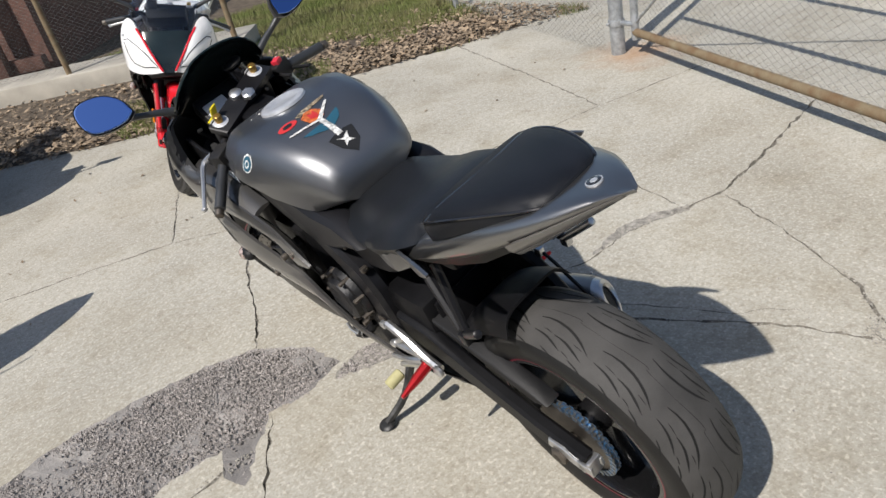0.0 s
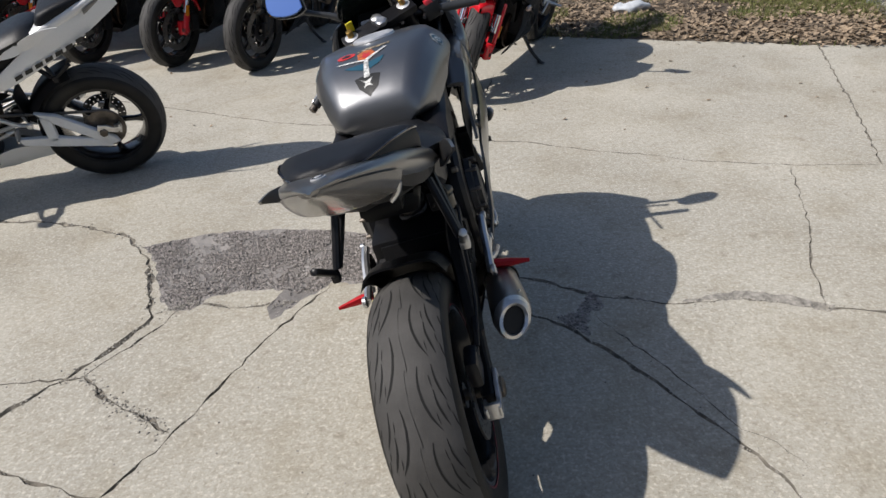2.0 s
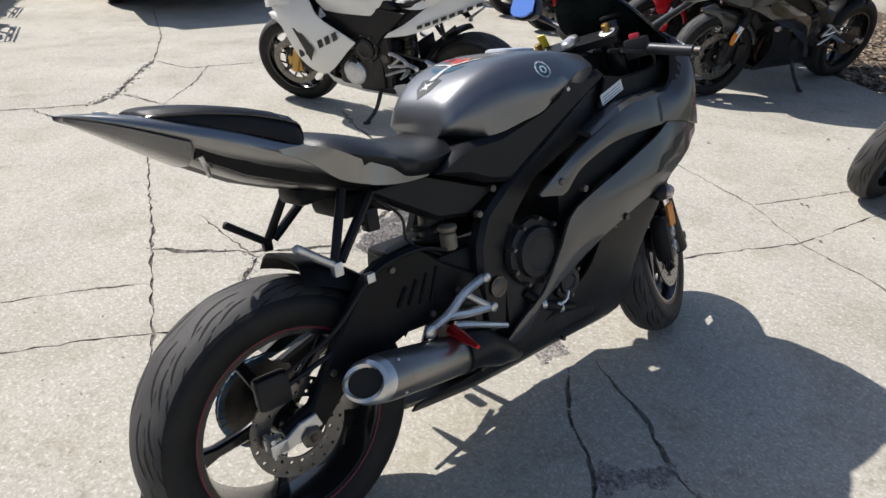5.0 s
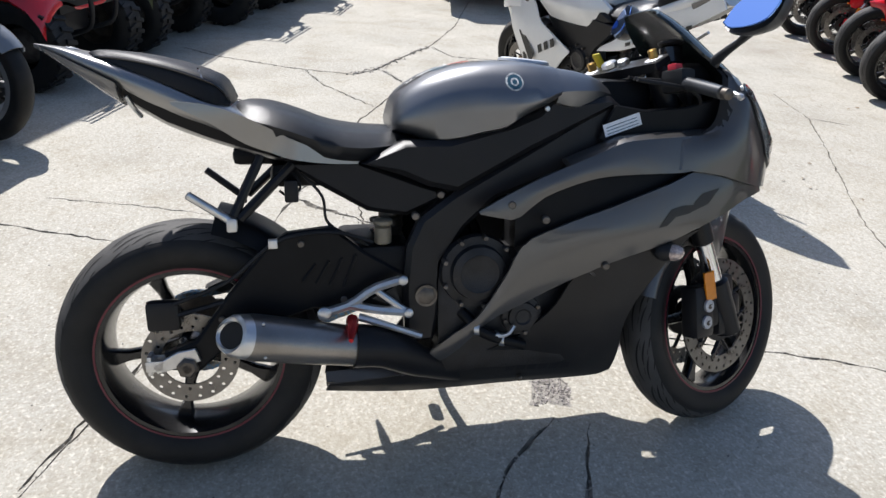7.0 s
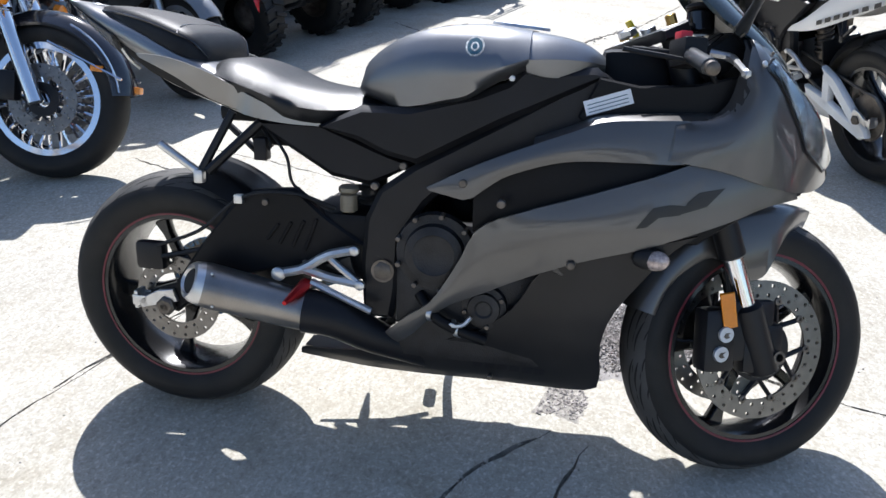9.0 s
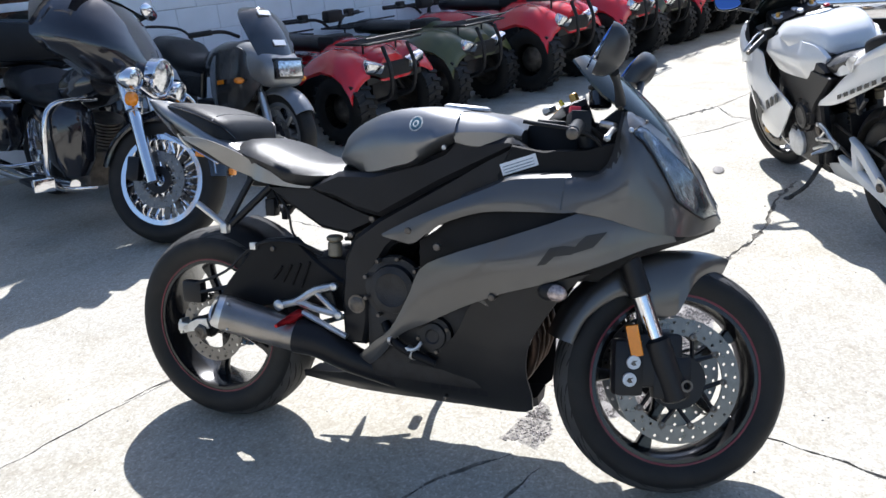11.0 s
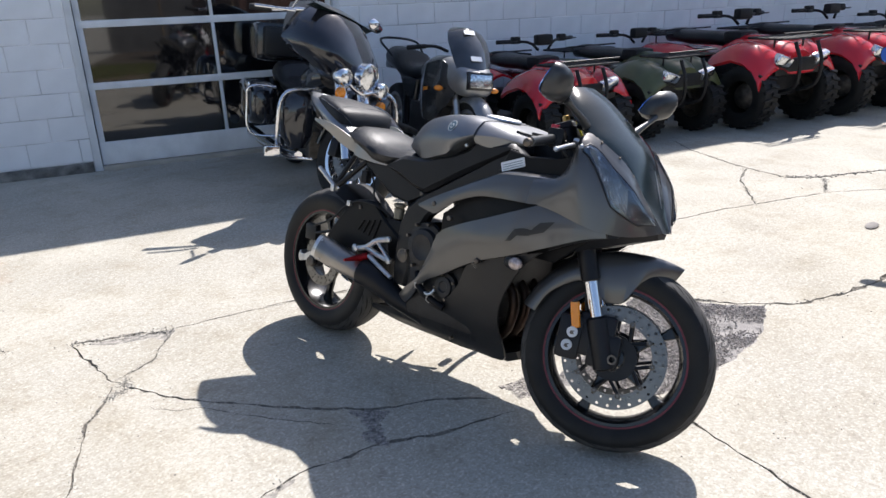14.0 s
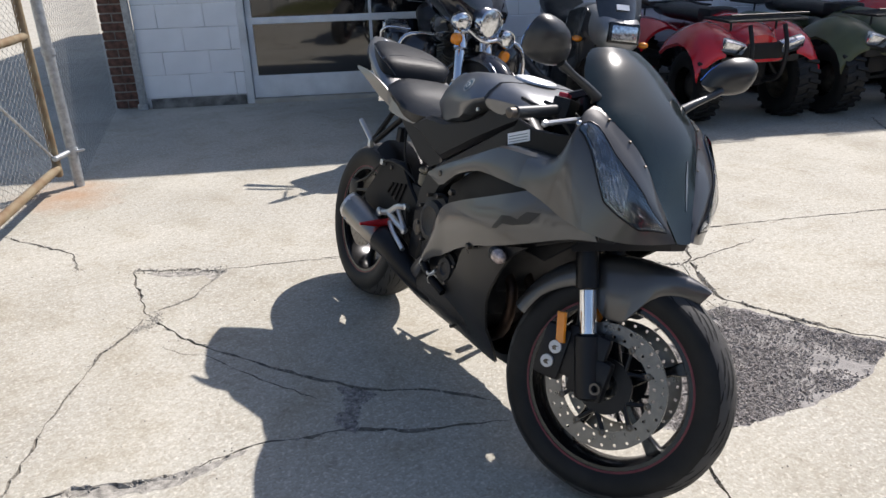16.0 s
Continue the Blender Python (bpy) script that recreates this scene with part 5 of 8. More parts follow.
    rr = [curve_pts([r_[c] for r_ in rings], 22) for c in range(len(rings[0]))]
    part("rider_seat", loft([[tuple(rr[c][i]) for c in range(len(rr))] for i in range(22)]), "seat", root, "black vinyl rider seat", angle=70)

    # tail unit
    ay = [-0.945, -0.90, -0.84, -0.76, -0.68, -0.6, -0.54, -0.46, -0.38, -0.3]
    az = [1.0, 0.997, 0.985, 0.962, 0.935, 0.90, 0.872, 0.83, 0.79, 0.76]
    ab = [0.994, 0.968, 0.932, 0.88, 0.832, 0.80, 0.78, 0.755, 0.745, 0.748]
    aw = [0.005, 0.042, 0.084, 0.116, 0.134, 0.145, 0.148, 0.148, 0.142, 0.12]
    rings, lens = [], []
    for y, z, bz, w in curve_pts(list(zip(ay, az, ab, aw)), 44):
        half = curve_pts([(0, z - 0.005), (w * 0.6, z - 0.004), (w * 0.92, z - min(0.012, 0.2 * (z - bz))), (w, z - 0.42 * (z - bz) + 0.006 * (z - bz)), (w * 0.84, bz * 0.66 + z * 0.34), (w * 0.55, bz), (0, bz - 0.004)], 15)
        rings.append([(x, y, q) for x, q in half] + [(-x, y, q) for x, q in half[-2:0:-1]])
        if y < -0.762 and w > 0.012:
            k = min(1.0, w / 0.1)
            half = curve_pts([(w * 0.99, z * 0.5 + bz * 0.5), (w * 0.95, z * 0.34 + bz * 0.66), (w * 0.76, bz + 0.002 * k), (w * 0.42, bz - 0.008 * k), (0, bz - 0.012 * k)], 11)
            half = [(x + 0.004 * k, q - 0.003 * k) for x, q in half[:-1]] + [(0.0, half[-1][1] - 0.003 * k)]
            lens.append([(x, y, q) for x, q in half] + [(-x, y, q) for x, q in half[-2::-1]])
    tail = part("tail_cowl", loft(rings), cfg["tail"], root, cfg.get("tail_label", ""), angle=60)
    part("tail_light", loft(lens), "taillens", tail, "smoked tail light lens", angle=75)
    part("under_panel", loft([[(w * 0.88, y, z * 0.4 + bz * 0.6), (w * 0.8, y, bz + 0.012), (0, y, bz - 0.012), (-w * 0.8, y, bz + 0.012), (-w * 0.88, y, z * 0.4 + bz * 0.6)] for y, z, bz, w in zip(ay[3:], az[3:], ab[3:], aw[3:])]), "deep", tail)
    part("plate_strap", tube([(0.1, -0.755, 0.895), (0.09, -0.745, 0.872), (0.07, -0.735, 0.852)], 0.005, 6, 6), "alloy", tail)
    for s in (1, -1):
        fin_t = [(-0.655, 0.89), (-0.6, 0.885), (-0.53, 0.862), (-0.44, 0.815), (-0.36, 0.78), (-0.285, 0.757)]
        fin_b = [(-0.65, 0.882), (-0.59, 0.85), (-0.52, 0.80), (-0.44, 0.77), (-0.36, 0.755), (-0.29, 0.75)]
        part("seat_fin", strip(fin_t, fin_b, lambda y, z: lerp_table(y, [(-0.66, 0.205), (-0.6, 0.194), (-0.5, 0.17), (-0.4, 0.158), (-0.28, 0.128)]) - 0.25 * max(0, 0.86 - z) * (y < -0.45), s, 16, 4, 0.006), cfg["tail"], tail)
        part("hanger_strut", join(tube([(s * 0.11, -0.495, 0.77), (s * 0.145, -0.558, 0.645)], 0.010, 8), tube([(s * 0.11, -0.43, 0.75), (s * 0.145, -0.545, 0.64)], 0.011, 8)), "frame", root)
        part("passenger_peg", join(rod((s * 0.15, -0.56, 0.635), (s * 0.165, -0.645, 0.70), 0.009), box(s * 0.153 - 0.01, s * 0.153 + 0.01, -0.572, -0.55, 0.615, 0.645, 0.005)), "alloy" if s > 0 else "frame", root)
    py = [-0.83, -0.805, -0.735, -0.66, -0.6, -0.57, -0.552]
    pz = [0.984, 0.987, 0.98, 0.964, 0.944, 0.928, 0.895]
    pw = [0.05, 0.075, 0.108, 0.13, 0.138, 0.128, 0.1]
    rings = []
    for i, (y, z, w) in enumerate(zip(py, pz, pw)):
        base = lerp_table(y, list(zip(ay, az))) - 0.012
        half = [(0, z), (w * 0.6, z - 0.001), (w * 0.86, z - 0.004), (w * 0.96, z - 0.012), (w, (z + base) / 2), (w * 0.98, base)]
        rings.append([(x, y, q) for x, q in half] + [(-x, y, q) for x, q in half[:0:-1]])
    rr = [curve_pts([r_[c] for r_ in rings], 18) for c in range(len(rings[0]))]
    pad = part("pillion_seat", loft([[tuple(rr[c][i]) for c in range(len(rr))] for i in range(18)]), "pillion", root, "black pillion pad on the tail", angle=70)
    if hero:
        for s in (1, -1):
            part("piping", tube([(s * (w * 0.985 + 0.001), y, z - 0.014) for y, z, w in zip(py, pz, pw)], 0.0028, 6, 24), "gloss", pad, "glossy black piping round the pad")
        part("seat_strap", tube([(x, -0.6 - 0.02 * (1 - (x / 0.136) ** 2), 0.948 - 0.35 * abs(x) ** 2 - 0.012 * (abs(x) / 0.136) ** 6) for x in np.linspace(-0.136, 0.136, 15)], 0.0035, 6), "gloss", pad)
    part("under_tail", join(box(-0.07, 0.07, -0.48, -0.3, 0.69, 0.745, 0.02), box(-0.05, 0.05, -0.56, -0.46, 0.74, 0.78, 0.015)), "deep", root)
    part("fluid_reservoir", join(rod((0.10, -0.235, 0.56), (0.10, -0.235, 0.603), 0.02, 14), rod((0.10, -0.235, 0.603), (0.10, -0.235, 0.62), 0.023, 14)), "pot", root, "cloudy brake fluid pot")
    if hero:
        part("cable", tube([(0.1, -0.42, 0.735), (0.12, -0.37, 0.68), (0.115, -0.36, 0.62), (0.12, -0.31, 0.585), (0.11, -0.27, 0.56)], 0.0035, 6, 20), "plastic", root)
        part("cable", tube([(0.09, -0.44, 0.74), (0.1, -0.415, 0.70), (0.09, -0.44, 0.675), (0.1, -0.46, 0.69)], 0.003, 6, 14), "plastic", root)
        part("tail_switch", box(0.085, 0.115, -0.45, -0.42, 0.665, 0.715, 0.005), "satin", root)

    # fairings
    for s in () if cfg.get("split") else (1, -1):
        up_t = [(-0.037, 0.651), (0.034, 0.688), (0.1, 0.718), (0.172, 0.748), (0.24, 0.775), (0.293, 0.796), (0.36, 0.803), (0.45, 0.807)]
        up_b = [(-0.033, 0.645), (0.02, 0.634), (0.05, 0.632), (0.09, 0.662), (0.133, 0.688), (0.236, 0.72), (0.369, 0.727), (0.441, 0.728), (0.49, 0.742)]
        part("upper_side_fairing", strip(up_t, up_b, lambda y, z: fair(y, z) + 0.01, s, 24, 6, 0.008, 0.006), cfg["side_a"], root, cfg.get("side_label", ""))
        ledge = []
        for y, z in curve_pts([(0.17, 0.747), (0.24, 0.775), (0.293, 0.796), (0.36, 0.803), (0.45, 0.807), (0.52, 0.81)], 16):
            xo = fair(y, z) + 0.008
            ledge.append([(s * xo, y, z - 0.001), (s * (xo - 0.016), y, z + 0.007), (s * (xo - 0.034), y, z + 0.01), (s * (xo - 0.055), y, z + 0.007), (s * (xo - 0.055), y, z + 0.001), (s * (xo - 0.006), y, z - 0.008)])
        part("fairing_ledge", loft(ledge), cfg["side_a"], root)
        part("air_vent", strip([(0.055, 0.635), (0.1, 0.665), (0.154, 0.7), (0.268, 0.728), (0.394, 0.732), (0.485, 0.742)], [(0.055, 0.556), (0.1, 0.575), (0.156, 0.605), (0.27, 0.648), (0.395, 0.692), (0.49, 0.732)], lambda y, z: fair(y, z) - 0.022, s, 18, 3, 0.004), "deep", root, "black air vent insert")
        mid_t = [(-0.2, 0.242), (-0.092, 0.345), (-0.028, 0.398), (0.032, 0.498), (0.07, 0.572), (0.157, 0.615), (0.27, 0.656), (0.395, 0.702), (0.506, 0.742), (0.605, 0.735), (0.66, 0.685)]
        mid_b = [(-0.198, 0.232), (-0.092, 0.289), (-0.003, 0.382), (0.083, 0.428), (0.142, 0.461), (0.2, 0.491), (0.28, 0.526), (0.394, 0.565), (0.51, 0.612), (0.61, 0.655), (0.667, 0.668)]
        bm = strip(mid_t, mid_b, lambda y, z: fair(y, z) + 0.008, s, 34, 8, 0.008, 0.008)
        tree = BVHTree.FromBMesh(bm)
        midf = part("middle_fairing", bm, cfg["side_b"], root, cfg.get("side_label", ""))
        if hero:
            for q in ([(0.372, 0.606), (0.392, 0.61), (0.412, 0.63), (0.45, 0.636), (0.462, 0.654), (0.43, 0.655), (0.4, 0.648)], [(0.448, 0.637), (0.496, 0.654), (0.5, 0.666), (0.525, 0.69), (0.48, 0.68), (0.462, 0.662)]):
                part("decal", sticker(tree, q, Vector((-s, 0, 0)), s), "decal_dark", midf, "dark painted model mark")
        low_t = [(-0.37, 0.20), (-0.214, 0.226), (-0.12, 0.262), (-0.06, 0.28), (0.06, 0.32), (0.15, 0.40), (0.2, 0.488), (0.281, 0.523), (0.394, 0.563), (0.49, 0.592)]
        low_b = [(-0.377, 0.178), (-0.218, 0.168), (-0.08, 0.167), (0.057, 0.172), (0.192, 0.174), (0.322, 0.186), (0.342, 0.24), (0.334, 0.33), (0.355, 0.42), (0.44, 0.555)]
        bm = strip(low_t, low_b, lambda y, z: fair(y, z) - 0.004, s, 36, 8, 0.008, 0.004)
        tree = BVHTree.FromBMesh(bm)
        lowf = part("lower_fairing", bm, cfg["side_c"], root, cfg.get("low_label", ""))
        if hero:
            for k in range(6):
                part("decal", sticker(tree, [(0.06 + 0.028 * k, 0.222), (0.082 + 0.028 * k, 0.224), (0.084 + 0.028 * k, 0.244), (0.062 + 0.028 * k, 0.242)], Vector((-s, 0, 0)), s), "satin", lowf, "faint worn marking")
        eng_t = [(-0.09, 0.292), (-0.003, 0.385), (0.083, 0.43), (0.15, 0.46)]
        eng_b = [(-0.09, 0.262), (-0.02, 0.275), (0.06, 0.30), (0.16, 0.41)]
        part("inner_panel", strip(eng_t, eng_b, lambda y, z: fair(y, z) - 0.05, s, 12, 3, 0.004), "engine", root)
        part("side_duct", join(plate([(0.215, 0.50), (0.28, 0.53), (0.36, 0.556), (0.345, 0.525), (0.29, 0.49), (0.24, 0.485)], s * 0.195, s * 0.208, 0.003)), "gloss", root)
        for by, bz in ((0.037, 0.664), (0.115, 0.628), (0.259, 0.517), (0.1, 0.2)):
            bx = fair(by, bz) + 0.012
            part("fairing_bolt", rod((s * (bx - 0.012), by, bz), (s * (bx + 0.005), by, bz), 0.009 if bz > 0.5 else 0.006, 10), "steel", root)
        # indicator
        ind = part("indicator", join(tube([(s * 0.2, 0.40, 0.545), (s * 0.225, 0.40, 0.545)], 0.016, 10), ball((s * 0.236, 0.405, 0.545), 0.026, 2, (0.75, 1.3, 0.85))), "plastic", root)
        part("lens", ball((s * 0.243, 0.418, 0.545), 0.024, 2, (0.75, 1.05, 0.85)), "pinklens", ind, "clear indicator lens")
    for s in (1, -1) if cfg.get("split") else ():
        part("side_fairing", strip([(0.02, 0.545), (0.13, 0.605), (0.254, 0.68), (0.325, 0.785), (0.45, 0.80), (0.61, 0.76), (0.664, 0.738)], [(0.024, 0.533), (0.088, 0.479), (0.222, 0.35), (0.326, 0.30), (0.448, 0.367), (0.529, 0.532), (0.57, 0.64), (0.661, 0.706)], lambda y, z: fair(y, z) + 0.008, s, 30, 8, 0.008, 0.01), cfg["side_a"], root, "white side fairing with black lettering")
        part("belly_pan", strip([(-0.465, 0.219), (-0.262, 0.288), (-0.07, 0.235), (0.117, 0.24), (0.267, 0.261), (0.316, 0.31)], [(-0.45, 0.205), (-0.397, 0.188), (-0.102, 0.18), (0.201, 0.19), (0.293, 0.22), (0.318, 0.29)], lambda y, z: fair(y, z) * 0.9 - 0.004, s, 28, 5, 0.008, 0.004), cfg["side_c"], root, "white belly pan")
        part("tank_flank", strip([(-0.235, 0.81), (-0.14, 0.87), (0.05, 0.895), (0.2, 0.89), (0.31, 0.85)], [(-0.21, 0.75), (-0.12, 0.705), (0.0, 0.674), (0.2, 0.674), (0.3, 0.78)], lambda y, z: 0.2 - 0.35 * abs(z - 0.8) - 0.5 * max(0, -0.1 - y), s, 22, 8, 0.02, 0.008), cfg["tank"], tank)
        part("tail_side_panel", strip([(-0.15, 0.587), (-0.299, 0.665), (-0.483, 0.79), (-0.66, 0.885), (-0.9, 0.965)], [(-0.148, 0.571), (-0.365, 0.624), (-0.646, 0.749), (-0.8, 0.835), (-0.92, 0.91)], lambda y, z: lerp_table(y, [(-0.92, 0.055), (-0.65, 0.13), (-0.4, 0.155), (-0.14, 0.15)]), s, 24, 5, 0.01, 0.008), cfg["tail"], tail)
        part("engine_cover", lathe([(s * 0.12, 0.085), (s * 0.165, 0.08), (s * 0.178, 0.065), (s * 0.182, 0.03), (s * 0.182, 0.0)], 28, (0, 0.085, 0.335)), "cap", root, "round alloy engine cover")
        part("engine_side", plate([(0.3, 0.56), (0.25, 0.30), (0.02, 0.235), (-0.16, 0.25), (-0.19, 0.52), (0.0, 0.62)], s * 0.08, s * 0.125, 0.015), "engine", root)
        part("frame_cover", plate([(0.27, 0.70), (0.2, 0.60), (0.02, 0.52), (-0.09, 0.49), (-0.16, 0.58), (-0.33, 0.735), (-0.1, 0.76), (0.2, 0.76)], s * 0.12, s * 0.165, 0.012), "satin", root)
    part("belly_keel", loft([[(x, y, z) for x, z in ((-w, z1), (-w * 0.6, z0), (w * 0.6, z0), (w, z1))] for y, w, z0, z1 in ((-0.375, 0.03, 0.172, 0.19), (-0.2, 0.06, 0.155, 0.18), (0.1, 0.075, 0.155, 0.18), (0.3, 0.07, 0.165, 0.2), (0.335, 0.05, 0.18, 0.21))]), cfg["side_c"], root)

    # nose: centre cowl, headlights, screen
    mid = curve_pts([(0.452, 1.088), (0.505, 1.058), (0.563, 1.012), (0.62, 0.96), (0.662, 0.915), (0.692, 0.868), (0.715, 0.82), (0.744, 0.76), (0.772, 0.715), (0.788, 0.692)], 28)
    rim_ = curve_pts([(0.085, 0.43, 1.075), (0.135, 0.46, 1.042), (0.165, 0.505, 0.997), (0.18, 0.55, 0.955), (0.165, 0.605, 0.918), (0.14, 0.65, 0.882), (0.114, 0.69, 0.842), (0.084, 0.73, 0.787), (0.05, 0.767, 0.73), (0.03, 0.784, 0.697)], 28)
    amax = 1.25


    def set_back(y):
        return y - 0.018 - 0.035 * max(0.0, y - 0.44) if hero else y

    if hero:
        slim = []
        for i, ((y, z), e) in enumerate(zip(mid, rim_)):
            ang = amax * lerp_table(i, [(0, 1.0), (7, 1.0), (11, 0.8), (17, 0.6), (27, 0.6)])
            k = (1 - math.cos(ang)) / (1 - math.cos(amax))
            slim.append(np.array((e[0] * math.sin(ang) / math.sin(amax), y + (e[1] - y) * k, z + (e[2] - z) * k)))
        rim_ = [np.array((e[0] * lerp_table(i, [(0, 1.0), (3, 0.9), (9, 0.9), (12, 1.0)]), set_back(e[1]), e[2])) for i, e in enumerate(slim)]
        mid = [(set_back(y), z) for y, z in mid]
    for s in (1, -1):
        up = [(0.212, 0.44, 0.806), (0.212, 0.51, 0.81), (0.21, 0.553, 0.84), (0.198, 0.58, 0.926), (0.162, 0.612, 0.92), (0.138, 0.656, 0.884), (0.112, 0.695, 0.845), (0.082, 0.733, 0.79), (0.05, 0.767, 0.732)]
        lo = [(0.236, 0.44, 0.735), (0.234, 0.54, 0.72), (0.224, 0.61, 0.70), (0.198, 0.672, 0.684), (0.145, 0.725, 0.677), (0.08, 0.767, 0.684), (0.03, 0.788, 0.695)]
        lo = [(x, set_back(y), z) for x, y, z in lo]
        R = [np.array((p[0], set_back(p[1]), p[2])) for p in curve_pts(up, 24)]
        if hero:
            up = [(x, set_back(y), z) for x, y, z in up[:3]] + [(0.192, 0.55, 0.932)] + [tuple(rim_[i]) for i in (10, 12, 15, 18, 21, 24)]
        U, D = curve_pts(up, 24), curve_pts(lo, 24)
        fold = 0.33 if hero else 0.0

        def across(u_, r_, d_, v, swell):
            """A point of the cowl's section: a flat shoulder from the spine to the fold, then the bulged cheek."""
            if v < fold:
                return u_ * (1 - v / fold) + r_ * (v / fold)
            w = (v - fold) / (1 - fold)
            return r_ * (1 - w) + d_ * w + CHEEK * math.sin(math.pi * w ** 0.75) * swell

        outer, inner = [], []
        for j in range(9):
            v = (0, 0.11, 0.22, 0.33, 0.45, 0.57, 0.7, 0.85, 1)[j] if hero else j / 8
            row = [across(U[i], R[i], D[i], v, min(1, (23 - i) / 6, 0.35 + i / 12)) for i in range(24)]
            outer.append([(s * p[0], p[1], p[2]) for p in row])
            inner.append([(s * (p[0] - 0.006), p[1] - 0.006, p[2]) for p in row])
        rings = [[outer[j][i] for j in range(9)] + [inner[j][i] for j in range(8, -1, -1)] for i in range(24)]
        cowl = part("nose_cowl", loft(rings), cfg["nose"], root, cfg.get("nose_label", ""))
        lin = [[(s * (abs(p[0]) - 0.004), p[1] - 0.005, p[2]) for p in (inner[j][i] for j in range(9))] + [(s * (abs(p[0]) - 0.008), p[1] - 0.009, p[2]) for p in (inner[j][i] for j in range(8, -1, -1))] for i in range(23)]
        part("cowl_liner", loft(lin), "dark", cowl, "black inner cowl liner")

        def skin(u, v, off):
            f = u * 23
            k = min(22, int(f))
            a, b, c = (q[k] * (1 - f + k) + q[k + 1] * (f - k) for q in (U, R, D))
            p = across(a, b, c, v, min(1, (23 - f) / 6, 0.35 + f / 12)) + np.array((0.6, 0.65, 0.4)) * off
            return (s * p[0], p[1], p[2])

        hl, rim_l = [], []
        u_in = 0.4 if hero else 0.46
        for k in range(15):
            u = u_in + (0.96 - u_in) * k / 14
            v0 = lerp_table(u, [(0.46, 0.46), (0.54, 0.36), (0.7, 0.3), (0.85, 0.28), (0.96, 0.45)])
            v1 = lerp_table(u, [(0.46, 0.5), (0.54, 0.66), (0.64, 0.78), (0.8, 0.8), (0.96, 0.62)])
            if hero:
                v0 = lerp_table(u, [(0.4, 0.4), (0.46, 0.37), (0.6, 0.44), (0.8, 0.5), (0.96, 0.66)])
                v1 = lerp_table(u, [(0.4, 0.44), (0.46, 0.52), (0.6, 0.78), (0.8, 0.87), (0.96, 0.76)])
            ring = [skin(u, v0 + (v1 - v0) * q / 6, 0.0015 + 0.003 * math.sin(math.pi * q / 6)) for q in range(7)]
            hl.append(ring + [skin(u, v0 + (v1 - v0) * q / 6, -0.004) for q in range(6, -1, -1)])
            rim_l.append((skin(u, v0, 0.002), skin(u, v1, 0.002)))
        lamp = part("headlight", loft(hl), "lampbase" if hero else cfg.get("lamp", "headlens"), cowl, "slanted headlight in the nose")
        if hero:
            bowl = []
            for k in range(13):
                u = 0.44 + 0.27 * k / 12
                va = lerp_table(u, [(0.44, 0.41), (0.6, 0.47), (0.71, 0.56)])
                vb = lerp_table(u, [(0.44, 0.46), (0.6, 0.75), (0.71, 0.8)])
                ring = [skin(u, va + (vb - va) * q / 8, 0.0042 + 0.0025 * ((k + q) % 2)) for q in range(9)]
                bowl.append(ring + [skin(u, va + (vb - va) * q / 8, 0.001) for q in range(8, -1, -1)])
            part("reflector_bowl", loft(bowl), "crystal", lamp, "crystal patterned reflector behind the lens", smooth=False)
            shell_ = []
            for k in range(15):
                u = 0.41 + 0.54 * k / 14
                va = lerp_table(u, [(0.4, 0.4), (0.46, 0.38), (0.6, 0.45), (0.8, 0.51), (0.96, 0.67)])
                vb = lerp_table(u, [(0.4, 0.44), (0.46, 0.51), (0.6, 0.77), (0.8, 0.86), (0.96, 0.75)])
                shell_.append([skin(u, va, 0.0065), skin(u, (va + vb) / 2, 0.0115), skin(u, vb, 0.0065)])
            part("lens", loft([r_ + [(p[0] - s * 0.0012, p[1] - 0.0012, p[2]) for p in reversed(r_)] for r_ in shell_]), "lens", lamp, "clear headlight cover")
        part("headlight_rim", tube([a for a, c in rim_l] + [c for a, c in rim_l[::-1]], 0.0022, 6), "satin", cowl)
        part("rim_screw", rod(skin(u_in - 0.015, 0.38, 0.0), skin(u_in - 0.015, 0.38, 0.006), 0.006, 10), "alloy", cowl)
        # under-cowl wing tip and chin
        part("cowl_wing", strip([(0.5, 0.72), (0.6, 0.705), (0.66, 0.688), (0.69, 0.68)], [(0.5, 0.60), (0.59, 0.642), (0.65, 0.662), (0.68, 0.668)], lambda y, z: fair(y, z) * 0.9, s, 12, 3, 0.006), "satin", root)
    part("air_intake", loft([[(x, y, z) for x, z in ((-w, 0.69), (w, 0.69), (w * 0.7, zb), (-w * 0.7, zb))] for y, w, zb in ((set_back(0.775), 0.03, 0.672), (set_back(0.72), 0.11, 0.655), (0.62, 0.16, 0.63), (0.54, 0.17, 0.60))]), "satin", root)
    shell = []
    for (y, z), e in zip(mid, rim_):
        row = [(e[0] * math.sin(a) / math.sin(amax), y + (e[1] - y) * (1 - math.cos(a)) / (1 - math.cos(amax)), z + (e[2] - z) * (1 - math.cos(a)) / (1 - math.cos(amax))) for a in np.linspace(-amax, amax, 17)]
        shell.append(row + [(x * 0.98, yy - 0.005, zz - 0.003) for x, yy, zz in reversed(row)])
    part("windscreen", loft(shell[:17]), cfg.get("glass", "screen"), root, "clear windscreen" if "glass" in cfg else "dark smoked double-bubble windscreen")
    if "edge" in cfg:
        for s in (1, -1):
            part("edge_stripe", tube([(s * e[0], e[1] + 0.004, e[2] + 0.003) for e in rim_[15:]], 0.006, 6), cfg["edge"], root, "red stripe beside the nose centre")
    nose = part("centre_cowl", loft(shell[16:]), cfg["centre"], root)
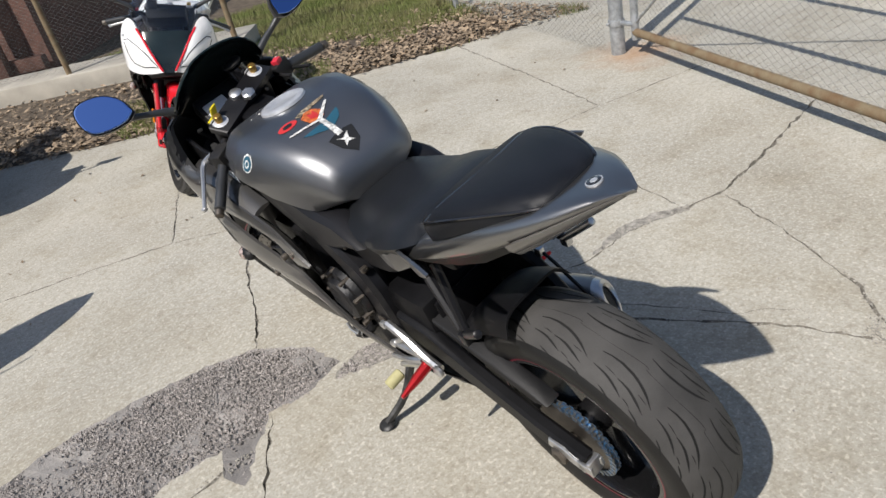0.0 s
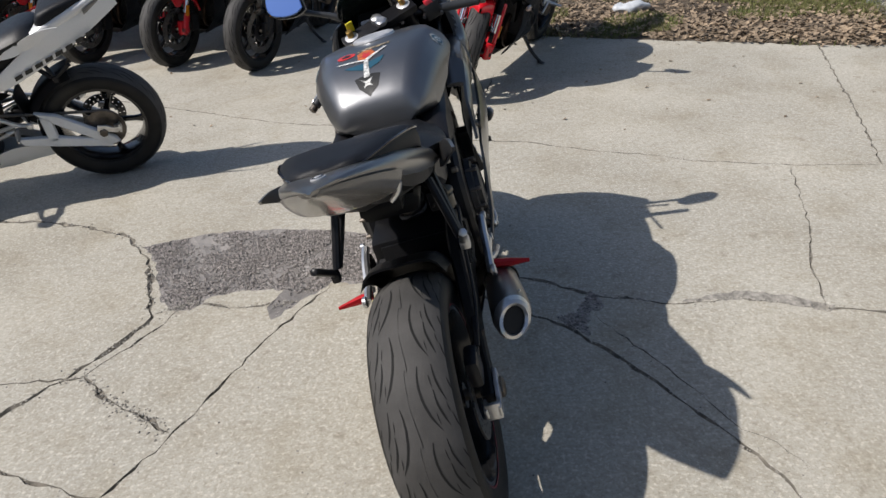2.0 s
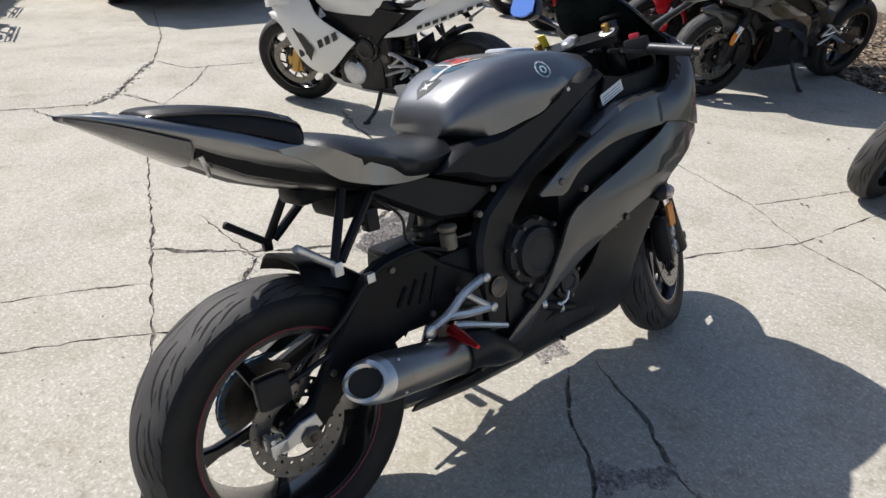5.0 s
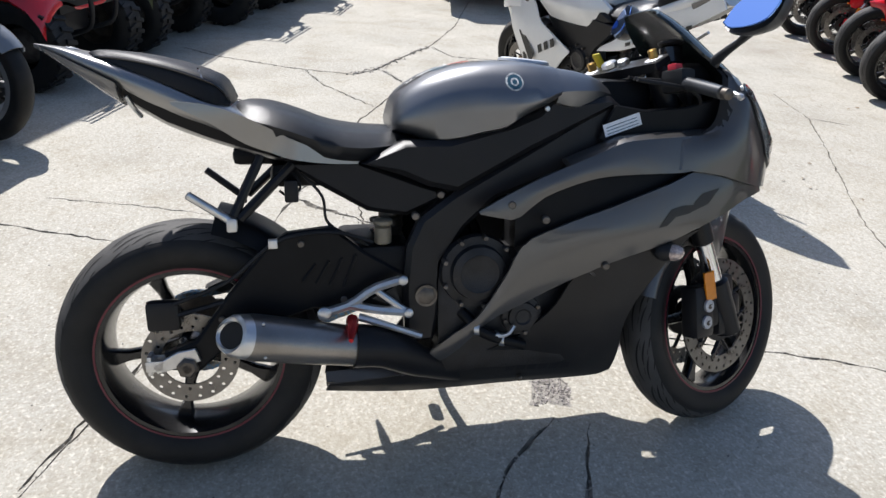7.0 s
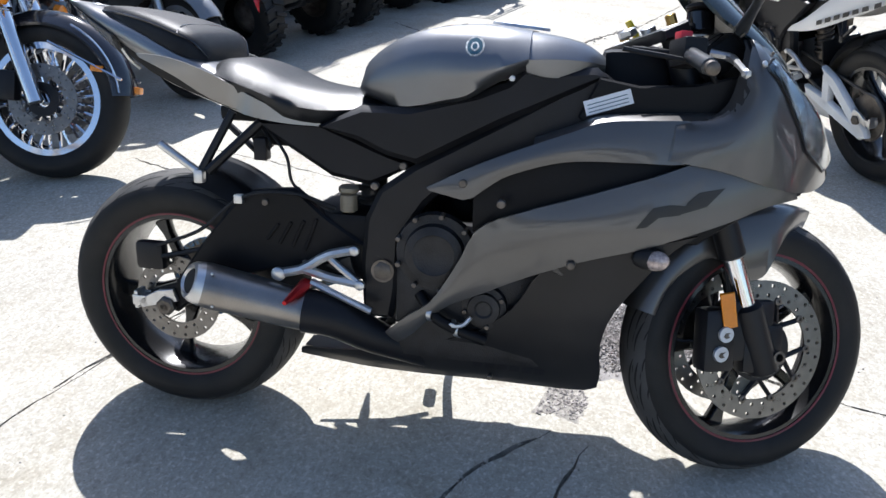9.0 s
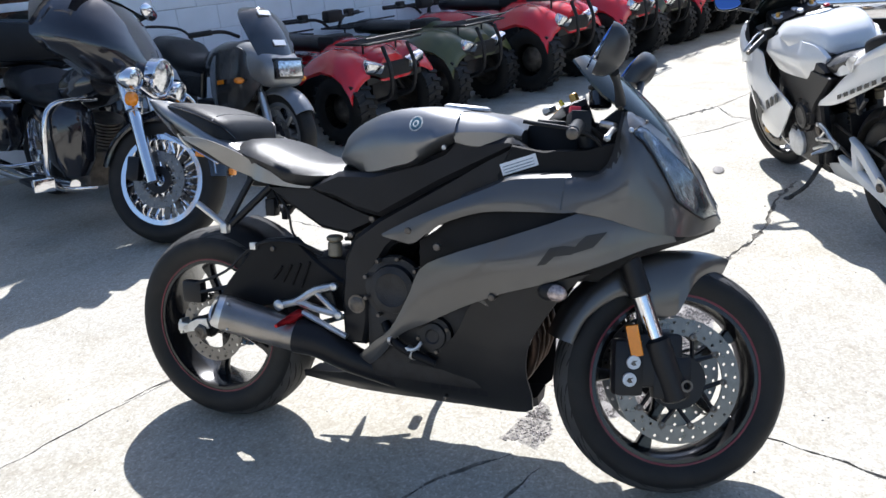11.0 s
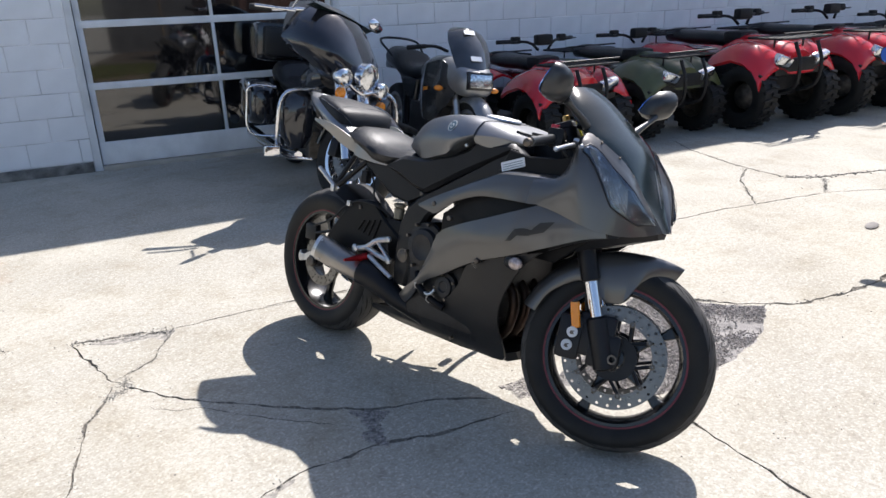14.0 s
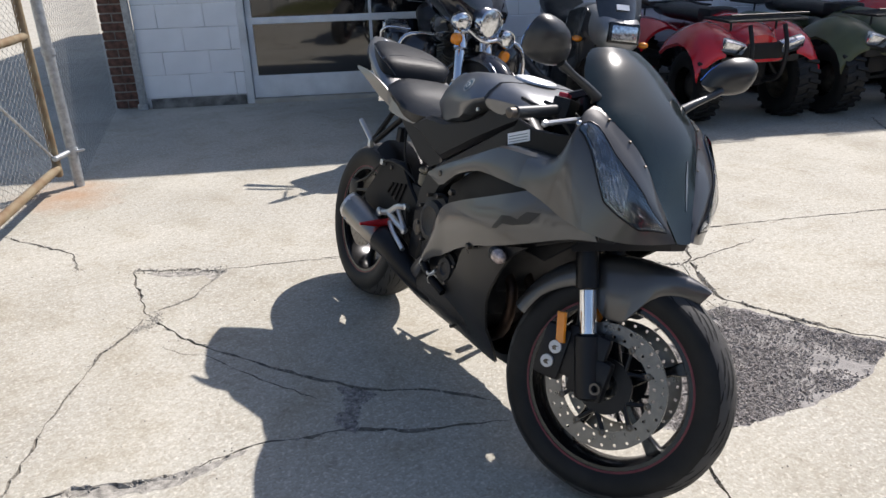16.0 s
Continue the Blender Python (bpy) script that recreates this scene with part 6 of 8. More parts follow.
    if hero:
        # Narrow pale strip along one side of the centre cowl.
        lip = [[Vector(shell[i][c]) + Vector((0, 0.0012, 0.001)) for c in (4, 5)] for i in range(17, 24)]
        lip = [[p.lerp(q, w), p.lerp(q, 1 - w)] for (p, q), w in zip(lip, (0.4, 0.3, 0.2, 0.15, 0.2, 0.3, 0.42))]
        part("nose_strip", loft([[p, q, q + Vector((0, -0.002, 0)), p + Vector((0, -0.002, 0))] for p, q in lip]), "silver", nose, "narrow pale strip on the nose")
    if hero:
        for s in (1, -1):
            for k in (9, 12, 15, 18):
                e = Vector(rim_[k]) + Vector((0.004, 0, -0.002))
                part("screen_bolt", rod((s * (e.x - 0.002), e.y - 0.004, e.z - 0.006), (s * (e.x + 0.002), e.y + 0.002, e.z + 0.003), 0.003, 8), "steel", root)
    # cockpit: inner tray, instrument pod
    part("cockpit_tray", loft([[(x, y, z) for x, z in ((-w, zt), (-w * 0.5, zb), (w * 0.5, zb), (w, zt))] for y, w, zt, zb in ((0.36, 0.19, 0.77, 0.70), (0.48, 0.19, 0.785, 0.72), (0.55, 0.16, 0.82, 0.78), (0.6, 0.1, 0.83, 0.8), (0.63, 0.05, 0.83, 0.81))]), "dark", root)
    part("steering_head", join(box(-0.055, 0.055, 0.29, 0.43, 0.70, 0.925, 0.02)), "deep", root)
    for k, x in enumerate((-0.09, -0.05, 0.04, 0.085, 0.12)):
        part("cable", tube([(x * 1.6, 0.40 - 0.02 * k, 0.93), (x * 1.5, 0.47, 0.90 + 0.012 * (k % 2)), (x * 1.1, 0.50, 0.83), (x * 0.6, 0.44, 0.74), (x * 0.5, 0.36, 0.66)], 0.005, 6, 18), "plastic", root)
    for s in (1, -1):
        part("inner_side_panel", plate([(0.25, 0.80), (0.285, 0.875), (0.36, 0.862), (0.46, 0.868), (0.54, 0.888), (0.585, 0.86), (0.6, 0.79), (0.5, 0.70), (0.35, 0.68)], s * 0.155, s * 0.166, 0.004), "deep", root, "black inner fairing panel")
        part("fork_guard_panel", plate([(0.42, 0.72), (0.56, 0.76), (0.6, 0.64), (0.5, 0.56), (0.40, 0.56)], s * 0.16, s * 0.168, 0.004), "deep", root)
    inst = part("instrument_pod", moved(box(-0.1, 0.1, -0.03, 0.03, -0.05, 0.05, 0.02), Matrix.Translation((0, 0.51, 0.915)) @ Matrix.Rotation(radians(-50), 4, "X")), "plastic", root)
    part("dial", moved(lathe([(0, 0.044), (0.008, 0.044), (0.008, 0.038), (0.004, 0.036), (0.004, 0)], 28), Matrix.Translation((0.03, 0.485, 0.935)) @ Matrix.Rotation(radians(-50), 4, "X") @ Matrix.Rotation(radians(90), 4, "Z")), "gloss", inst, "round tachometer dial")
    part("display", moved(box(-0.035, 0.035, -0.002, 0.002, -0.025, 0.025, 0.004), Matrix.Translation((-0.05, 0.48, 0.928)) @ Matrix.Rotation(radians(-50), 4, "X")), "label", inst)

    # mirrors
    for s in (1, -1):
        mb = part("mirror_arm", tube([(s * 0.145, 0.53, 0.968), (s * 0.185, 0.532, 0.99), (s * 0.23, 0.532, 1.01), (s * 0.27, 0.53, 1.03)], [0.013, 0.01, 0.008, 0.011], 12, 14), "mirrorgrey", root, "slim grey mirror arm")
        edge_ = curve_pts([(-0.07, -0.034), (-0.058, 0.01), (-0.02, 0.043), (0.035, 0.054), (0.066, 0.043), (0.074, 0.008), (0.061, -0.03), (0.015, -0.047), (-0.04, -0.048), (-0.07, -0.034)], 32)[:-1]
        place = Matrix.LocRotScale((s * 0.304, 0.515, 1.07), Euler((radians(-22), 0, radians(s * 10))), (0.95, 1.0, 1.0))
        rings = [[place @ Vector((s * (0.01 + (p[0] - 0.01) * q), y, p[1] * q + 0.006 * (1 - q))) for p in edge_] for y, q in ((-0.004, 0.965), (-0.006, 1.0), (0.004, 1.01), (0.018, 0.94), (0.031, 0.76), (0.039, 0.5), (0.043, 0.2))]
        part("mirror_housing", loft(rings, True, True), "mirrorgrey", mb, "teardrop grey mirror housing")
        g = loft([[place @ Matrix.Translation((0, -0.006, 0)) @ Matrix.Rotation(radians(-9), 4, "X") @ Vector((s * (0.01 + (p[0] - 0.01) * q), y, p[1] * q)) for p in edge_] for y, q in ((-0.0045, 0.94), (-0.0075, 0.94), (-0.008, 0.9))])
        part("mirror_glass", g, "mirror", mb, "mirror glass reflecting the sky", smooth=False)

    # front end, steered
    pivot = Vector((0, 0.35, 0.947))
    axis = Vector((0, -math.sin(RAKE), math.cos(RAKE)))
    st = Matrix.Translation(pivot) @ Matrix.Rotation(radians(cfg["steer"]), 4, axis) @ Matrix.Translation(-pivot)
    mf = st @ Matrix.Translation(AF)
    fw = wheel("front_wheel", root, mf, 0.12, 0.292, 0.203, cfg, False)
    for s in (1, -1):
        brake_disc(s * 0.062, 0.155, 0.112, 28, fw, mf)
    fork_top = Vector((0, 0.382, 0.955))
    low = Vector((0, AF[1] - 0.012, AF[2]))
    d = (fork_top - Vector((0, AF[1] - 0.03, AF[2]))).normalized()
    for s in (1, -1):
        x = s * 0.098
        a0 = Vector((x, AF[1] - 0.022, AF[2] - 0.02))
        top = a0 + d * 0.72
        fork = part("fork_leg", moved(join(rod(a0 + d * 0.245, top, 0.028, 16)), st), "frame", root)
        part("stanchion", moved(rod(a0 + d * 0.1, a0 + d * 0.27, 0.0215, 16), st), "chrome", fork, "bright chromed fork tube")
        part("fork_foot", moved(join(rod(a0 - d * 0.02, a0 + d * 0.14, 0.034, 14), moved(box(-0.02, 0.018, -0.045, 0.05, -0.045, 0.06, 0.014), Matrix.Translation(a0 + d * 0.03))), st), cfg["forkfoot"], fork)
        cal = part("caliper", moved(join(box(x - 0.03, x + 0.022, AF[1] - 0.172, AF[1] - 0.1, AF[2] - 0.03, AF[2] + 0.105, 0.014), box(x - 0.014, x + 0.014, AF[1] - 0.115, AF[1] - 0.005, AF[2] - 0.01, AF[2] + 0.12, 0.012)), st), "frame", root)
        for dy, dz in ((-0.128, 0.053), (-0.137, 0.012)):
            cy, cz = AF[1] + dy, AF[2] + dz
            cap = part("caliper_piston", moved(lathe([(x + s * 0.02, 0.0165), (x + s * 0.028, 0.0165), (x + s * 0.029, 0.0155), (x + s * 0.029, 0.0)], 24, (0, cy, cz)), st), "cap", cal, "round silver piston cap")
            part("cap_mark", moved(plate([(cy - 0.008, cz - 0.003), (cy - 0.002, cz - 0.008), (cy + 0.007, cz - 0.006), (cy + 0.002, cz), (cy + 0.009, cz + 0.005), (cy - 0.003, cz + 0.004)], x + s * 0.0285, x + s * 0.0298), st), "steel", cap)
        refl = plate([(0.563, 0.455), (0.591, 0.462), (0.608, 0.388), (0.581, 0.378)], 0.136, 0.144, 0.002)
        part("reflector", moved(moved(moved(refl, st.inverted()), Matrix.Scale(s, 4, (1, 0, 0))), st), "amber", fork, "amber side reflector")
        part("fork_cap", moved(rod(top, top + d * 0.014, 0.0275, 24), st), "cap", fork, "bright silver fork cap")
        part("preload_adjuster", moved(rod(top + d * 0.012, top + d * 0.035, 0.011, 8), st), "gold", fork, "gold anodised adjuster")
        part("brake_hose", moved(tube([(x * 0.9, AF[1] - 0.1, AF[2] + 0.1), (x * 0.95, AF[1] - 0.12, AF[2] + 0.2), (x * 0.6, AF[1] - 0.16, AF[2] + 0.35)], 0.005, 6, 12), st), "plastic", fork)
        # bars
        b0 = top - d * 0.03
        b1 = Vector((s * 0.315, 0.33, 0.85))
        bar = part("handlebar", moved(rod(b0, b0 + (b1 - b0) * 0.55, 0.011, 12), st), "frame", root)
        part("grip", moved(rod(b0 + (b1 - b0) * 0.42, b1, 0.0145, 16), st), "mirrorgrey", bar, "ribbed black rubber grip")
        part("bar_end", moved(rod(b1, b1 + (b1 - b0).normalized() * 0.02, 0.012, 12), st), "steel", bar)
        part("switch_block", moved(moved(box(-0.03, 0.03, -0.024, 0.024, -0.026, 0.026, 0.008), Matrix.Translation(b0 + (b1 - b0) * 0.33)), st), "plastic", bar)
        if s > 0:
            part("kill_switch", moved(moved(box(-0.012, 0.012, -0.012, 0.012, 0.0, 0.018, 0.003), Matrix.Translation(b0 + (b1 - b0) * 0.33 + Vector((0, -0.01, 0.02)))), st), "switch_red", bar, "red kill switch")
            part("brake_reservoir", moved(join(rod((0.10, 0.44, 0.945), (0.10, 0.44, 0.99), 0.027, 16)), st), "gloss", root, "smoked brake fluid cup")
            part("reservoir_cap", moved(rod((0.10, 0.44, 0.99), (0.10, 0.44, 1.002), 0.03, 16), st), "plastic", root)
        lv = [b0 + (b1 - b0) * 0.28 + Vector((0, 0.05, 0.0)), b0 + (b1 - b0) * 0.4 + Vector((0, 0.085, -0.002)), b0 + (b1 - b0) * 0.7 + Vector((0, 0.078, -0.004)), b1 + Vector((s * -0.01, 0.075, -0.006))]
        part("lever", moved(join(tube(lv, [0.009, 0.008, 0.006, 0.006], 8, 12), ball(lv[-1], 0.009, 1)), st), "lever", bar, "bare alloy hand lever")
    part("top_clamp", moved(join(moved(plate([(-0.03, -0.012), (0.03, -0.012), (0.03, 0.01), (-0.03, 0.01)], -0.128, 0.128, 0.005), Matrix.Translation((0, 0.375, 0.945)) @ Matrix.Rotation(RAKE, 4, "X"))), st), "frame", root, "black triple clamp")
    part("steering_nut", moved(rod((0, 0.34, 0.948), (0, 0.333, 0.965), 0.02, 6), st), "alloy", root)
    part("ignition", moved(rod((0, 0.385, 0.955), (0, 0.378, 0.972), 0.018, 16), st), "alloy", root)
    if hero:
        part("key_tag", moved(join(moved(box(-0.012, 0.012, -0.003, 0.003, -0.0, 0.055, 0.003), Matrix.Translation((-0.085, 0.41, 0.955)) @ Matrix.Rotation(radians(35), 4, "X")), moved(box(-0.014, 0.014, -0.02, 0.02, -0.003, 0.003, 0.003), Matrix.Translation((-0.085, 0.41, 0.958)))), st), "yellow", root, "yellow key tag")
    part("lower_clamp", moved(plate([(0.46, 0.70), (0.56, 0.745), (0.575, 0.72), (0.475, 0.672)], -0.13, 0.13, 0.01), st), "frame", root)
    # front mudguard
    fen = []
    for a in np.linspace(radians(64), radians(162), 34):
        deg = math.degrees(a)
        front = min(1.0, (deg - 64) / 24)
        wq = 0.07 * (0.1 + 0.9 * math.sin(front * math.pi / 2))
        skirt = 0.012 + 0.03 * front + 0.085 * math.exp(-((deg - 101) / 17) ** 4) - 0.028 * min(1.0, max(0.0, (deg - 118) / 30))
        top = 0.322 + 0.014 * (1 - front)

        def at(x, q):
            return (x, AF[1] + q * math.cos(a), AF[2] + q * math.sin(a))
        outer = [at(-wq * 1.02, top - 0.03 - skirt), at(-wq * 1.03, top - 0.03 - skirt * 0.5), at(-wq, top - 0.026), at(-wq * 0.86, top - 0.011), at(-wq * 0.6, top - 0.003), at(0, top)]
        outer += [(-x, y, z) for x, y, z in outer[-2::-1]]
        inner_ = [(x * 0.95, y - 0.005 * math.cos(a), z - 0.005 * math.sin(a)) for x, y, z in reversed(outer)]
        fen.append(outer + inner_)
    fender = part("front_mudguard", moved(loft(fen), st), cfg["fender"], root, cfg.get("fender_label", ""))
    for s in (1, -1):
        part("front_axle", moved(lathe([(s * 0.02, 0.012), (s * 0.122, 0.012), (s * 0.126, 0.0145), (s * 0.128, 0.0145), (s * 0.128, 0.009), (s * 0.112, 0.0085), (s * 0.112, 0.0)], 20, AF), st), "steel", root, "hollow steel front axle")

    # exhaust on the right
    e0, e1 = Vector((0.205, -0.583, 0.402)), Vector((0.178, -0.295, 0.342))
    dd = (e1 - e0).normalized()
    turn = [2 * math.pi * i / 32 for i in range(32)]

    def can_ring(t_, sx, sz_, slant):
        return [e0 + dd * (t_ + slant * (0.75 * math.cos(a) + 0.5 * math.sin(a))) + Vector((sx * math.cos(a), 0, sz_ * math.sin(a))) for a in turn]

    can = part("exhaust_can", loft([can_ring(0.036, 0.047, 0.050, 0.032), can_ring(0.05, 0.050, 0.052, 0.03), can_ring(0.16, 0.049, 0.050, 0.0), can_ring(0.285, 0.044, 0.046, 0.0), can_ring(0.295, 0.04, 0.042, 0.0)]), cfg["can"], root, "brushed titanium silencer can")
    part("end_cap", loft([can_ring(0.04, 0.0475, 0.0505, 0.032), can_ring(0.014, 0.044, 0.047, 0.034), can_ring(0.004, 0.036, 0.039, 0.036), can_ring(0.006, 0.028, 0.031, 0.036), can_ring(0.05, 0.026, 0.029, 0.03)], True, False), "alloy", can, "pale slanted exhaust tip")
    # Closed plug; its near-black colour stands for the shade inside the pipe.
    part("tail_pipe", loft([can_ring(0.012, 0.0275, 0.0305, 0.034), can_ring(0.07, 0.026, 0.029, 0.03)]), "hole", can, "near-black plug in place of the tail pipe's dark mouth")
    for q in (-0.6, 0.9):
        part("rivet", ball(e0 + dd * 0.06 + Vector((0.0515 * math.cos(q), 0.02, 0.0535 * math.sin(q))), 0.004, 1), "alloy", can)
    part("exhaust_joint", tube([e1 - dd * 0.02, e1 + Vector((-0.01, 0.05, -0.01)), (0.14, -0.16, 0.28), (0.08, -0.05, 0.22)], [0.05, 0.046, 0.035, 0.03], 16, 14), "satin", root)
    if hero:
        part("brake_hose", tube([(0.125, -0.70, 0.45), (0.136, -0.58, 0.5), (0.137, -0.47, 0.585), (0.134, -0.35, 0.6), (0.12, -0.26, 0.57)], 0.0045, 6, 24), "plastic", root)
        part("hose_clip", box(0.128, 0.142, -0.49, -0.47, 0.57, 0.59, 0.002), "alloy", root)
        for by, bz in ((-0.6, 0.41), (-0.42, 0.575), (-0.25, 0.47), (-0.33, 0.44)):
            part("arm_bolt", rod((0.126, by, bz), (0.134, by, bz), 0.008, 8), "steel", root)
        part("chain_guard", plate([(-0.66, 0.42), (-0.62, 0.44), (-0.3, 0.52), (-0.16, 0.52), (-0.16, 0.505), (-0.3, 0.5), (-0.62, 0.405)], -0.11, -0.07, 0.004), "plastic", root)
    part("rear_caliper", join(box(0.09, 0.122, -0.762, -0.69, 0.385, 0.455, 0.012), tube([(0.115, -0.70, 0.42), (0.118, -0.62, 0.44), (0.118, -0.55, 0.46)], 0.006, 6, 8)), "frame", root)

    # rearsets
    for s in (1, -1):
        x = s * 0.168
        arms = [tube([(x, -0.376, 0.425), (x, -0.32, 0.44), (x, -0.265, 0.475), (x, -0.205, 0.492)], 0.011, 8, 8), tube([(x, -0.32, 0.44), (x, -0.26, 0.425), (x, -0.19, 0.415)], 0.011, 8, 8), tube([(x, -0.265, 0.475), (x, -0.235, 0.45), (x, -0.19, 0.415)], 0.008, 8)]
        rs = part("footrest_bracket", join(*arms), "alloy", root, "bare alloy rearset bracket")
        for by, bz in ((-0.376, 0.425), (-0.2, 0.493), (-0.188, 0.415)):
            part("bracket_bolt", rod((x, by, bz), (x + s * 0.014, by, bz), 0.016 if by < -0.3 else 0.011, 12), "alloy", rs)
        part("foot_lever", tube([(x, -0.30, 0.41), (x + s * 0.012, -0.25, 0.395), (x + s * 0.015, -0.16, 0.36)], [0.01, 0.008, 0.008], 8, 8), "alloy", rs)
        part("foot_peg", tube([(x, -0.315, 0.405), (x + s * 0.04, -0.318, 0.40), (x + s * 0.1, -0.325, 0.395)], [0.014, 0.013, 0.005], 8), cfg["peg"], rs, "red anodised foot peg" if cfg["peg"] == "red" else "")
        part("heel_guard", plate([(-0.27, 0.45), (-0.215, 0.475), (-0.2, 0.42)], x - s * 0.012, x - s * 0.006), "plastic", rs)
    part("side_stand", join(tube([(-0.11, -0.06, 0.23), (-0.19, -0.06, 0.13), (-0.275, -0.043, 0.078)], [0.014, 0.012, 0.011], 8, 8), ball((-0.28, -0.043, 0.076), 0.022, 2, (1.2, 1.2, 0.35))), "sidestand", root, "kickstand propping the bike on its left")
    if hero:
        part("shift_rubber", rod((-0.185, -0.13, 0.27), (-0.235, -0.13, 0.265), 0.016, 10), "rubber_tan", root, "yellowed rubber gear lever end")
        part("shift_rod", rod((-0.16, -0.30, 0.38), (-0.17, -0.13, 0.29), 0.007, 8), "alloy", root)
    return tank, tail, tank_tree


M["mirrorgrey"] = mat("dark grey mirror plastic", (0.04, 0.042, 0.045), 0.36, 0.2, var=0.12, scale=12, fine=500, bump=0.05, coat=0.1)
M["pinklens"] = mat("clear indicator lens", (0.5, 0.4, 0.36), 0.12, 0.3, var=0.35, scale=70, fine=300, bump=0.2, coat=0.8)
M["tint"] = mat("glossy smoked acrylic", (0.1, 0.102, 0.105), 0.1, 0.75, var=0.2, scale=9, bump=0.0, coat=0.6)
M["lampbase"] = mat("dark lamp housing", (0.1, 0.125, 0.15), 0.16, 0.6, var=0.3, scale=14, bump=0.0, coat=0.6)
M["crystal"] = mat("crystal reflector", (0.24, 0.27, 0.31), 0.22, 0.9, var=0.3, scale=60, fine=260, bump=0.25)
M["headlens"] = mat("headlight lens", (0.2, 0.235, 0.28), 0.1, 0.5, var=0.45, scale=45, fine=180, bump=0.05, coat=1.0)


def base_cfg(**k):
    c = dict(hero=False, rim="rim", tyre="rubber", sprocket="steel", swing="frame", frame="frame", cover="engine", tank="darkgrey", cover_panel="satin", tail="darkgrey", side_a="darkgrey",
             side_b="darkgrey", side_c="satin", nose="darkgrey", centre="screen", fender="darkgrey", forkfoot="frame", can="titan", peg="alloy", steer=18)
    c.update(k)
    return c


BIKE = Matrix.Translation((0.053, -0.01, 0)) @ Matrix.Rotation(radians(-0.6), 4, "Z") @ Matrix.Rotation(radians(-13), 4, "Y")
hero = thing("sport_motorcycle", BIKE, "metallic grey and black sport motorcycle leaning on its kickstand", "motorcycle")
tank, tail, tank_tree = build_sportbike(hero, base_cfg(hero=True, tape="tape", sprocket="steel", tank="tank_grey", tail="tail_grey", swing="deep", side_a="grey", side_b="grey", side_c="lower", nose="grey", fender="grey", peg="red", steer=25,
                                            tank_label="satin metallic grey fuel tank", tail_label="pointed metallic grey tail cowl", side_label="metallic grey fairing panel", low_label="matt charcoal lower fairing",
                                            nose_label="metallic grey nose cowl", fender_label="metallic grey front mudguard"))


# badges, tank art and labels of the grey bike
DOWN = Vector((0, 0, -1))
for s in (1, -1):
    way = Vector((-s, 0, 0))
    part("badge", sticker(tank_tree, disc_outline(0.045, 0.925, 0.019), way, s), "decal_pale", tank, "round silver and blue badge")
    part("badge_face", sticker(tank_tree, disc_outline(0.045, 0.925, 0.0155), way, s, 0.002), "decal_blue", tank)
    part("badge_bar", sticker(tank_tree, disc_outline(0.045, 0.925, 0.0085), way, s, 0.0028), "decal_pale", tank)
    part("badge_centre", sticker(tank_tree, disc_outline(0.045, 0.925, 0.005), way, s, 0.0034), "decal_blue", tank)
    part("label_sticker", plate([(0.257, 0.829), (0.343, 0.857), (0.352, 0.83), (0.266, 0.802)], s * 0.1655, s * 0.1675), "label", hero, "silver information sticker on the frame")
    for k in range(3):
        o = Vector((0.009, -0.027)) * (0.22 + 0.25 * k)
        part("label_line", plate([(0.263 + o.x, 0.829 + o.y), (0.336 + o.x, 0.853 + o.y), (0.3365 + o.x, 0.8514 + o.y), (0.2635 + o.x, 0.8274 + o.y)], s * 0.167, s * 0.168), "decal_blue", hero)


def art(outline, m, lift=0.0012):
    part("tank_decal", sticker(tank_tree, [(x - 0.008, 0.75 * y - 0.075) for x, y in outline], DOWN, 1, lift), m, tank, "airbrushed art on the tank top")


art(disc_outline(-0.058, 0.078, 0.026, 18, 0.8), "decal_red")
art(disc_outline(-0.058, 0.078, 0.013, 14, 0.8), "decal_dark", 0.002)
art([(-0.03, 0.092), (-0.02, 0.078), (0.062, 0.098), (0.066, 0.112), (0.0, 0.108)], "tan")
art([(-0.022, 0.02), (-0.026, 0.062), (-0.006, 0.084), (0.014, 0.078), (0.024, 0.05), (0.018, 0.016), (0.0, 0.0)], "orange", 0.0018)
art([(-0.012, 0.03), (-0.008, 0.066), (0.0, 0.05), (0.01, 0.068), (0.01, 0.028), (0.0, 0.02)], "decal_red", 0.0026)
art([(-0.082, 0.022), (-0.078, 0.028), (-0.004, 0.012), (0.05, 0.074), (0.056, 0.07), (0.004, 0.0)], "decal_pale", 0.002)
art([(-0.006, 0.012), (0.006, 0.012), (0.008, -0.085), (-0.008, -0.085)], "decal_pale", 0.0024)
art([(-0.004, -0.01), (-0.062, -0.012), (-0.046, -0.028), (-0.034, -0.034), (-0.006, -0.05)], "decal_blue")
art([(0.004, -0.01), (0.05, 0.01), (0.044, -0.012), (0.034, -0.03), (0.006, -0.05)], "decal_blue")
art([(-0.034, -0.082), (-0.012, -0.075), (0.0, -0.085), (0.014, -0.072), (0.036, -0.08), (0.026, -0.125), (0.0, -0.15), (-0.024, -0.122)], "decal_dark")
art([(-0.02, -0.09), (-0.004, -0.10), (0.016, -0.088), (0.006, -0.108), (0.014, -0.122), (0.0, -0.116), (-0.012, -0.124), (-0.006, -0.106)], "decal_pale", 0.002)
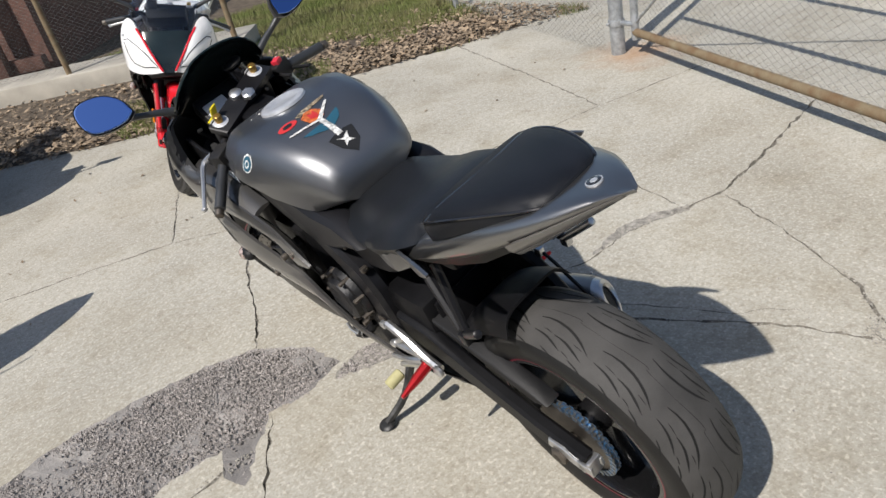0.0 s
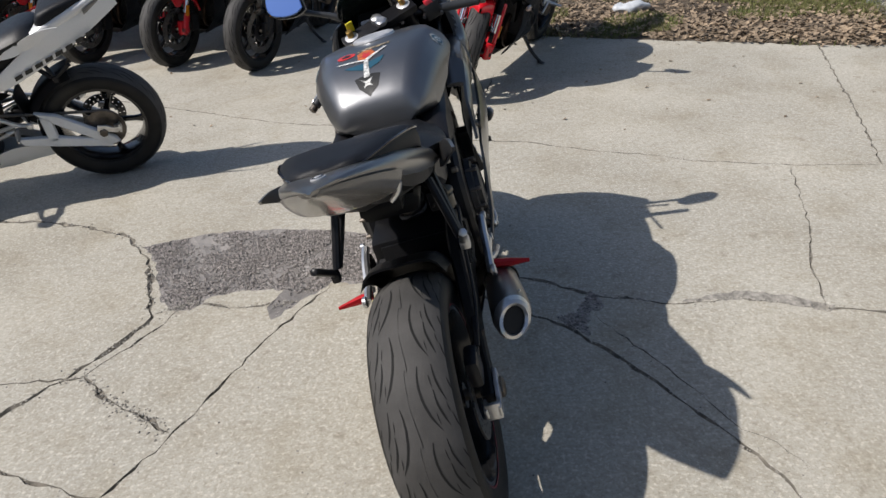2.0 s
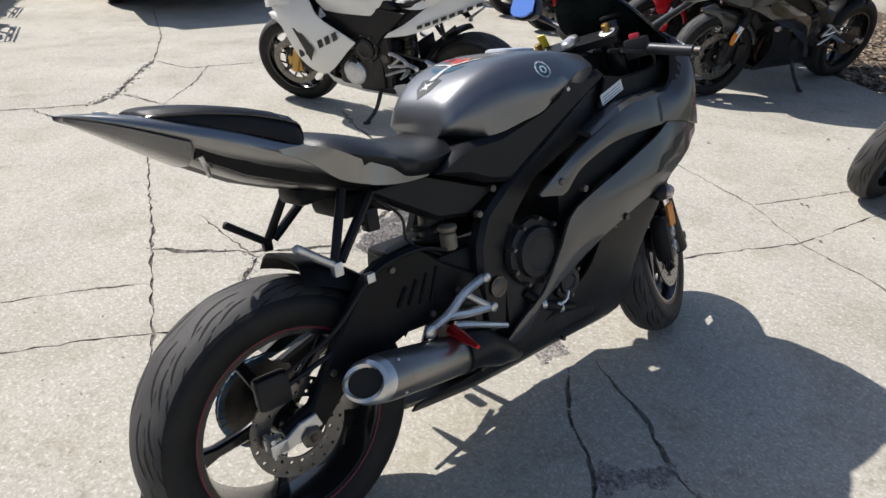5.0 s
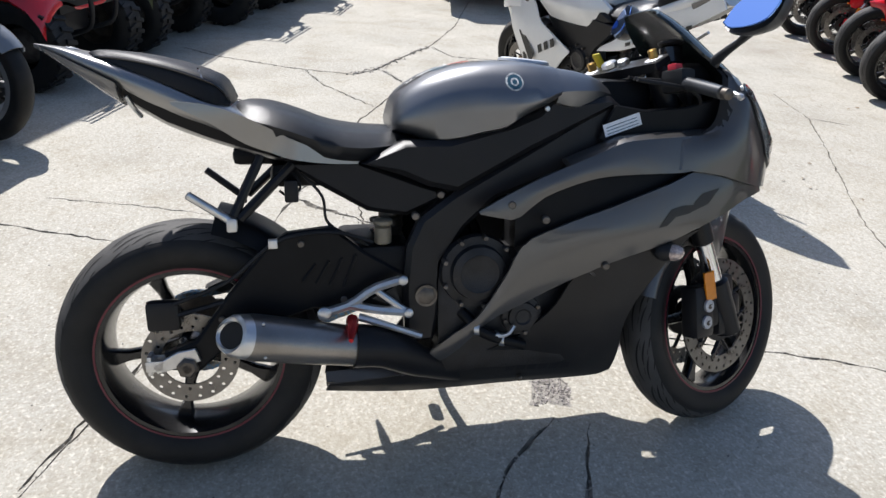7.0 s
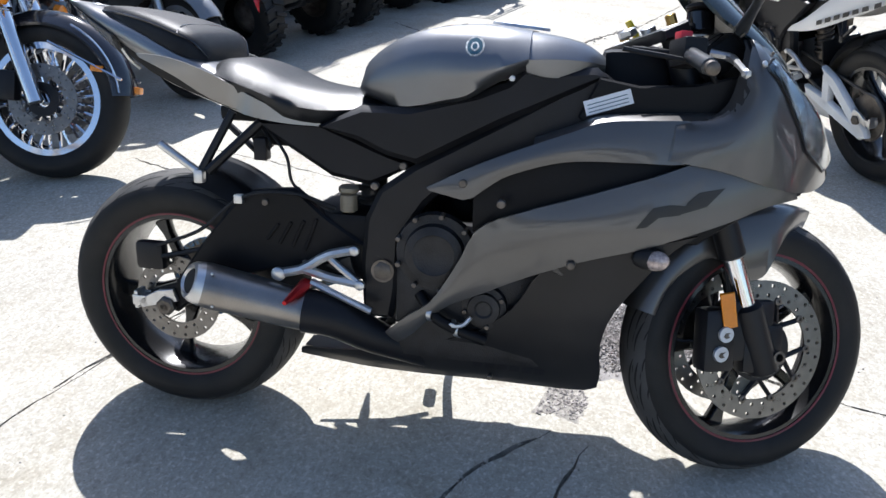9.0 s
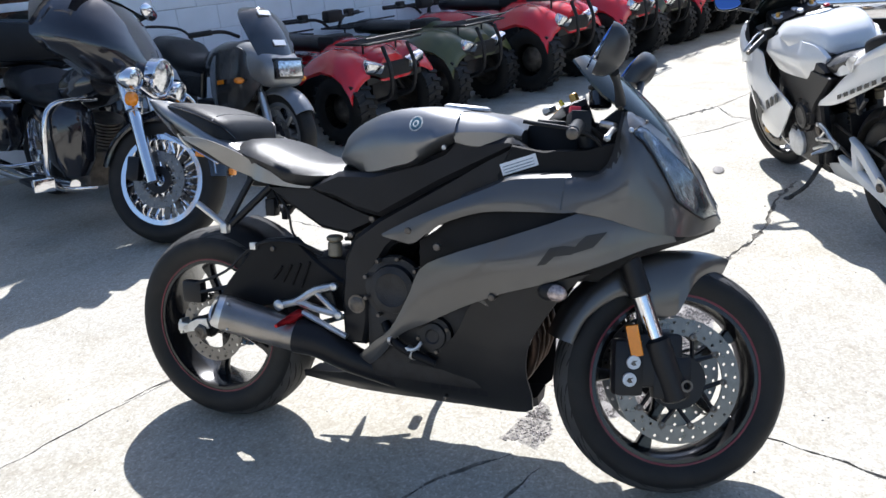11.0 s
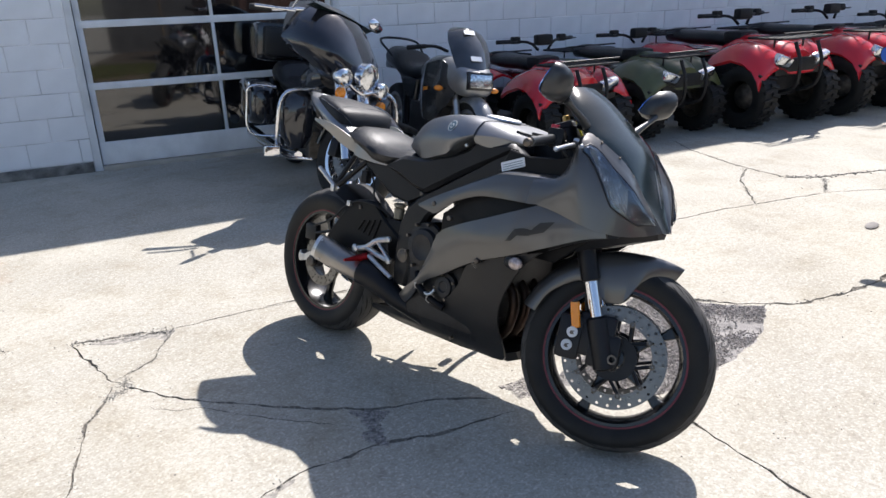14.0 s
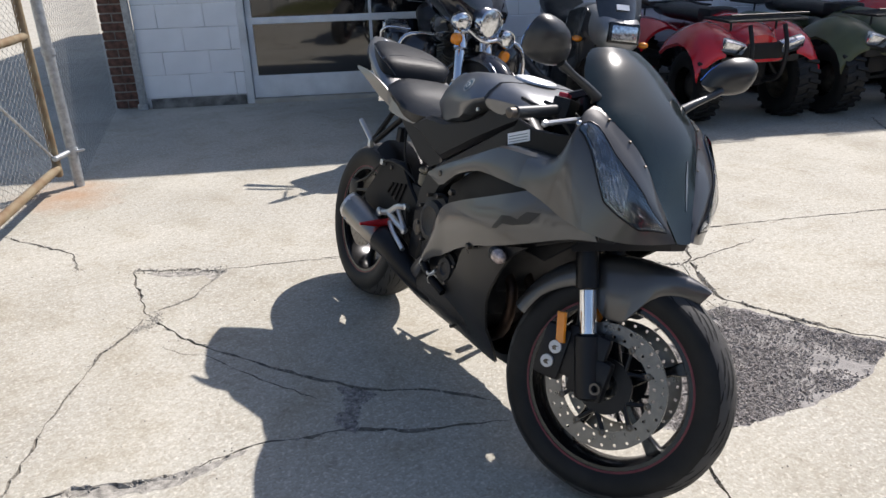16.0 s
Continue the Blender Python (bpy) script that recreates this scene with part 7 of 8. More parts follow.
for r_, m_, h in ((0.0135, "cap", 0.0), (0.0115, "darkgrey", 0.0008), (0.006, "cap", 0.0014)):
    bm = lathe([(0, r_), (0.0025, r_), (0.003, r_ * 0.9), (0.003, 0.0)], 24)
    part("tail_badge", moved(bm, Matrix.Translation((0, -0.872, 0.9875 + h)) @ Matrix.Rotation(radians(-11), 4, "X") @ Matrix.Rotation(radians(-90), 4, "Y")), m_, tail, "round silver badge")

# ---- the other motorcycles ----
def decal(parent, name, outline, x, material, side=1, label=""):
    return part(name, plate(outline, side * x, side * (x + 0.0015)), material, parent, label, smooth=False)


def at_front(fx, fy, dx, dy, lean):
    """Pose of a bike whose front wheel stands at (fx, fy) and which heads along (dx, dy)."""
    k = math.hypot(dx, dy)
    dx, dy = dx / k, dy / k
    return facing(fx - 0.66 * dx, fy - 0.66 * dy, dx, dy, lean)


wb = thing("sport_motorcycle", at_front(-2.98, 1.15, -1.34, -0.45, 10) @ Matrix.Scale(0.965, 4), "white sport motorcycle with black lettering on its fairing", "motorcycle", "parked sport motorcycles")
wtank, wtail, wtree = build_sportbike(wb, base_cfg(split=True, tank="white", tail="white", side_a="white", side_b="white", side_c="white", nose="white", centre="white", fender="white", swing="whiteframe", cover="engine", forkfoot="gold", can="satin", steer=12,
                                            tank_label="white fuel tank", side_label="white fairing panel", tail_label="white tail cowl"))
for s in (1, -1):
    for k in (0, 1, 3, 4, 5):  # blocked-out lettering
        y0, z0 = 0.44 - 0.056 * k, 0.405 + 0.027 * k
        decal(wb, "lettering_bar", [(y0, z0), (y0 - 0.036, z0 + 0.018), (y0 - 0.028, z0 + 0.064), (y0 + 0.008, z0 + 0.046)], fair(y0, z0) + 0.022, "decal_dark", s)
    decal(wb, "black_flash", [(0.446, 0.597), (0.4, 0.6), (0.304, 0.48), (0.341, 0.403)], fair(0.4, 0.5) + 0.024, "decal_dark", s)
    for k in range(8):
        y0 = -0.40 - 0.05 * k
        z0 = 0.655 - 0.4 * (y0 + 0.4)
        decal(wtail, "lettering_bar", [(y0, z0), (y0 - 0.036, z0 + 0.0145), (y0 - 0.036, z0 + 0.034), (y0, z0 + 0.02)], lerp_table(y0, [(-0.92, 0.055), (-0.65, 0.13), (-0.4, 0.155)]) + 0.014, "decal_dark", s)
part("side_stripe", join(plate([(-0.7, 0.945), (-0.45, 0.845), (-0.45, 0.835), (-0.7, 0.935)], 0.146, 0.148)), "decal_red", wtail)
part("under_tail_silencer", tube([(0, -0.45, 0.78), (0, -0.7, 0.88), (0, -0.9, 0.965)], [0.05, 0.06, 0.055], 14, 10), "alloy", wb, "silver under-seat silencer")

rwb = thing("sport_motorcycle", at_front(0.12, 2.4, -0.42, -0.9, 13), "white, red and black sport motorcycle parked by the leaf verge", "motorcycle", "parked sport motorcycles")
rtank, rtail, rtree = build_sportbike(rwb, base_cfg(tank="white", tail="white", side_a="white", side_b="satin", side_c="satin", nose="white", centre="screen", fender="redpaint", forkfoot="redpaint", steer=16, lamp="white", glass="lens", edge="redpaint",
                                             nose_label="white nose cowl", fender_label="red front mudguard"))
for s in (1, -1):
    part("fork_guard", moved(plate([(0.56, 0.58), (0.62, 0.60), (0.70, 0.38), (0.66, 0.34)], s * 0.118, s * 0.135, 0.005), Matrix.Translation((0, 0.35, 0.947)) @ Matrix.Rotation(radians(16), 4, Vector((0, -math.sin(RAKE), math.cos(RAKE)))) @ Matrix.Translation((0, -0.35, -0.947))), "redpaint", rwb, "red fork guard")

ROW = [(-1.4, 3.32, "darkgrey", "darkgrey", "dark grey sport motorcycle in the parked row"), (-2.1, 3.6, "blackpaint", "redpaint", "black sport motorcycle with a red front mudguard"),
       (-2.9, 3.88, "blackpaint", "blackpaint", "black sport motorcycle in the parked row"), (-3.58, 4.2, "redpaint", "redpaint", "red and black sport motorcycle in the parked row"),
       (-4.38, 4.52, "redpaint", "redpaint", "red and black sport motorcycle in the parked row"), (-5.2, 4.78, "darkgrey", "blackpaint", "black and grey sport motorcycle in the parked row")]
for k, (fx, fy, body, fen, lab) in enumerate(ROW):
    rb = thing("sport_motorcycle", at_front(fx, fy, -0.22, -0.97, 12), lab, "motorcycle", "parked sport motorcycles")
    build_sportbike(rb, base_cfg(tank=body, tail=body, side_a=body, side_b="blackpaint" if k != 3 else body, side_c="satin", nose=body, fender=fen, forkfoot=fen if fen == "redpaint" else "frame", steer=-14 + 3 * (k % 3)))


# ---- touring cruiser ----
def simple_wheel(name, parent, m, w, r, rim_r, rim_mat, n_spokes, spoke_r=0.006):
    rim = lathe([(-w * 0.4, rim_r + 0.01), (-w * 0.4, rim_r - 0.02), (0, rim_r - 0.03), (w * 0.4, rim_r - 0.02), (w * 0.4, rim_r + 0.01)], 56)
    wh = part(name, moved(join(rim, lathe([(-0.06, 0), (-0.06, 0.045), (0.06, 0.045), (0.06, 0)], 24)), m), rim_mat, parent)
    part("tyre", moved(lathe(tyre_profile(w, r, rim_r), 64), m), "rubber", wh)
    for k in range(n_spokes):
        a = 2 * math.pi * k / n_spokes
        part("spoke", moved(rod((0.03 if k % 2 else -0.03, 0.04 * math.cos(a), 0.04 * math.sin(a)), (0, (rim_r - 0.02) * math.cos(a), (rim_r - 0.02) * math.sin(a)), spoke_r, 6), m), rim_mat, wh)
    return wh


TOUR_STEER = 34


def build_tourer(root):
    fa, ra = (0, 0.82, 0.325), (0, -0.80, 0.32)
    st = Matrix.Translation((0, 0.45, 0.9)) @ Matrix.Rotation(radians(TOUR_STEER), 4, Vector((0, -0.45, 0.9)).normalized()) @ Matrix.Translation((0, -0.45, -0.9))
    mf = st @ Matrix.Translation(fa)
    fw = simple_wheel("front_wheel", root, mf, 0.13, 0.325, 0.225, "chrome", 28, 0.0075)
    for s in (1, -1):
        brake_disc(s * 0.07, 0.145, 0.09, 20, fw, mf)
    rw = simple_wheel("rear_wheel", root, Matrix.Translation(ra), 0.15, 0.32, 0.21, "chrome", 16, 0.01)
    fen = []
    for a in np.linspace(radians(10), radians(175), 22):
        fen.append([(0.085 * x, fa[1] + (0.365 - 0.06 * abs(x) ** 2.5) * math.cos(a), fa[2] + (0.365 - 0.06 * abs(x) ** 2.5) * math.sin(a)) for x in np.linspace(-1, 1, 11)] +
                   [(0.08 * x, fa[1] + (0.355 - 0.06 * abs(x) ** 2.5) * math.cos(a), fa[2] + (0.355 - 0.06 * abs(x) ** 2.5) * math.sin(a)) for x in np.linspace(1, -1, 11)])
    fd = part("front_mudguard", moved(loft(fen), st), "blackpaint", root, "deep gloss black front mudguard")
    part("fender_light", moved(box(-0.02, 0.02, fa[1] + 0.34, fa[1] + 0.375, fa[2] + 0.07, fa[2] + 0.1, 0.006), st), "amber", fd, "amber mudguard tip lamp")
    for s in (1, -1):
        part("fender_trim", moved(tube([(s * 0.089, fa[1] + 0.33 * math.cos(a), fa[2] + 0.33 * math.sin(a)) for a in np.linspace(radians(12), radians(70), 10)], 0.004, 6), st), "chrome", fd)
        part("fender_trim", moved(rod((s * 0.088, fa[1] + 0.02, fa[2] + 0.235), (s * 0.088, fa[1] + 0.33, fa[2] + 0.12), 0.006, 6), st), "chrome", fd)
        part("side_marker", moved(box(s * 0.088 - 0.005, s * 0.088 + 0.005, fa[1] + 0.20, fa[1] + 0.25, fa[2] + 0.14, fa[2] + 0.165, 0.003), st), "amber", fd)
        fk = part("fork_leg", moved(join(rod((s * 0.11, fa[1], fa[2] - 0.02), (s * 0.11, fa[1] - 0.15, fa[2] + 0.32), 0.032, 16)), st), "chrome", root, "polished fork slider")
        part("fork_cover", moved(join(rod((s * 0.11, fa[1] - 0.15, fa[2] + 0.32), (s * 0.11, fa[1] - 0.27, fa[2] + 0.58), 0.042, 16)), st), "chrome", fk)
        part("caliper", moved(box(s * 0.11 - 0.03, s * 0.11 + 0.02, fa[1] - 0.15, fa[1] - 0.08, fa[2] - 0.02, fa[2] + 0.1, 0.012), st), "frame", fk)
    # batwing fairing: a wide shield with a curved edge
    rings = []
    for k, (y, sc) in enumerate(((0.72, 0.35), (0.70, 0.7), (0.64, 0.92), (0.55, 1.0), (0.44, 1.0), (0.36, 0.97))):
        outl = [(0.0, 1.26), (0.13, 1.25), (0.22, 1.2), (0.29, 1.08), (0.345, 0.95), (0.3, 0.89), (0.21, 0.85), (0.11, 0.79), (0.0, 0.77)]
        cz = 0.98
        half = [(x * sc, cz + (z - cz) * sc) for x, z in outl]
        rings.append([(x, y - 0.62 * (z - 0.8) - 0.35 * x * x, z) for x, z in half] + [(-x, y - 0.62 * (z - 0.8) - 0.35 * x * x, z) for x, z in half[-2:0:-1]])
    fr = part("fairing", moved(loft(rings), st), "blackpaint", root, "gloss black batwing fairing", angle=60)
    part("screen", moved(loft([[(x, 0.40 + 0.05 * (1 - abs(x) / 0.3) + q, 1.2 + 0.5 * q) for x in np.linspace(-0.3, 0.3, 11)] + [(x, 0.395 + 0.05 * (1 - abs(x) / 0.3) + q, 1.2 + 0.5 * q) for x in np.linspace(0.3, -0.3, 11)] for q in (0, -0.02, -0.05)]), st), "screen", fr)
    for x, r_ in ((0, 0.088), (0.19, 0.055), (-0.19, 0.055)):
        z, y = (0.85, 0.72) if x == 0 else (0.80, 0.70)
        lp = part("headlight" if x == 0 else "spot_lamp", moved(lathe([(-0.07, 0.0), (-0.07, r_ * 0.6), (-0.03, r_), (0.02, r_), (0.026, r_ * 0.93), (0.02, r_ * 0.9)], 28), st @ Matrix.Translation((x, y, z)) @ Matrix.Rotation(radians(90), 4, "Z")), "chrome", root, "chrome lamp shell")
        part("lens", moved(lathe([(0.016, r_ * 0.92), (0.026, r_ * 0.6), (0.03, 0)], 24), st @ Matrix.Translation((x, y, z)) @ Matrix.Rotation(radians(90), 4, "Z")), "bulb", lp, "bright faceted lamp glass")
    part("lamp_bar", moved(tube([(-0.2, 0.68, 0.80), (0, 0.70, 0.74), (0.2, 0.68, 0.80)], 0.014, 10, 14), st), "chrome", root)
    for s in (1, -1):
        part("indicator", moved(rod((s * 0.205, 0.70, 0.70), (s * 0.205, 0.74, 0.70), 0.034, 16), st), "amber", root, "amber front indicator")
        part("handlebar", moved(tube([(s * 0.08, 0.35, 1.05), (s * 0.2, 0.3, 1.16), (s * 0.36, 0.12, 1.1), (s * 0.43, 0.02, 1.08)], 0.014, 10, 16), st), "chrome", root)
        part("grip", moved(rod((s * 0.36, 0.12, 1.1), (s * 0.44, 0.0, 1.08), 0.02, 12), st), "plastic", root)
        part("lever", moved(tube([(s * 0.3, 0.26, 1.13), (s * 0.38, 0.18, 1.11), (s * 0.46, 0.07, 1.09)], 0.01, 8, 8), st), "chrome", root)
        mi = part("mirror", moved(ball((s * 0.36, 0.36, 1.25), 0.06, 2, (1.3, 0.35, 0.8)), st), "chrome", root)
        part("mirror_stem", moved(rod((s * 0.33, 0.26, 1.14), (s * 0.36, 0.36, 1.24), 0.007, 8), st), "chrome", mi)
        # lower leg fairings and crash bars
        leg = []
        for z, w, y0, y1 in ((0.34, 0.06, 0.42, 0.5), (0.42, 0.11, 0.36, 0.53), (0.56, 0.13, 0.33, 0.55), (0.66, 0.12, 0.36, 0.54), (0.72, 0.07, 0.42, 0.5)):
            leg.append([(s * (0.27 + w * math.cos(a)), (y0 + y1) / 2 + (y1 - y0) / 2 * math.sin(a), z) for a in (2 * math.pi * i / 16 for i in range(16))])
        part("leg_fairing", loft(leg), "blackpaint", root, "gloss black lower leg fairing", angle=60)
        part("crash_bar", tube([(s * 0.12, 0.45, 0.72), (s * 0.36, 0.5, 0.70), (s * 0.41, 0.5, 0.5), (s * 0.38, 0.45, 0.3), (s * 0.15, 0.36, 0.24)], 0.0125, 10, 24), "chrome", root, "chrome engine guard")
        part("highway_peg", join(box(s * 0.45 - 0.05, s * 0.45 + 0.05, 0.49, 0.53, 0.29, 0.36, 0.008), rod((s * 0.38, 0.47, 0.32), (s * 0.44, 0.5, 0.32), 0.01, 8)), "chrome", root)
        part("floorboard", box(s * 0.34 - 0.06, s * 0.34 + 0.06, -0.08, 0.25, 0.24, 0.265, 0.01), "satin", root)
        bag = []
        for y, w, z0, z1 in ((-0.36, 0.05, 0.42, 0.62), (-0.42, 0.1, 0.37, 0.69), (-0.7, 0.11, 0.34, 0.70), (-0.98, 0.10, 0.35, 0.68), (-1.06, 0.06, 0.42, 0.62)):
            bag.append([(s * (0.33 + w * math.copysign(abs(math.cos(a)) ** 0.6, math.cos(a))), y, (z0 + z1) / 2 + (z1 - z0) / 2 * math.copysign(abs(math.sin(a)) ** 0.6, math.sin(a))) for a in (2 * math.pi * i / 20 for i in range(20))])
        sb = part("saddlebag", loft(bag), "blackpaint", root, "gloss black hard saddlebag", angle=60)
        part("bag_latch", box(s * 0.44 - 0.012, s * 0.44 + 0.008, -0.52, -0.40, 0.62, 0.69, 0.006), "chrome", sb)
        part("bag_rail", tube([(s * 0.2, -0.3, 0.3), (s * 0.44, -0.34, 0.32), (s * 0.46, -0.36, 0.55), (s * 0.44, -0.34, 0.66), (s * 0.25, -0.34, 0.66)], 0.0105, 10, 24), "chrome", sb, "chrome saddlebag guard")
        part("exhaust", tube([(s * 0.2, 0.2, 0.24), (s * 0.27, -0.3, 0.22), (s * 0.3, -1.05, 0.22)], [0.03, 0.045, 0.05], 14, 12), "chrome", root, "long chrome silencer")
    eng = part("engine", box(-0.14, 0.14, -0.1, 0.25, 0.22, 0.42, 0.03), "steel", root, "finned V-twin engine")
    for sgn_ in (-1, 1):
        for k in range(8):
            part("cooling_fin", moved(lathe([(-0.005, 0.0), (-0.005, 0.085), (0.005, 0.085), (0.005, 0.0)], 20), Matrix.Translation((0, 0.08 + sgn_ * 0.11, 0.46)) @ Matrix.Rotation(radians(22 * -sgn_), 4, "X") @ Matrix.Translation((0, 0, 0.02 * k)) @ Matrix.Rotation(radians(90), 4, "Y")), "steel", eng)
    part("air_cleaner", moved(lathe([(0, 0.0), (0, 0.09), (0.05, 0.08), (0.06, 0.0)], 24), Matrix.Translation((0.16, 0.08, 0.52))), "chrome", eng)
    tk = [(-0.22, 0.05, 0.72, 0.66), (-0.12, 0.12, 0.8, 0.62), (0.05, 0.16, 0.87, 0.62), (0.22, 0.15, 0.9, 0.66), (0.32, 0.09, 0.88, 0.72)]
    part("fuel_tank", loft([[(w * math.cos(a), y, (z1 + z0) / 2 + (z1 - z0) / 2 * math.sin(a)) for a in (2 * math.pi * i / 20 for i in range(20))] for y, w, z1, z0 in tk]), "blackpaint", root, "gloss black fuel tank")
    seat = [(-0.2, 0.1, 0.70, 0.6), (-0.35, 0.17, 0.72, 0.6), (-0.55, 0.18, 0.74, 0.6), (-0.62, 0.18, 0.83, 0.62), (-0.9, 0.17, 0.84, 0.64), (-0.95, 0.12, 0.8, 0.66)]
    part("seat", loft([[(w * math.copysign(abs(math.cos(a)) ** 0.7, math.cos(a)), y, (z1 + z0) / 2 + (z1 - z0) / 2 * math.sin(a)) for a in (2 * math.pi * i / 20 for i in range(20))] for y, w, z1, z0 in seat]), "seat", root, "black stepped touring seat")
    part("backrest", box(-0.24, 0.24, -0.98, -0.86, 0.86, 1.1, 0.04), "seat", root)
    part("top_box", box(-0.29, 0.29, -1.3, -0.93, 0.82, 1.12, 0.06), "blackpaint", root, "gloss black top box")
    part("rear_mudguard", loft([[(0.1 * x, ra[1] + (0.36 - 0.05 * abs(x) ** 2.5) * math.cos(a), ra[2] + (0.36 - 0.05 * abs(x) ** 2.5) * math.sin(a)) for x in np.linspace(-1, 1, 9)] + [(0.095 * x, ra[1] + (0.35 - 0.05 * abs(x) ** 2.5) * math.cos(a), ra[2] + (0.35 - 0.05 * abs(x) ** 2.5) * math.sin(a)) for x in np.linspace(1, -1, 9)] for a in np.linspace(radians(40), radians(190), 16)]), "blackpaint", root)
    part("side_stand", tube([(-0.12, 0.1, 0.24), (-0.24, 0.16, 0.1), (-0.33, 0.22, 0.02)], 0.014, 8, 6), "sidestand", root)


tour_pose = facing(0, 0, 0.40, 0.917, 7)
tour_steer = Matrix.Translation((0, 0.45, 0.9)) @ Matrix.Rotation(radians(TOUR_STEER), 4, Vector((0, -0.45, 0.9)).normalized()) @ Matrix.Translation((0, -0.45, -0.9))
tour_foot = tour_pose @ tour_steer @ Vector((0, 0.82, 0.0))
tourer = thing("touring_motorcycle", Matrix.Translation((-1.175, -2.04, 0)) @ Matrix.Scale(1.045, 4) @ Matrix.Translation((-tour_foot.x, -tour_foot.y, 0)) @ tour_pose, "gloss black touring motorcycle with chrome bars and three headlamps", "motorcycle")
build_tourer(tourer)


def build_sport_tourer(root):
    fa, ra = (0, 0.72, 0.3), (0, -0.74, 0.3)
    fw = simple_wheel("front_wheel", root, Matrix.Translation(fa), 0.11, 0.30, 0.215, "silver", 6, 0.018)
    for s in (1, -1):
        brake_disc(s * 0.06, 0.13, 0.08, 16, fw, Matrix.Translation(fa))
    simple_wheel("rear_wheel", root, Matrix.Translation(ra), 0.14, 0.30, 0.21, "silver", 6, 0.018)
    part("front_mudguard", loft([[(0.075 * x, fa[1] + (0.33 - 0.05 * abs(x) ** 2.5) * math.cos(a), fa[2] + (0.33 - 0.05 * abs(x) ** 2.5) * math.sin(a)) for x in np.linspace(-1, 1, 9)] + [(0.07 * x, fa[1] + (0.322 - 0.05 * abs(x) ** 2.5) * math.cos(a), fa[2] + (0.322 - 0.05 * abs(x) ** 2.5) * math.sin(a)) for x in np.linspace(1, -1, 9)] for a in np.linspace(radians(35), radians(150), 16)]), "silver", root, "silver front mudguard")
    for s in (1, -1):
        part("fork_leg", join(rod((s * 0.095, fa[1], fa[2] - 0.02), (s * 0.095, fa[1] - 0.12, fa[2] + 0.28), 0.027, 14), rod((s * 0.095, fa[1] - 0.12, fa[2] + 0.28), (s * 0.095, fa[1] - 0.25, fa[2] + 0.58), 0.019, 12)), "alloy", root)
        t = [(0.62, 0.72), (0.55, 0.86), (0.40, 0.84), (0.25, 0.78), (0.18, 0.70)]
        b_ = [(0.66, 0.64), (0.58, 0.52), (0.45, 0.40), (0.30, 0.42), (0.18, 0.55)]
        part("side_fairing", strip(t, b_, lambda y, z: lerp_table(y, [(0.1, 0.2), (0.35, 0.25), (0.55, 0.2), (0.68, 0.12)]), s, 20, 6, 0.01, 0.02), "darkgrey", root, "dark grey half fairing")
        stalk = part("indicator", rod((s * 0.17, 0.58, 0.66), (s * 0.225, 0.585, 0.66), 0.009, 8), "frame", root)
        part("lens", moved(ball((0, 0, 0), 0.03, 2, (1.3, 0.8, 0.75)), Matrix.Translation((s * 0.245, 0.588, 0.66))), "amber", stalk, "amber indicator lens")
        part("side_marker", plate([(0.36, 0.62), (0.43, 0.63), (0.43, 0.66), (0.36, 0.65)], s * 0.262, s * 0.272, 0.003), "amber", root)
        part("handlebar", tube([(s * 0.08, 0.36, 0.93), (s * 0.2, 0.34, 0.96), (s * 0.36, 0.24, 0.93)], 0.012, 10, 10), "frame", root)
        part("grip", rod((s * 0.25, 0.31, 0.955), (s * 0.38, 0.23, 0.93), 0.018, 12), "plastic", root)
        part("silencer", tube([(s * 0.15, 0.1, 0.25), (s * 0.2, -0.3, 0.26), (s * 0.22, -0.85, 0.34)], [0.025, 0.04, 0.045], 12, 10), "steel", root)
        part("side_cover", plate([(-0.45, 0.72), (-0.05, 0.68), (-0.08, 0.5), (-0.3, 0.52)], s * 0.1, s * 0.15, 0.015), "darkgrey", root)
    rings = []
    for y, w, z0, z1 in ((0.79, 0.09, 0.65, 0.78), (0.77, 0.125, 0.62, 0.81), (0.69, 0.155, 0.61, 0.85), (0.56, 0.19, 0.62, 0.9), (0.46, 0.2, 0.66, 0.9)):
        rings.append([(w * math.copysign(abs(math.cos(a)) ** 0.6, math.cos(a)), y, (z0 + z1) / 2 + (z1 - z0) / 2 * math.copysign(abs(math.sin(a)) ** 0.7, math.sin(a))) for a in (2 * math.pi * i / 24 for i in range(24))])
    nose = part("nose_fairing", loft(rings), "silver", root, "silver nose fairing", angle=60)
    lp = part("headlight", moved(box(-0.108, 0.108, -0.03, 0.02, -0.065, 0.07, 0.014), Matrix.Translation((0, 0.785, 0.735)) @ Matrix.Rotation(radians(8), 4, "X")), "gloss", nose, "rectangular headlight")
    part("lens", moved(box(-0.09, 0.09, 0.015, 0.026, -0.05, 0.05, 0.008), Matrix.Translation((0, 0.785, 0.735)) @ Matrix.Rotation(radians(8), 4, "X")), "bulb", lp, "clear ribbed headlight lens")
    part("screen", loft([[(w * x, y - 0.09 * abs(x) ** 2, z) for x in np.linspace(-1, 1, 11)] + [(w * x * 0.97, y - 0.006 - 0.09 * abs(x) ** 2, z) for x in np.linspace(1, -1, 11)] for y, z, w in ((0.765, 0.8, 0.14), (0.725, 0.87, 0.16), (0.67, 0.95, 0.17), (0.61, 1.02, 0.17), (0.555, 1.075, 0.15), (0.52, 1.105, 0.115), (0.505, 1.118, 0.07))]), "tint", root, "glossy smoked touring screen with two paper labels")
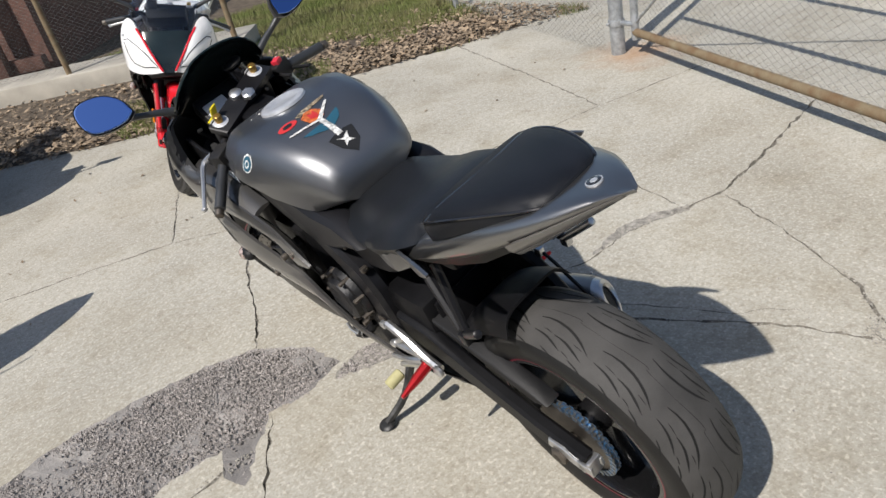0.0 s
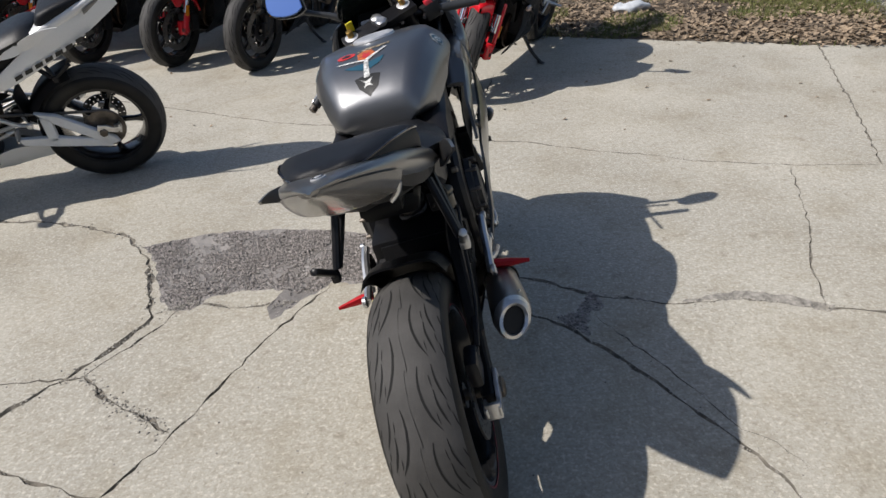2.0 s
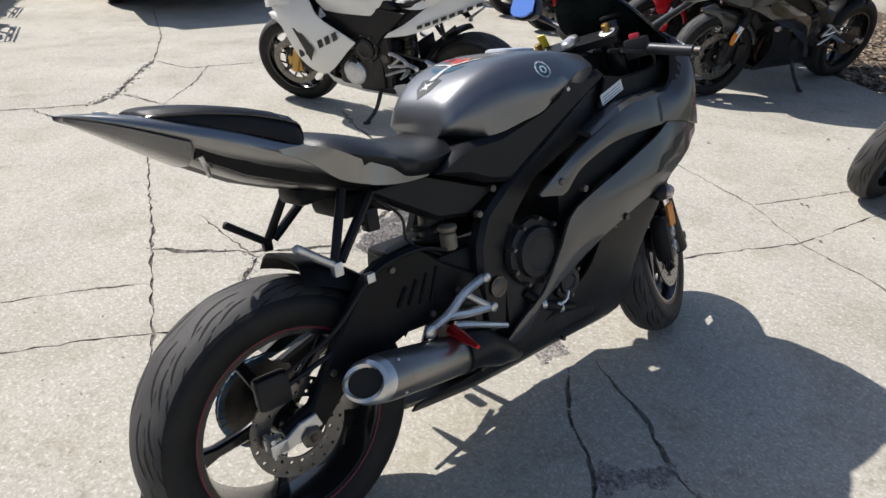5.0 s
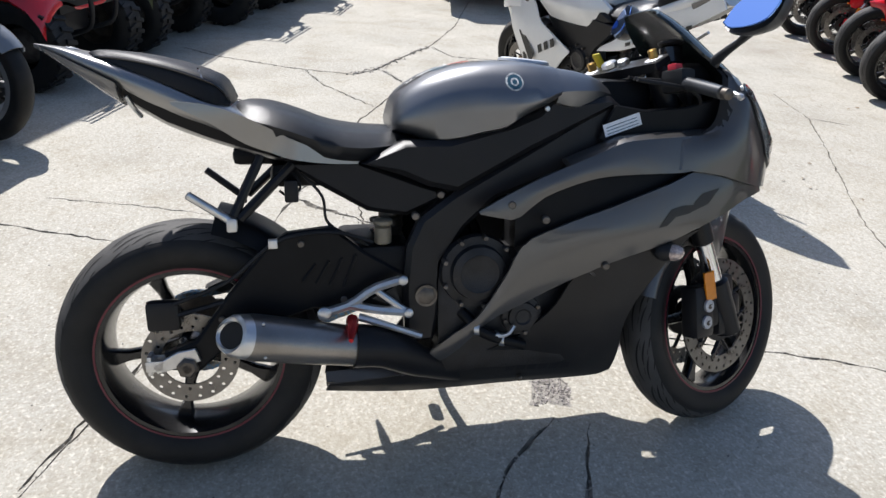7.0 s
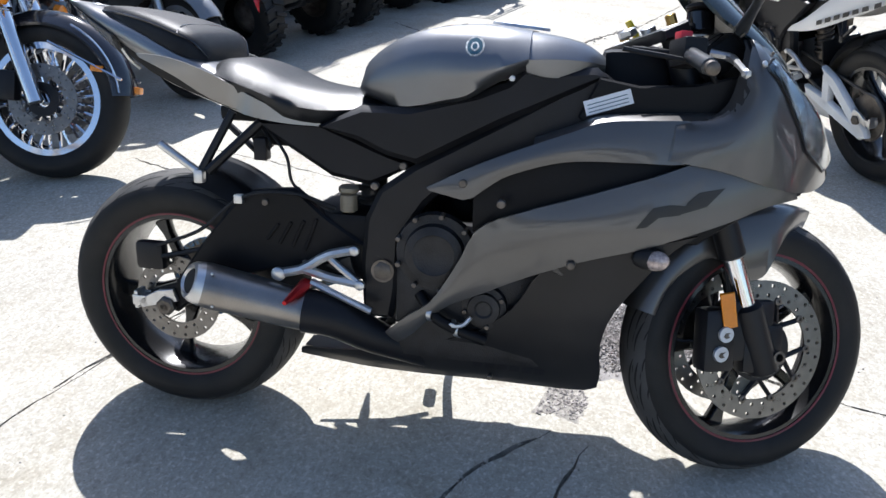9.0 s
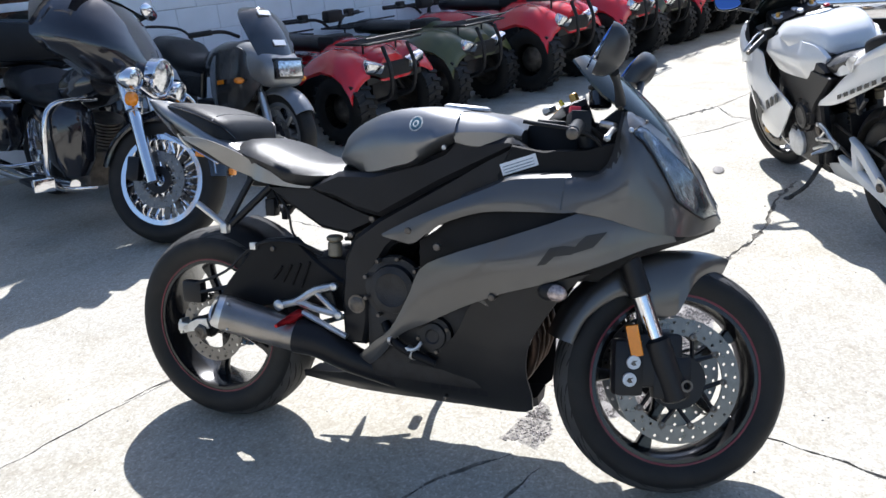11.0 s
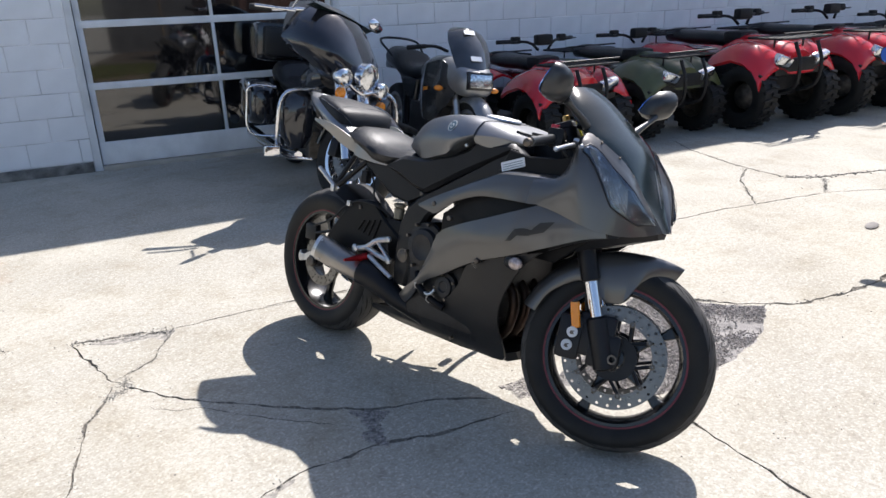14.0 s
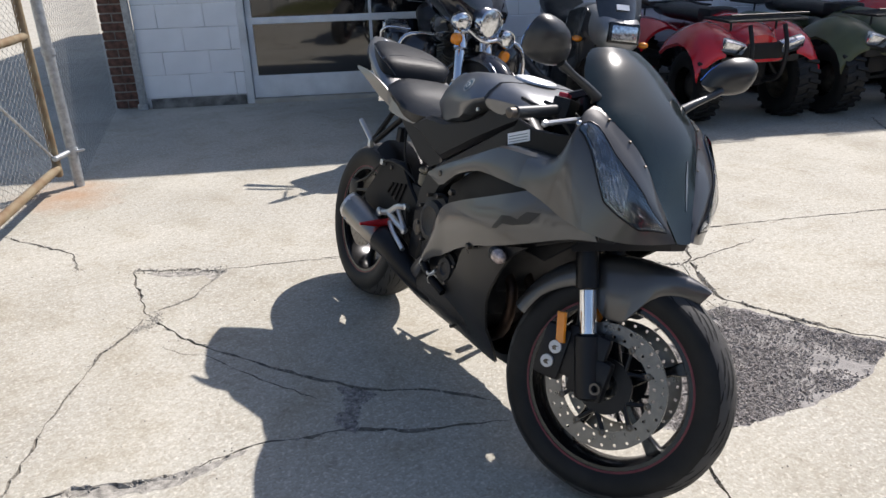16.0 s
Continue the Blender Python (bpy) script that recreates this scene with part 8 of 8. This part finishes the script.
    for yy, zz, tilt in ((0.556, 1.083, 45), (0.715, 0.897, 37)):
        part("notice_label", moved(box(-0.045, 0.045, -0.002, 0.003, -0.02, 0.02), Matrix.Translation((0.01, yy, zz)) @ Matrix.Rotation(radians(tilt), 4, "X")), "label", root)
    tk = [(-0.12, 0.08, 0.74, 0.66), (0.0, 0.15, 0.86, 0.64), (0.15, 0.17, 0.9, 0.66), (0.3, 0.13, 0.9, 0.7), (0.38, 0.08, 0.86, 0.74)]
    part("fuel_tank", loft([[(w * math.cos(a), y, (z1 + z0) / 2 + (z1 - z0) / 2 * math.sin(a)) for a in (2 * math.pi * i / 20 for i in range(20))] for y, w, z1, z0 in tk]), "darkgrey", root, "dark grey fuel tank")
    seat = [(-0.05, 0.1, 0.8, 0.66), (-0.2, 0.16, 0.79, 0.64), (-0.4, 0.17, 0.82, 0.64), (-0.5, 0.18, 0.9, 0.68), (-0.78, 0.16, 0.93, 0.74), (-0.86, 0.1, 0.91, 0.78)]
    part("seat", loft([[(w * math.copysign(abs(math.cos(a)) ** 0.7, math.cos(a)), y, (z1 + z0) / 2 + (z1 - z0) / 2 * math.sin(a)) for a in (2 * math.pi * i / 20 for i in range(20))] for y, w, z1, z0 in seat]), "seat", root)
    part("grab_rail", tube([(-0.16, -0.62, 0.84), (-0.17, -0.9, 0.98), (0.17, -0.9, 0.98), (0.16, -0.62, 0.84)], 0.011, 8, 20), "frame", root, "black tubular grab rail")
    part("cylinder_block", box(-0.14, 0.14, 0.05, 0.28, 0.48, 0.64, 0.02), "engine", part("engine", box(-0.17, 0.17, -0.12, 0.3, 0.24, 0.5, 0.03), "engine", root))
    part("frame_tube", tube([(0, 0.4, 0.85), (0.1, 0.35, 0.5), (0.1, 0.2, 0.24), (0.1, -0.3, 0.26), (0.1, -0.4, 0.66)], 0.018, 8, 20), "frame", root)
    part("tail_cowl", box(-0.1, 0.1, -0.95, -0.74, 0.72, 0.8, 0.03), "darkgrey", root)
    part("side_stand", tube([(-0.12, 0.0, 0.26), (-0.22, 0.05, 0.1), (-0.3, 0.08, 0.02)], 0.012, 8, 6), "sidestand", root)


stourer = thing("touring_motorcycle", facing(-2.36 - 0.72 * 0.38, -1.97 - 0.72 * 0.925, 0.38, 0.925, 8), "older dull silver sport tourer with a rectangular headlight", "motorcycle")
build_sport_tourer(stourer)


# ---- quad bikes ----
def lugged_tyre(w, r, rim_r, lugs=22):
    bms = [lathe([(-w * 0.42, rim_r), (-w * 0.5, rim_r + 0.03), (-w * 0.5, r - 0.05), (-w * 0.38, r - 0.012), (w * 0.38, r - 0.012), (w * 0.5, r - 0.05), (w * 0.5, rim_r + 0.03), (w * 0.42, rim_r)], 40)]
    for k in range(lugs):
        for s in (-1, 1):
            a = 2 * math.pi * (k + (0.5 if s > 0 else 0)) / lugs
            lug = box(0.0, w * 0.47, -0.014, 0.014, -0.012, 0.012, 0.003, 1)
            bms.append(moved(lug, Matrix.Rotation(a, 4, "X") @ Matrix.Translation((0, 0, r - 0.012)) @ Matrix.Rotation(radians(14 * s), 4, "Z") @ Matrix.Scale(s, 4, (1, 0, 0))))
    return bms[0], join(*bms[1:])


def build_quad(root, paint):
    for name, y, r, w, tr in (("front", 0.52, 0.26, 0.19, 0.37), ("rear", -0.5, 0.26, 0.24, 0.35)):
        for s in (1, -1):
            m = Matrix.Translation((s * tr, y, r))
            wh = part(name + "_wheel", moved(lathe([(-0.08, 0.13), (-0.04, 0.12), (0.02, 0.1), (0.04, 0.04), (0.05, 0.0)], 24), m @ Matrix.Scale(s, 4, (1, 0, 0))), "steel", root)
            carcass, lugs = lugged_tyre(w, r, 0.13)
            part("tyre", moved(carcass, m), "rubber", wh, "chunky black lugged tyre")
            tagged(part("lug_pattern", moved(lugs, m), "rubber", wh), kind="stuff")
    part("chassis", join(box(-0.14, 0.14, -0.65, 0.6, 0.24, 0.42, 0.03), box(-0.3, 0.3, 0.46, 0.56, 0.25, 0.31, 0.02), box(-0.28, 0.28, -0.56, -0.46, 0.25, 0.31, 0.02)), "frame", root)
    part("engine", box(-0.17, 0.17, -0.2, 0.25, 0.27, 0.52, 0.04), "engine", root)
    # front body: hood and wheel arches
    def shell(rows, name, mat_, label):
        rings = []
        for y, zc, arch in rows:
            pts = []
            for x in np.linspace(-0.48, 0.48, 33):
                a = abs(x)
                z = zc - 0.05 + (0.05 * math.sin(math.pi * min(1, max(0, (a - 0.14) / 0.3))) if a > 0.14 else 0.0) - 0.13 * max(0.0, (a - 0.4) / 0.08) ** 2 * 0.6 - arch * max(0, a - 0.25) * 0.5
                pts.append((x, y, z))
            rings.append(pts + [(x * 0.97, y, z - 0.02) for x, y, z in reversed(pts)])
        return part(name, loft(rings), mat_, root, label, angle=50)
    shell([(0.16, 0.62, 0.35), (0.26, 0.66, 0.22), (0.42, 0.69, 0.12), (0.54, 0.67, 0.12), (0.64, 0.62, 0.2), (0.70, 0.55, 0.3), (0.72, 0.5, 0.35)], "front_mudguard", paint, "moulded plastic front mudguards")
    shell([(-0.16, 0.60, 0.4), (-0.28, 0.63, 0.25), (-0.48, 0.645, 0.14), (-0.68, 0.64, 0.14), (-0.8, 0.6, 0.3)], "rear_mudguard", paint, "moulded plastic rear mudguards")
    part("front_mask", join(box(-0.3, 0.3, 0.6, 0.72, 0.42, 0.56, 0.03), box(-0.42, 0.42, 0.62, 0.68, 0.46, 0.52, 0.02)), "plastic", root)
    part("hood", loft([[(w * math.cos(a), y, z0 + h * math.sin(a)) for a in (math.pi * i / 12 for i in range(13))] for y, w, z0, h in ((0.0, 0.12, 0.55, 0.12), (0.15, 0.17, 0.58, 0.15), (0.35, 0.2, 0.6, 0.12), (0.6, 0.18, 0.58, 0.09), (0.7, 0.12, 0.55, 0.06))]), paint, root)
    part("seat", loft([[(w * math.copysign(abs(math.cos(a)) ** 0.7, math.cos(a)), y, z + 0.06 * math.sin(a)) for a in (2 * math.pi * i / 20 for i in range(20))] for y, w, z in ((0.02, 0.1, 0.66), (-0.1, 0.13, 0.68), (-0.4, 0.16, 0.68), (-0.62, 0.17, 0.70), (-0.68, 0.12, 0.69))]), "seat", root, "black quad seat")
    part("tank_cover", box(-0.12, 0.12, 0.0, 0.2, 0.64, 0.75, 0.04), "plastic", root)
    for s in (1, -1):
        lp = part("headlight", moved(box(-0.085, 0.085, -0.03, 0.03, -0.04, 0.04, 0.015), Matrix.Translation((s * 0.22, 0.71, 0.545)) @ Matrix.Rotation(radians(-14 * s), 4, "Y") @ Matrix.Rotation(radians(-25), 4, "X")), "chrome", root)
        part("lens", moved(box(-0.078, 0.078, 0.02, 0.036, -0.034, 0.034, 0.01), Matrix.Translation((s * 0.22, 0.712, 0.547)) @ Matrix.Rotation(radians(-14 * s), 4, "Y") @ Matrix.Rotation(radians(-25), 4, "X")), "bulb", lp, "clear headlight lens")
        part("bumper_bar", tube([(s * 0.11, 0.62, 0.28), (s * 0.12, 0.77, 0.34), (s * 0.13, 0.80, 0.52), (s * 0.13, 0.74, 0.68)], 0.015, 10, 14), "plastic", root, "black front bumper bar")
        part("handlebar", tube([(s * 0.05, 0.1, 0.80), (s * 0.14, 0.07, 0.87), (s * 0.38, -0.02, 0.88)], 0.012, 8, 10), "frame", root)
        part("grip", rod((s * 0.28, 0.015, 0.88), (s * 0.4, -0.03, 0.88), 0.018, 10), "plastic", root)
        part("switch_block", box(s * 0.24 - 0.035, s * 0.24 + 0.035, 0.0, 0.06, 0.86, 0.92, 0.01), "plastic", root)
        part("lever", tube([(s * 0.24, 0.06, 0.88), (s * 0.3, 0.075, 0.88), (s * 0.4, 0.035, 0.88)], 0.006, 6, 8), "frame", root)
        part("suspension_arm", join(rod((s * 0.12, 0.5, 0.32), (s * 0.32, 0.52, 0.28), 0.016, 8), rod((s * 0.13, 0.5, 0.5), (s * 0.27, 0.53, 0.3), 0.026, 10)), "frame", root)
    part("instrument_pod", box(-0.08, 0.08, 0.06, 0.14, 0.84, 0.93, 0.02), "plastic", root)
    for nm, y0, y1, z, wd in (("front_rack", 0.42, 0.74, 0.71, 0.29), ("rear_rack", -0.9, -0.55, 0.71, 0.32)):
        rk = part(nm, join(tube([(-wd, y0, z), (-wd, y1, z), (wd, y1, z), (wd, y0, z), (-wd, y0, z)], 0.0085, 8), tube([(-wd, y1 + 0.01, z + 0.04), (wd, y1 + 0.01, z + 0.04)], 0.0075, 8)), "plastic", root, "black tubular load rack")
        for k in range(5):
            part("rack_bar", rod((-wd, y0 + (y1 - y0) * (k + 0.5) / 5, z), (wd, y0 + (y1 - y0) * (k + 0.5) / 5, z), 0.0055, 6), "plastic", rk)
        for x in (-wd * 0.6, wd * 0.6):
            part("rack_leg", rod((x, (y0 + y1) / 2, z), (x, (y0 + y1) / 2, z - 0.08), 0.008, 6), "plastic", rk)


QUADS = [(4.62, 1.05, 1.06), (5.74, 1.02, 1.06), (7.02, 1.1, 1.2), (8.35, 1.1, 1.2), (9.5, 1.05, 1.1), (10.6, 1.05, 1.1), (11.7, 1.05, 1.1), (12.8, 1.05, 1.1)]


def quad_pose(k, base=1.0):
    along, out, size = QUADS[k]
    p = WALL @ Vector((along, out, 0))
    return facing(p.x, p.y, 0.34 - 0.05 * (k % 2), 0.94) @ Matrix.Scale(size / base, 4)


red_quad = thing("quad_bike", quad_pose(0), "red utility quad bike with black racks by the wall", "quad bike", "parked quad bikes")
build_quad(red_quad, "redpaint")
green_quad = thing("quad_bike", quad_pose(1), "olive green utility quad bike with black racks", "quad bike", "parked quad bikes")
build_quad(green_quad, "green")
for k in range(2, 8):
    copy_thing(green_quad if k in (4, 6) else red_quad, quad_pose(k, QUADS[1 if k in (4, 6) else 0][2]))


# ---- parked pickup at the end of the lot ----
def build_pickup(root):
    for y in (-1.6, 1.4):
        for s in (1, -1):
            m = Matrix.Translation((s * 0.78, y, 0.37))
            wh = part("wheel", moved(lathe([(-0.1, 0.22), (-0.05, 0.2), (0.02, 0.18), (0.06, 0.06), (0.06, 0)], 24), m @ Matrix.Scale(s, 4, (1, 0, 0))), "steel", root)
            part("tyre", moved(lathe(tyre_profile(0.24, 0.37, 0.22), 40), m), "rubber", wh)
    part("body", join(box(-0.95, 0.95, -2.55, -0.3, 0.55, 1.2, 0.06), box(-0.95, 0.95, -0.3, 2.6, 0.5, 1.15, 0.08)), "white", root, "white pickup body")
    part("cab", loft([[(x * k, y, z) for x, y in ((-0.9, -0.3), (0.9, -0.3), (0.9, 1.3), (-0.9, 1.3))] if k == 1 else [(x * k, y * 0.75 + 0.1, z) for x, y in ((-0.9, -0.3), (0.9, -0.3), (0.9, 1.3), (-0.9, 1.3))] for z, k in ((1.1, 1), (1.75, 0.85))]), "white", root, smooth=False)
    part("rear_bumper", box(-0.9, 0.9, -2.75, -2.56, 0.45, 0.65, 0.04), "chrome", root, "bright rear bumper")
    part("underbody", box(-0.8, 0.8, -2.4, 2.3, 0.3, 0.52, 0.05), "dark", root)
    for s in (1, -1):
        part("tail_light", box(s * 0.82 - 0.08, s * 0.82 + 0.08, -2.57, -2.54, 0.75, 1.1, 0.01), "decal_red", root)


pk = thing("pickup_truck", facing(-8.9, 2.55, -0.98, 0.2), "white pickup truck with a bright bumper parked at the lot's end", "truck")
build_pickup(pk)
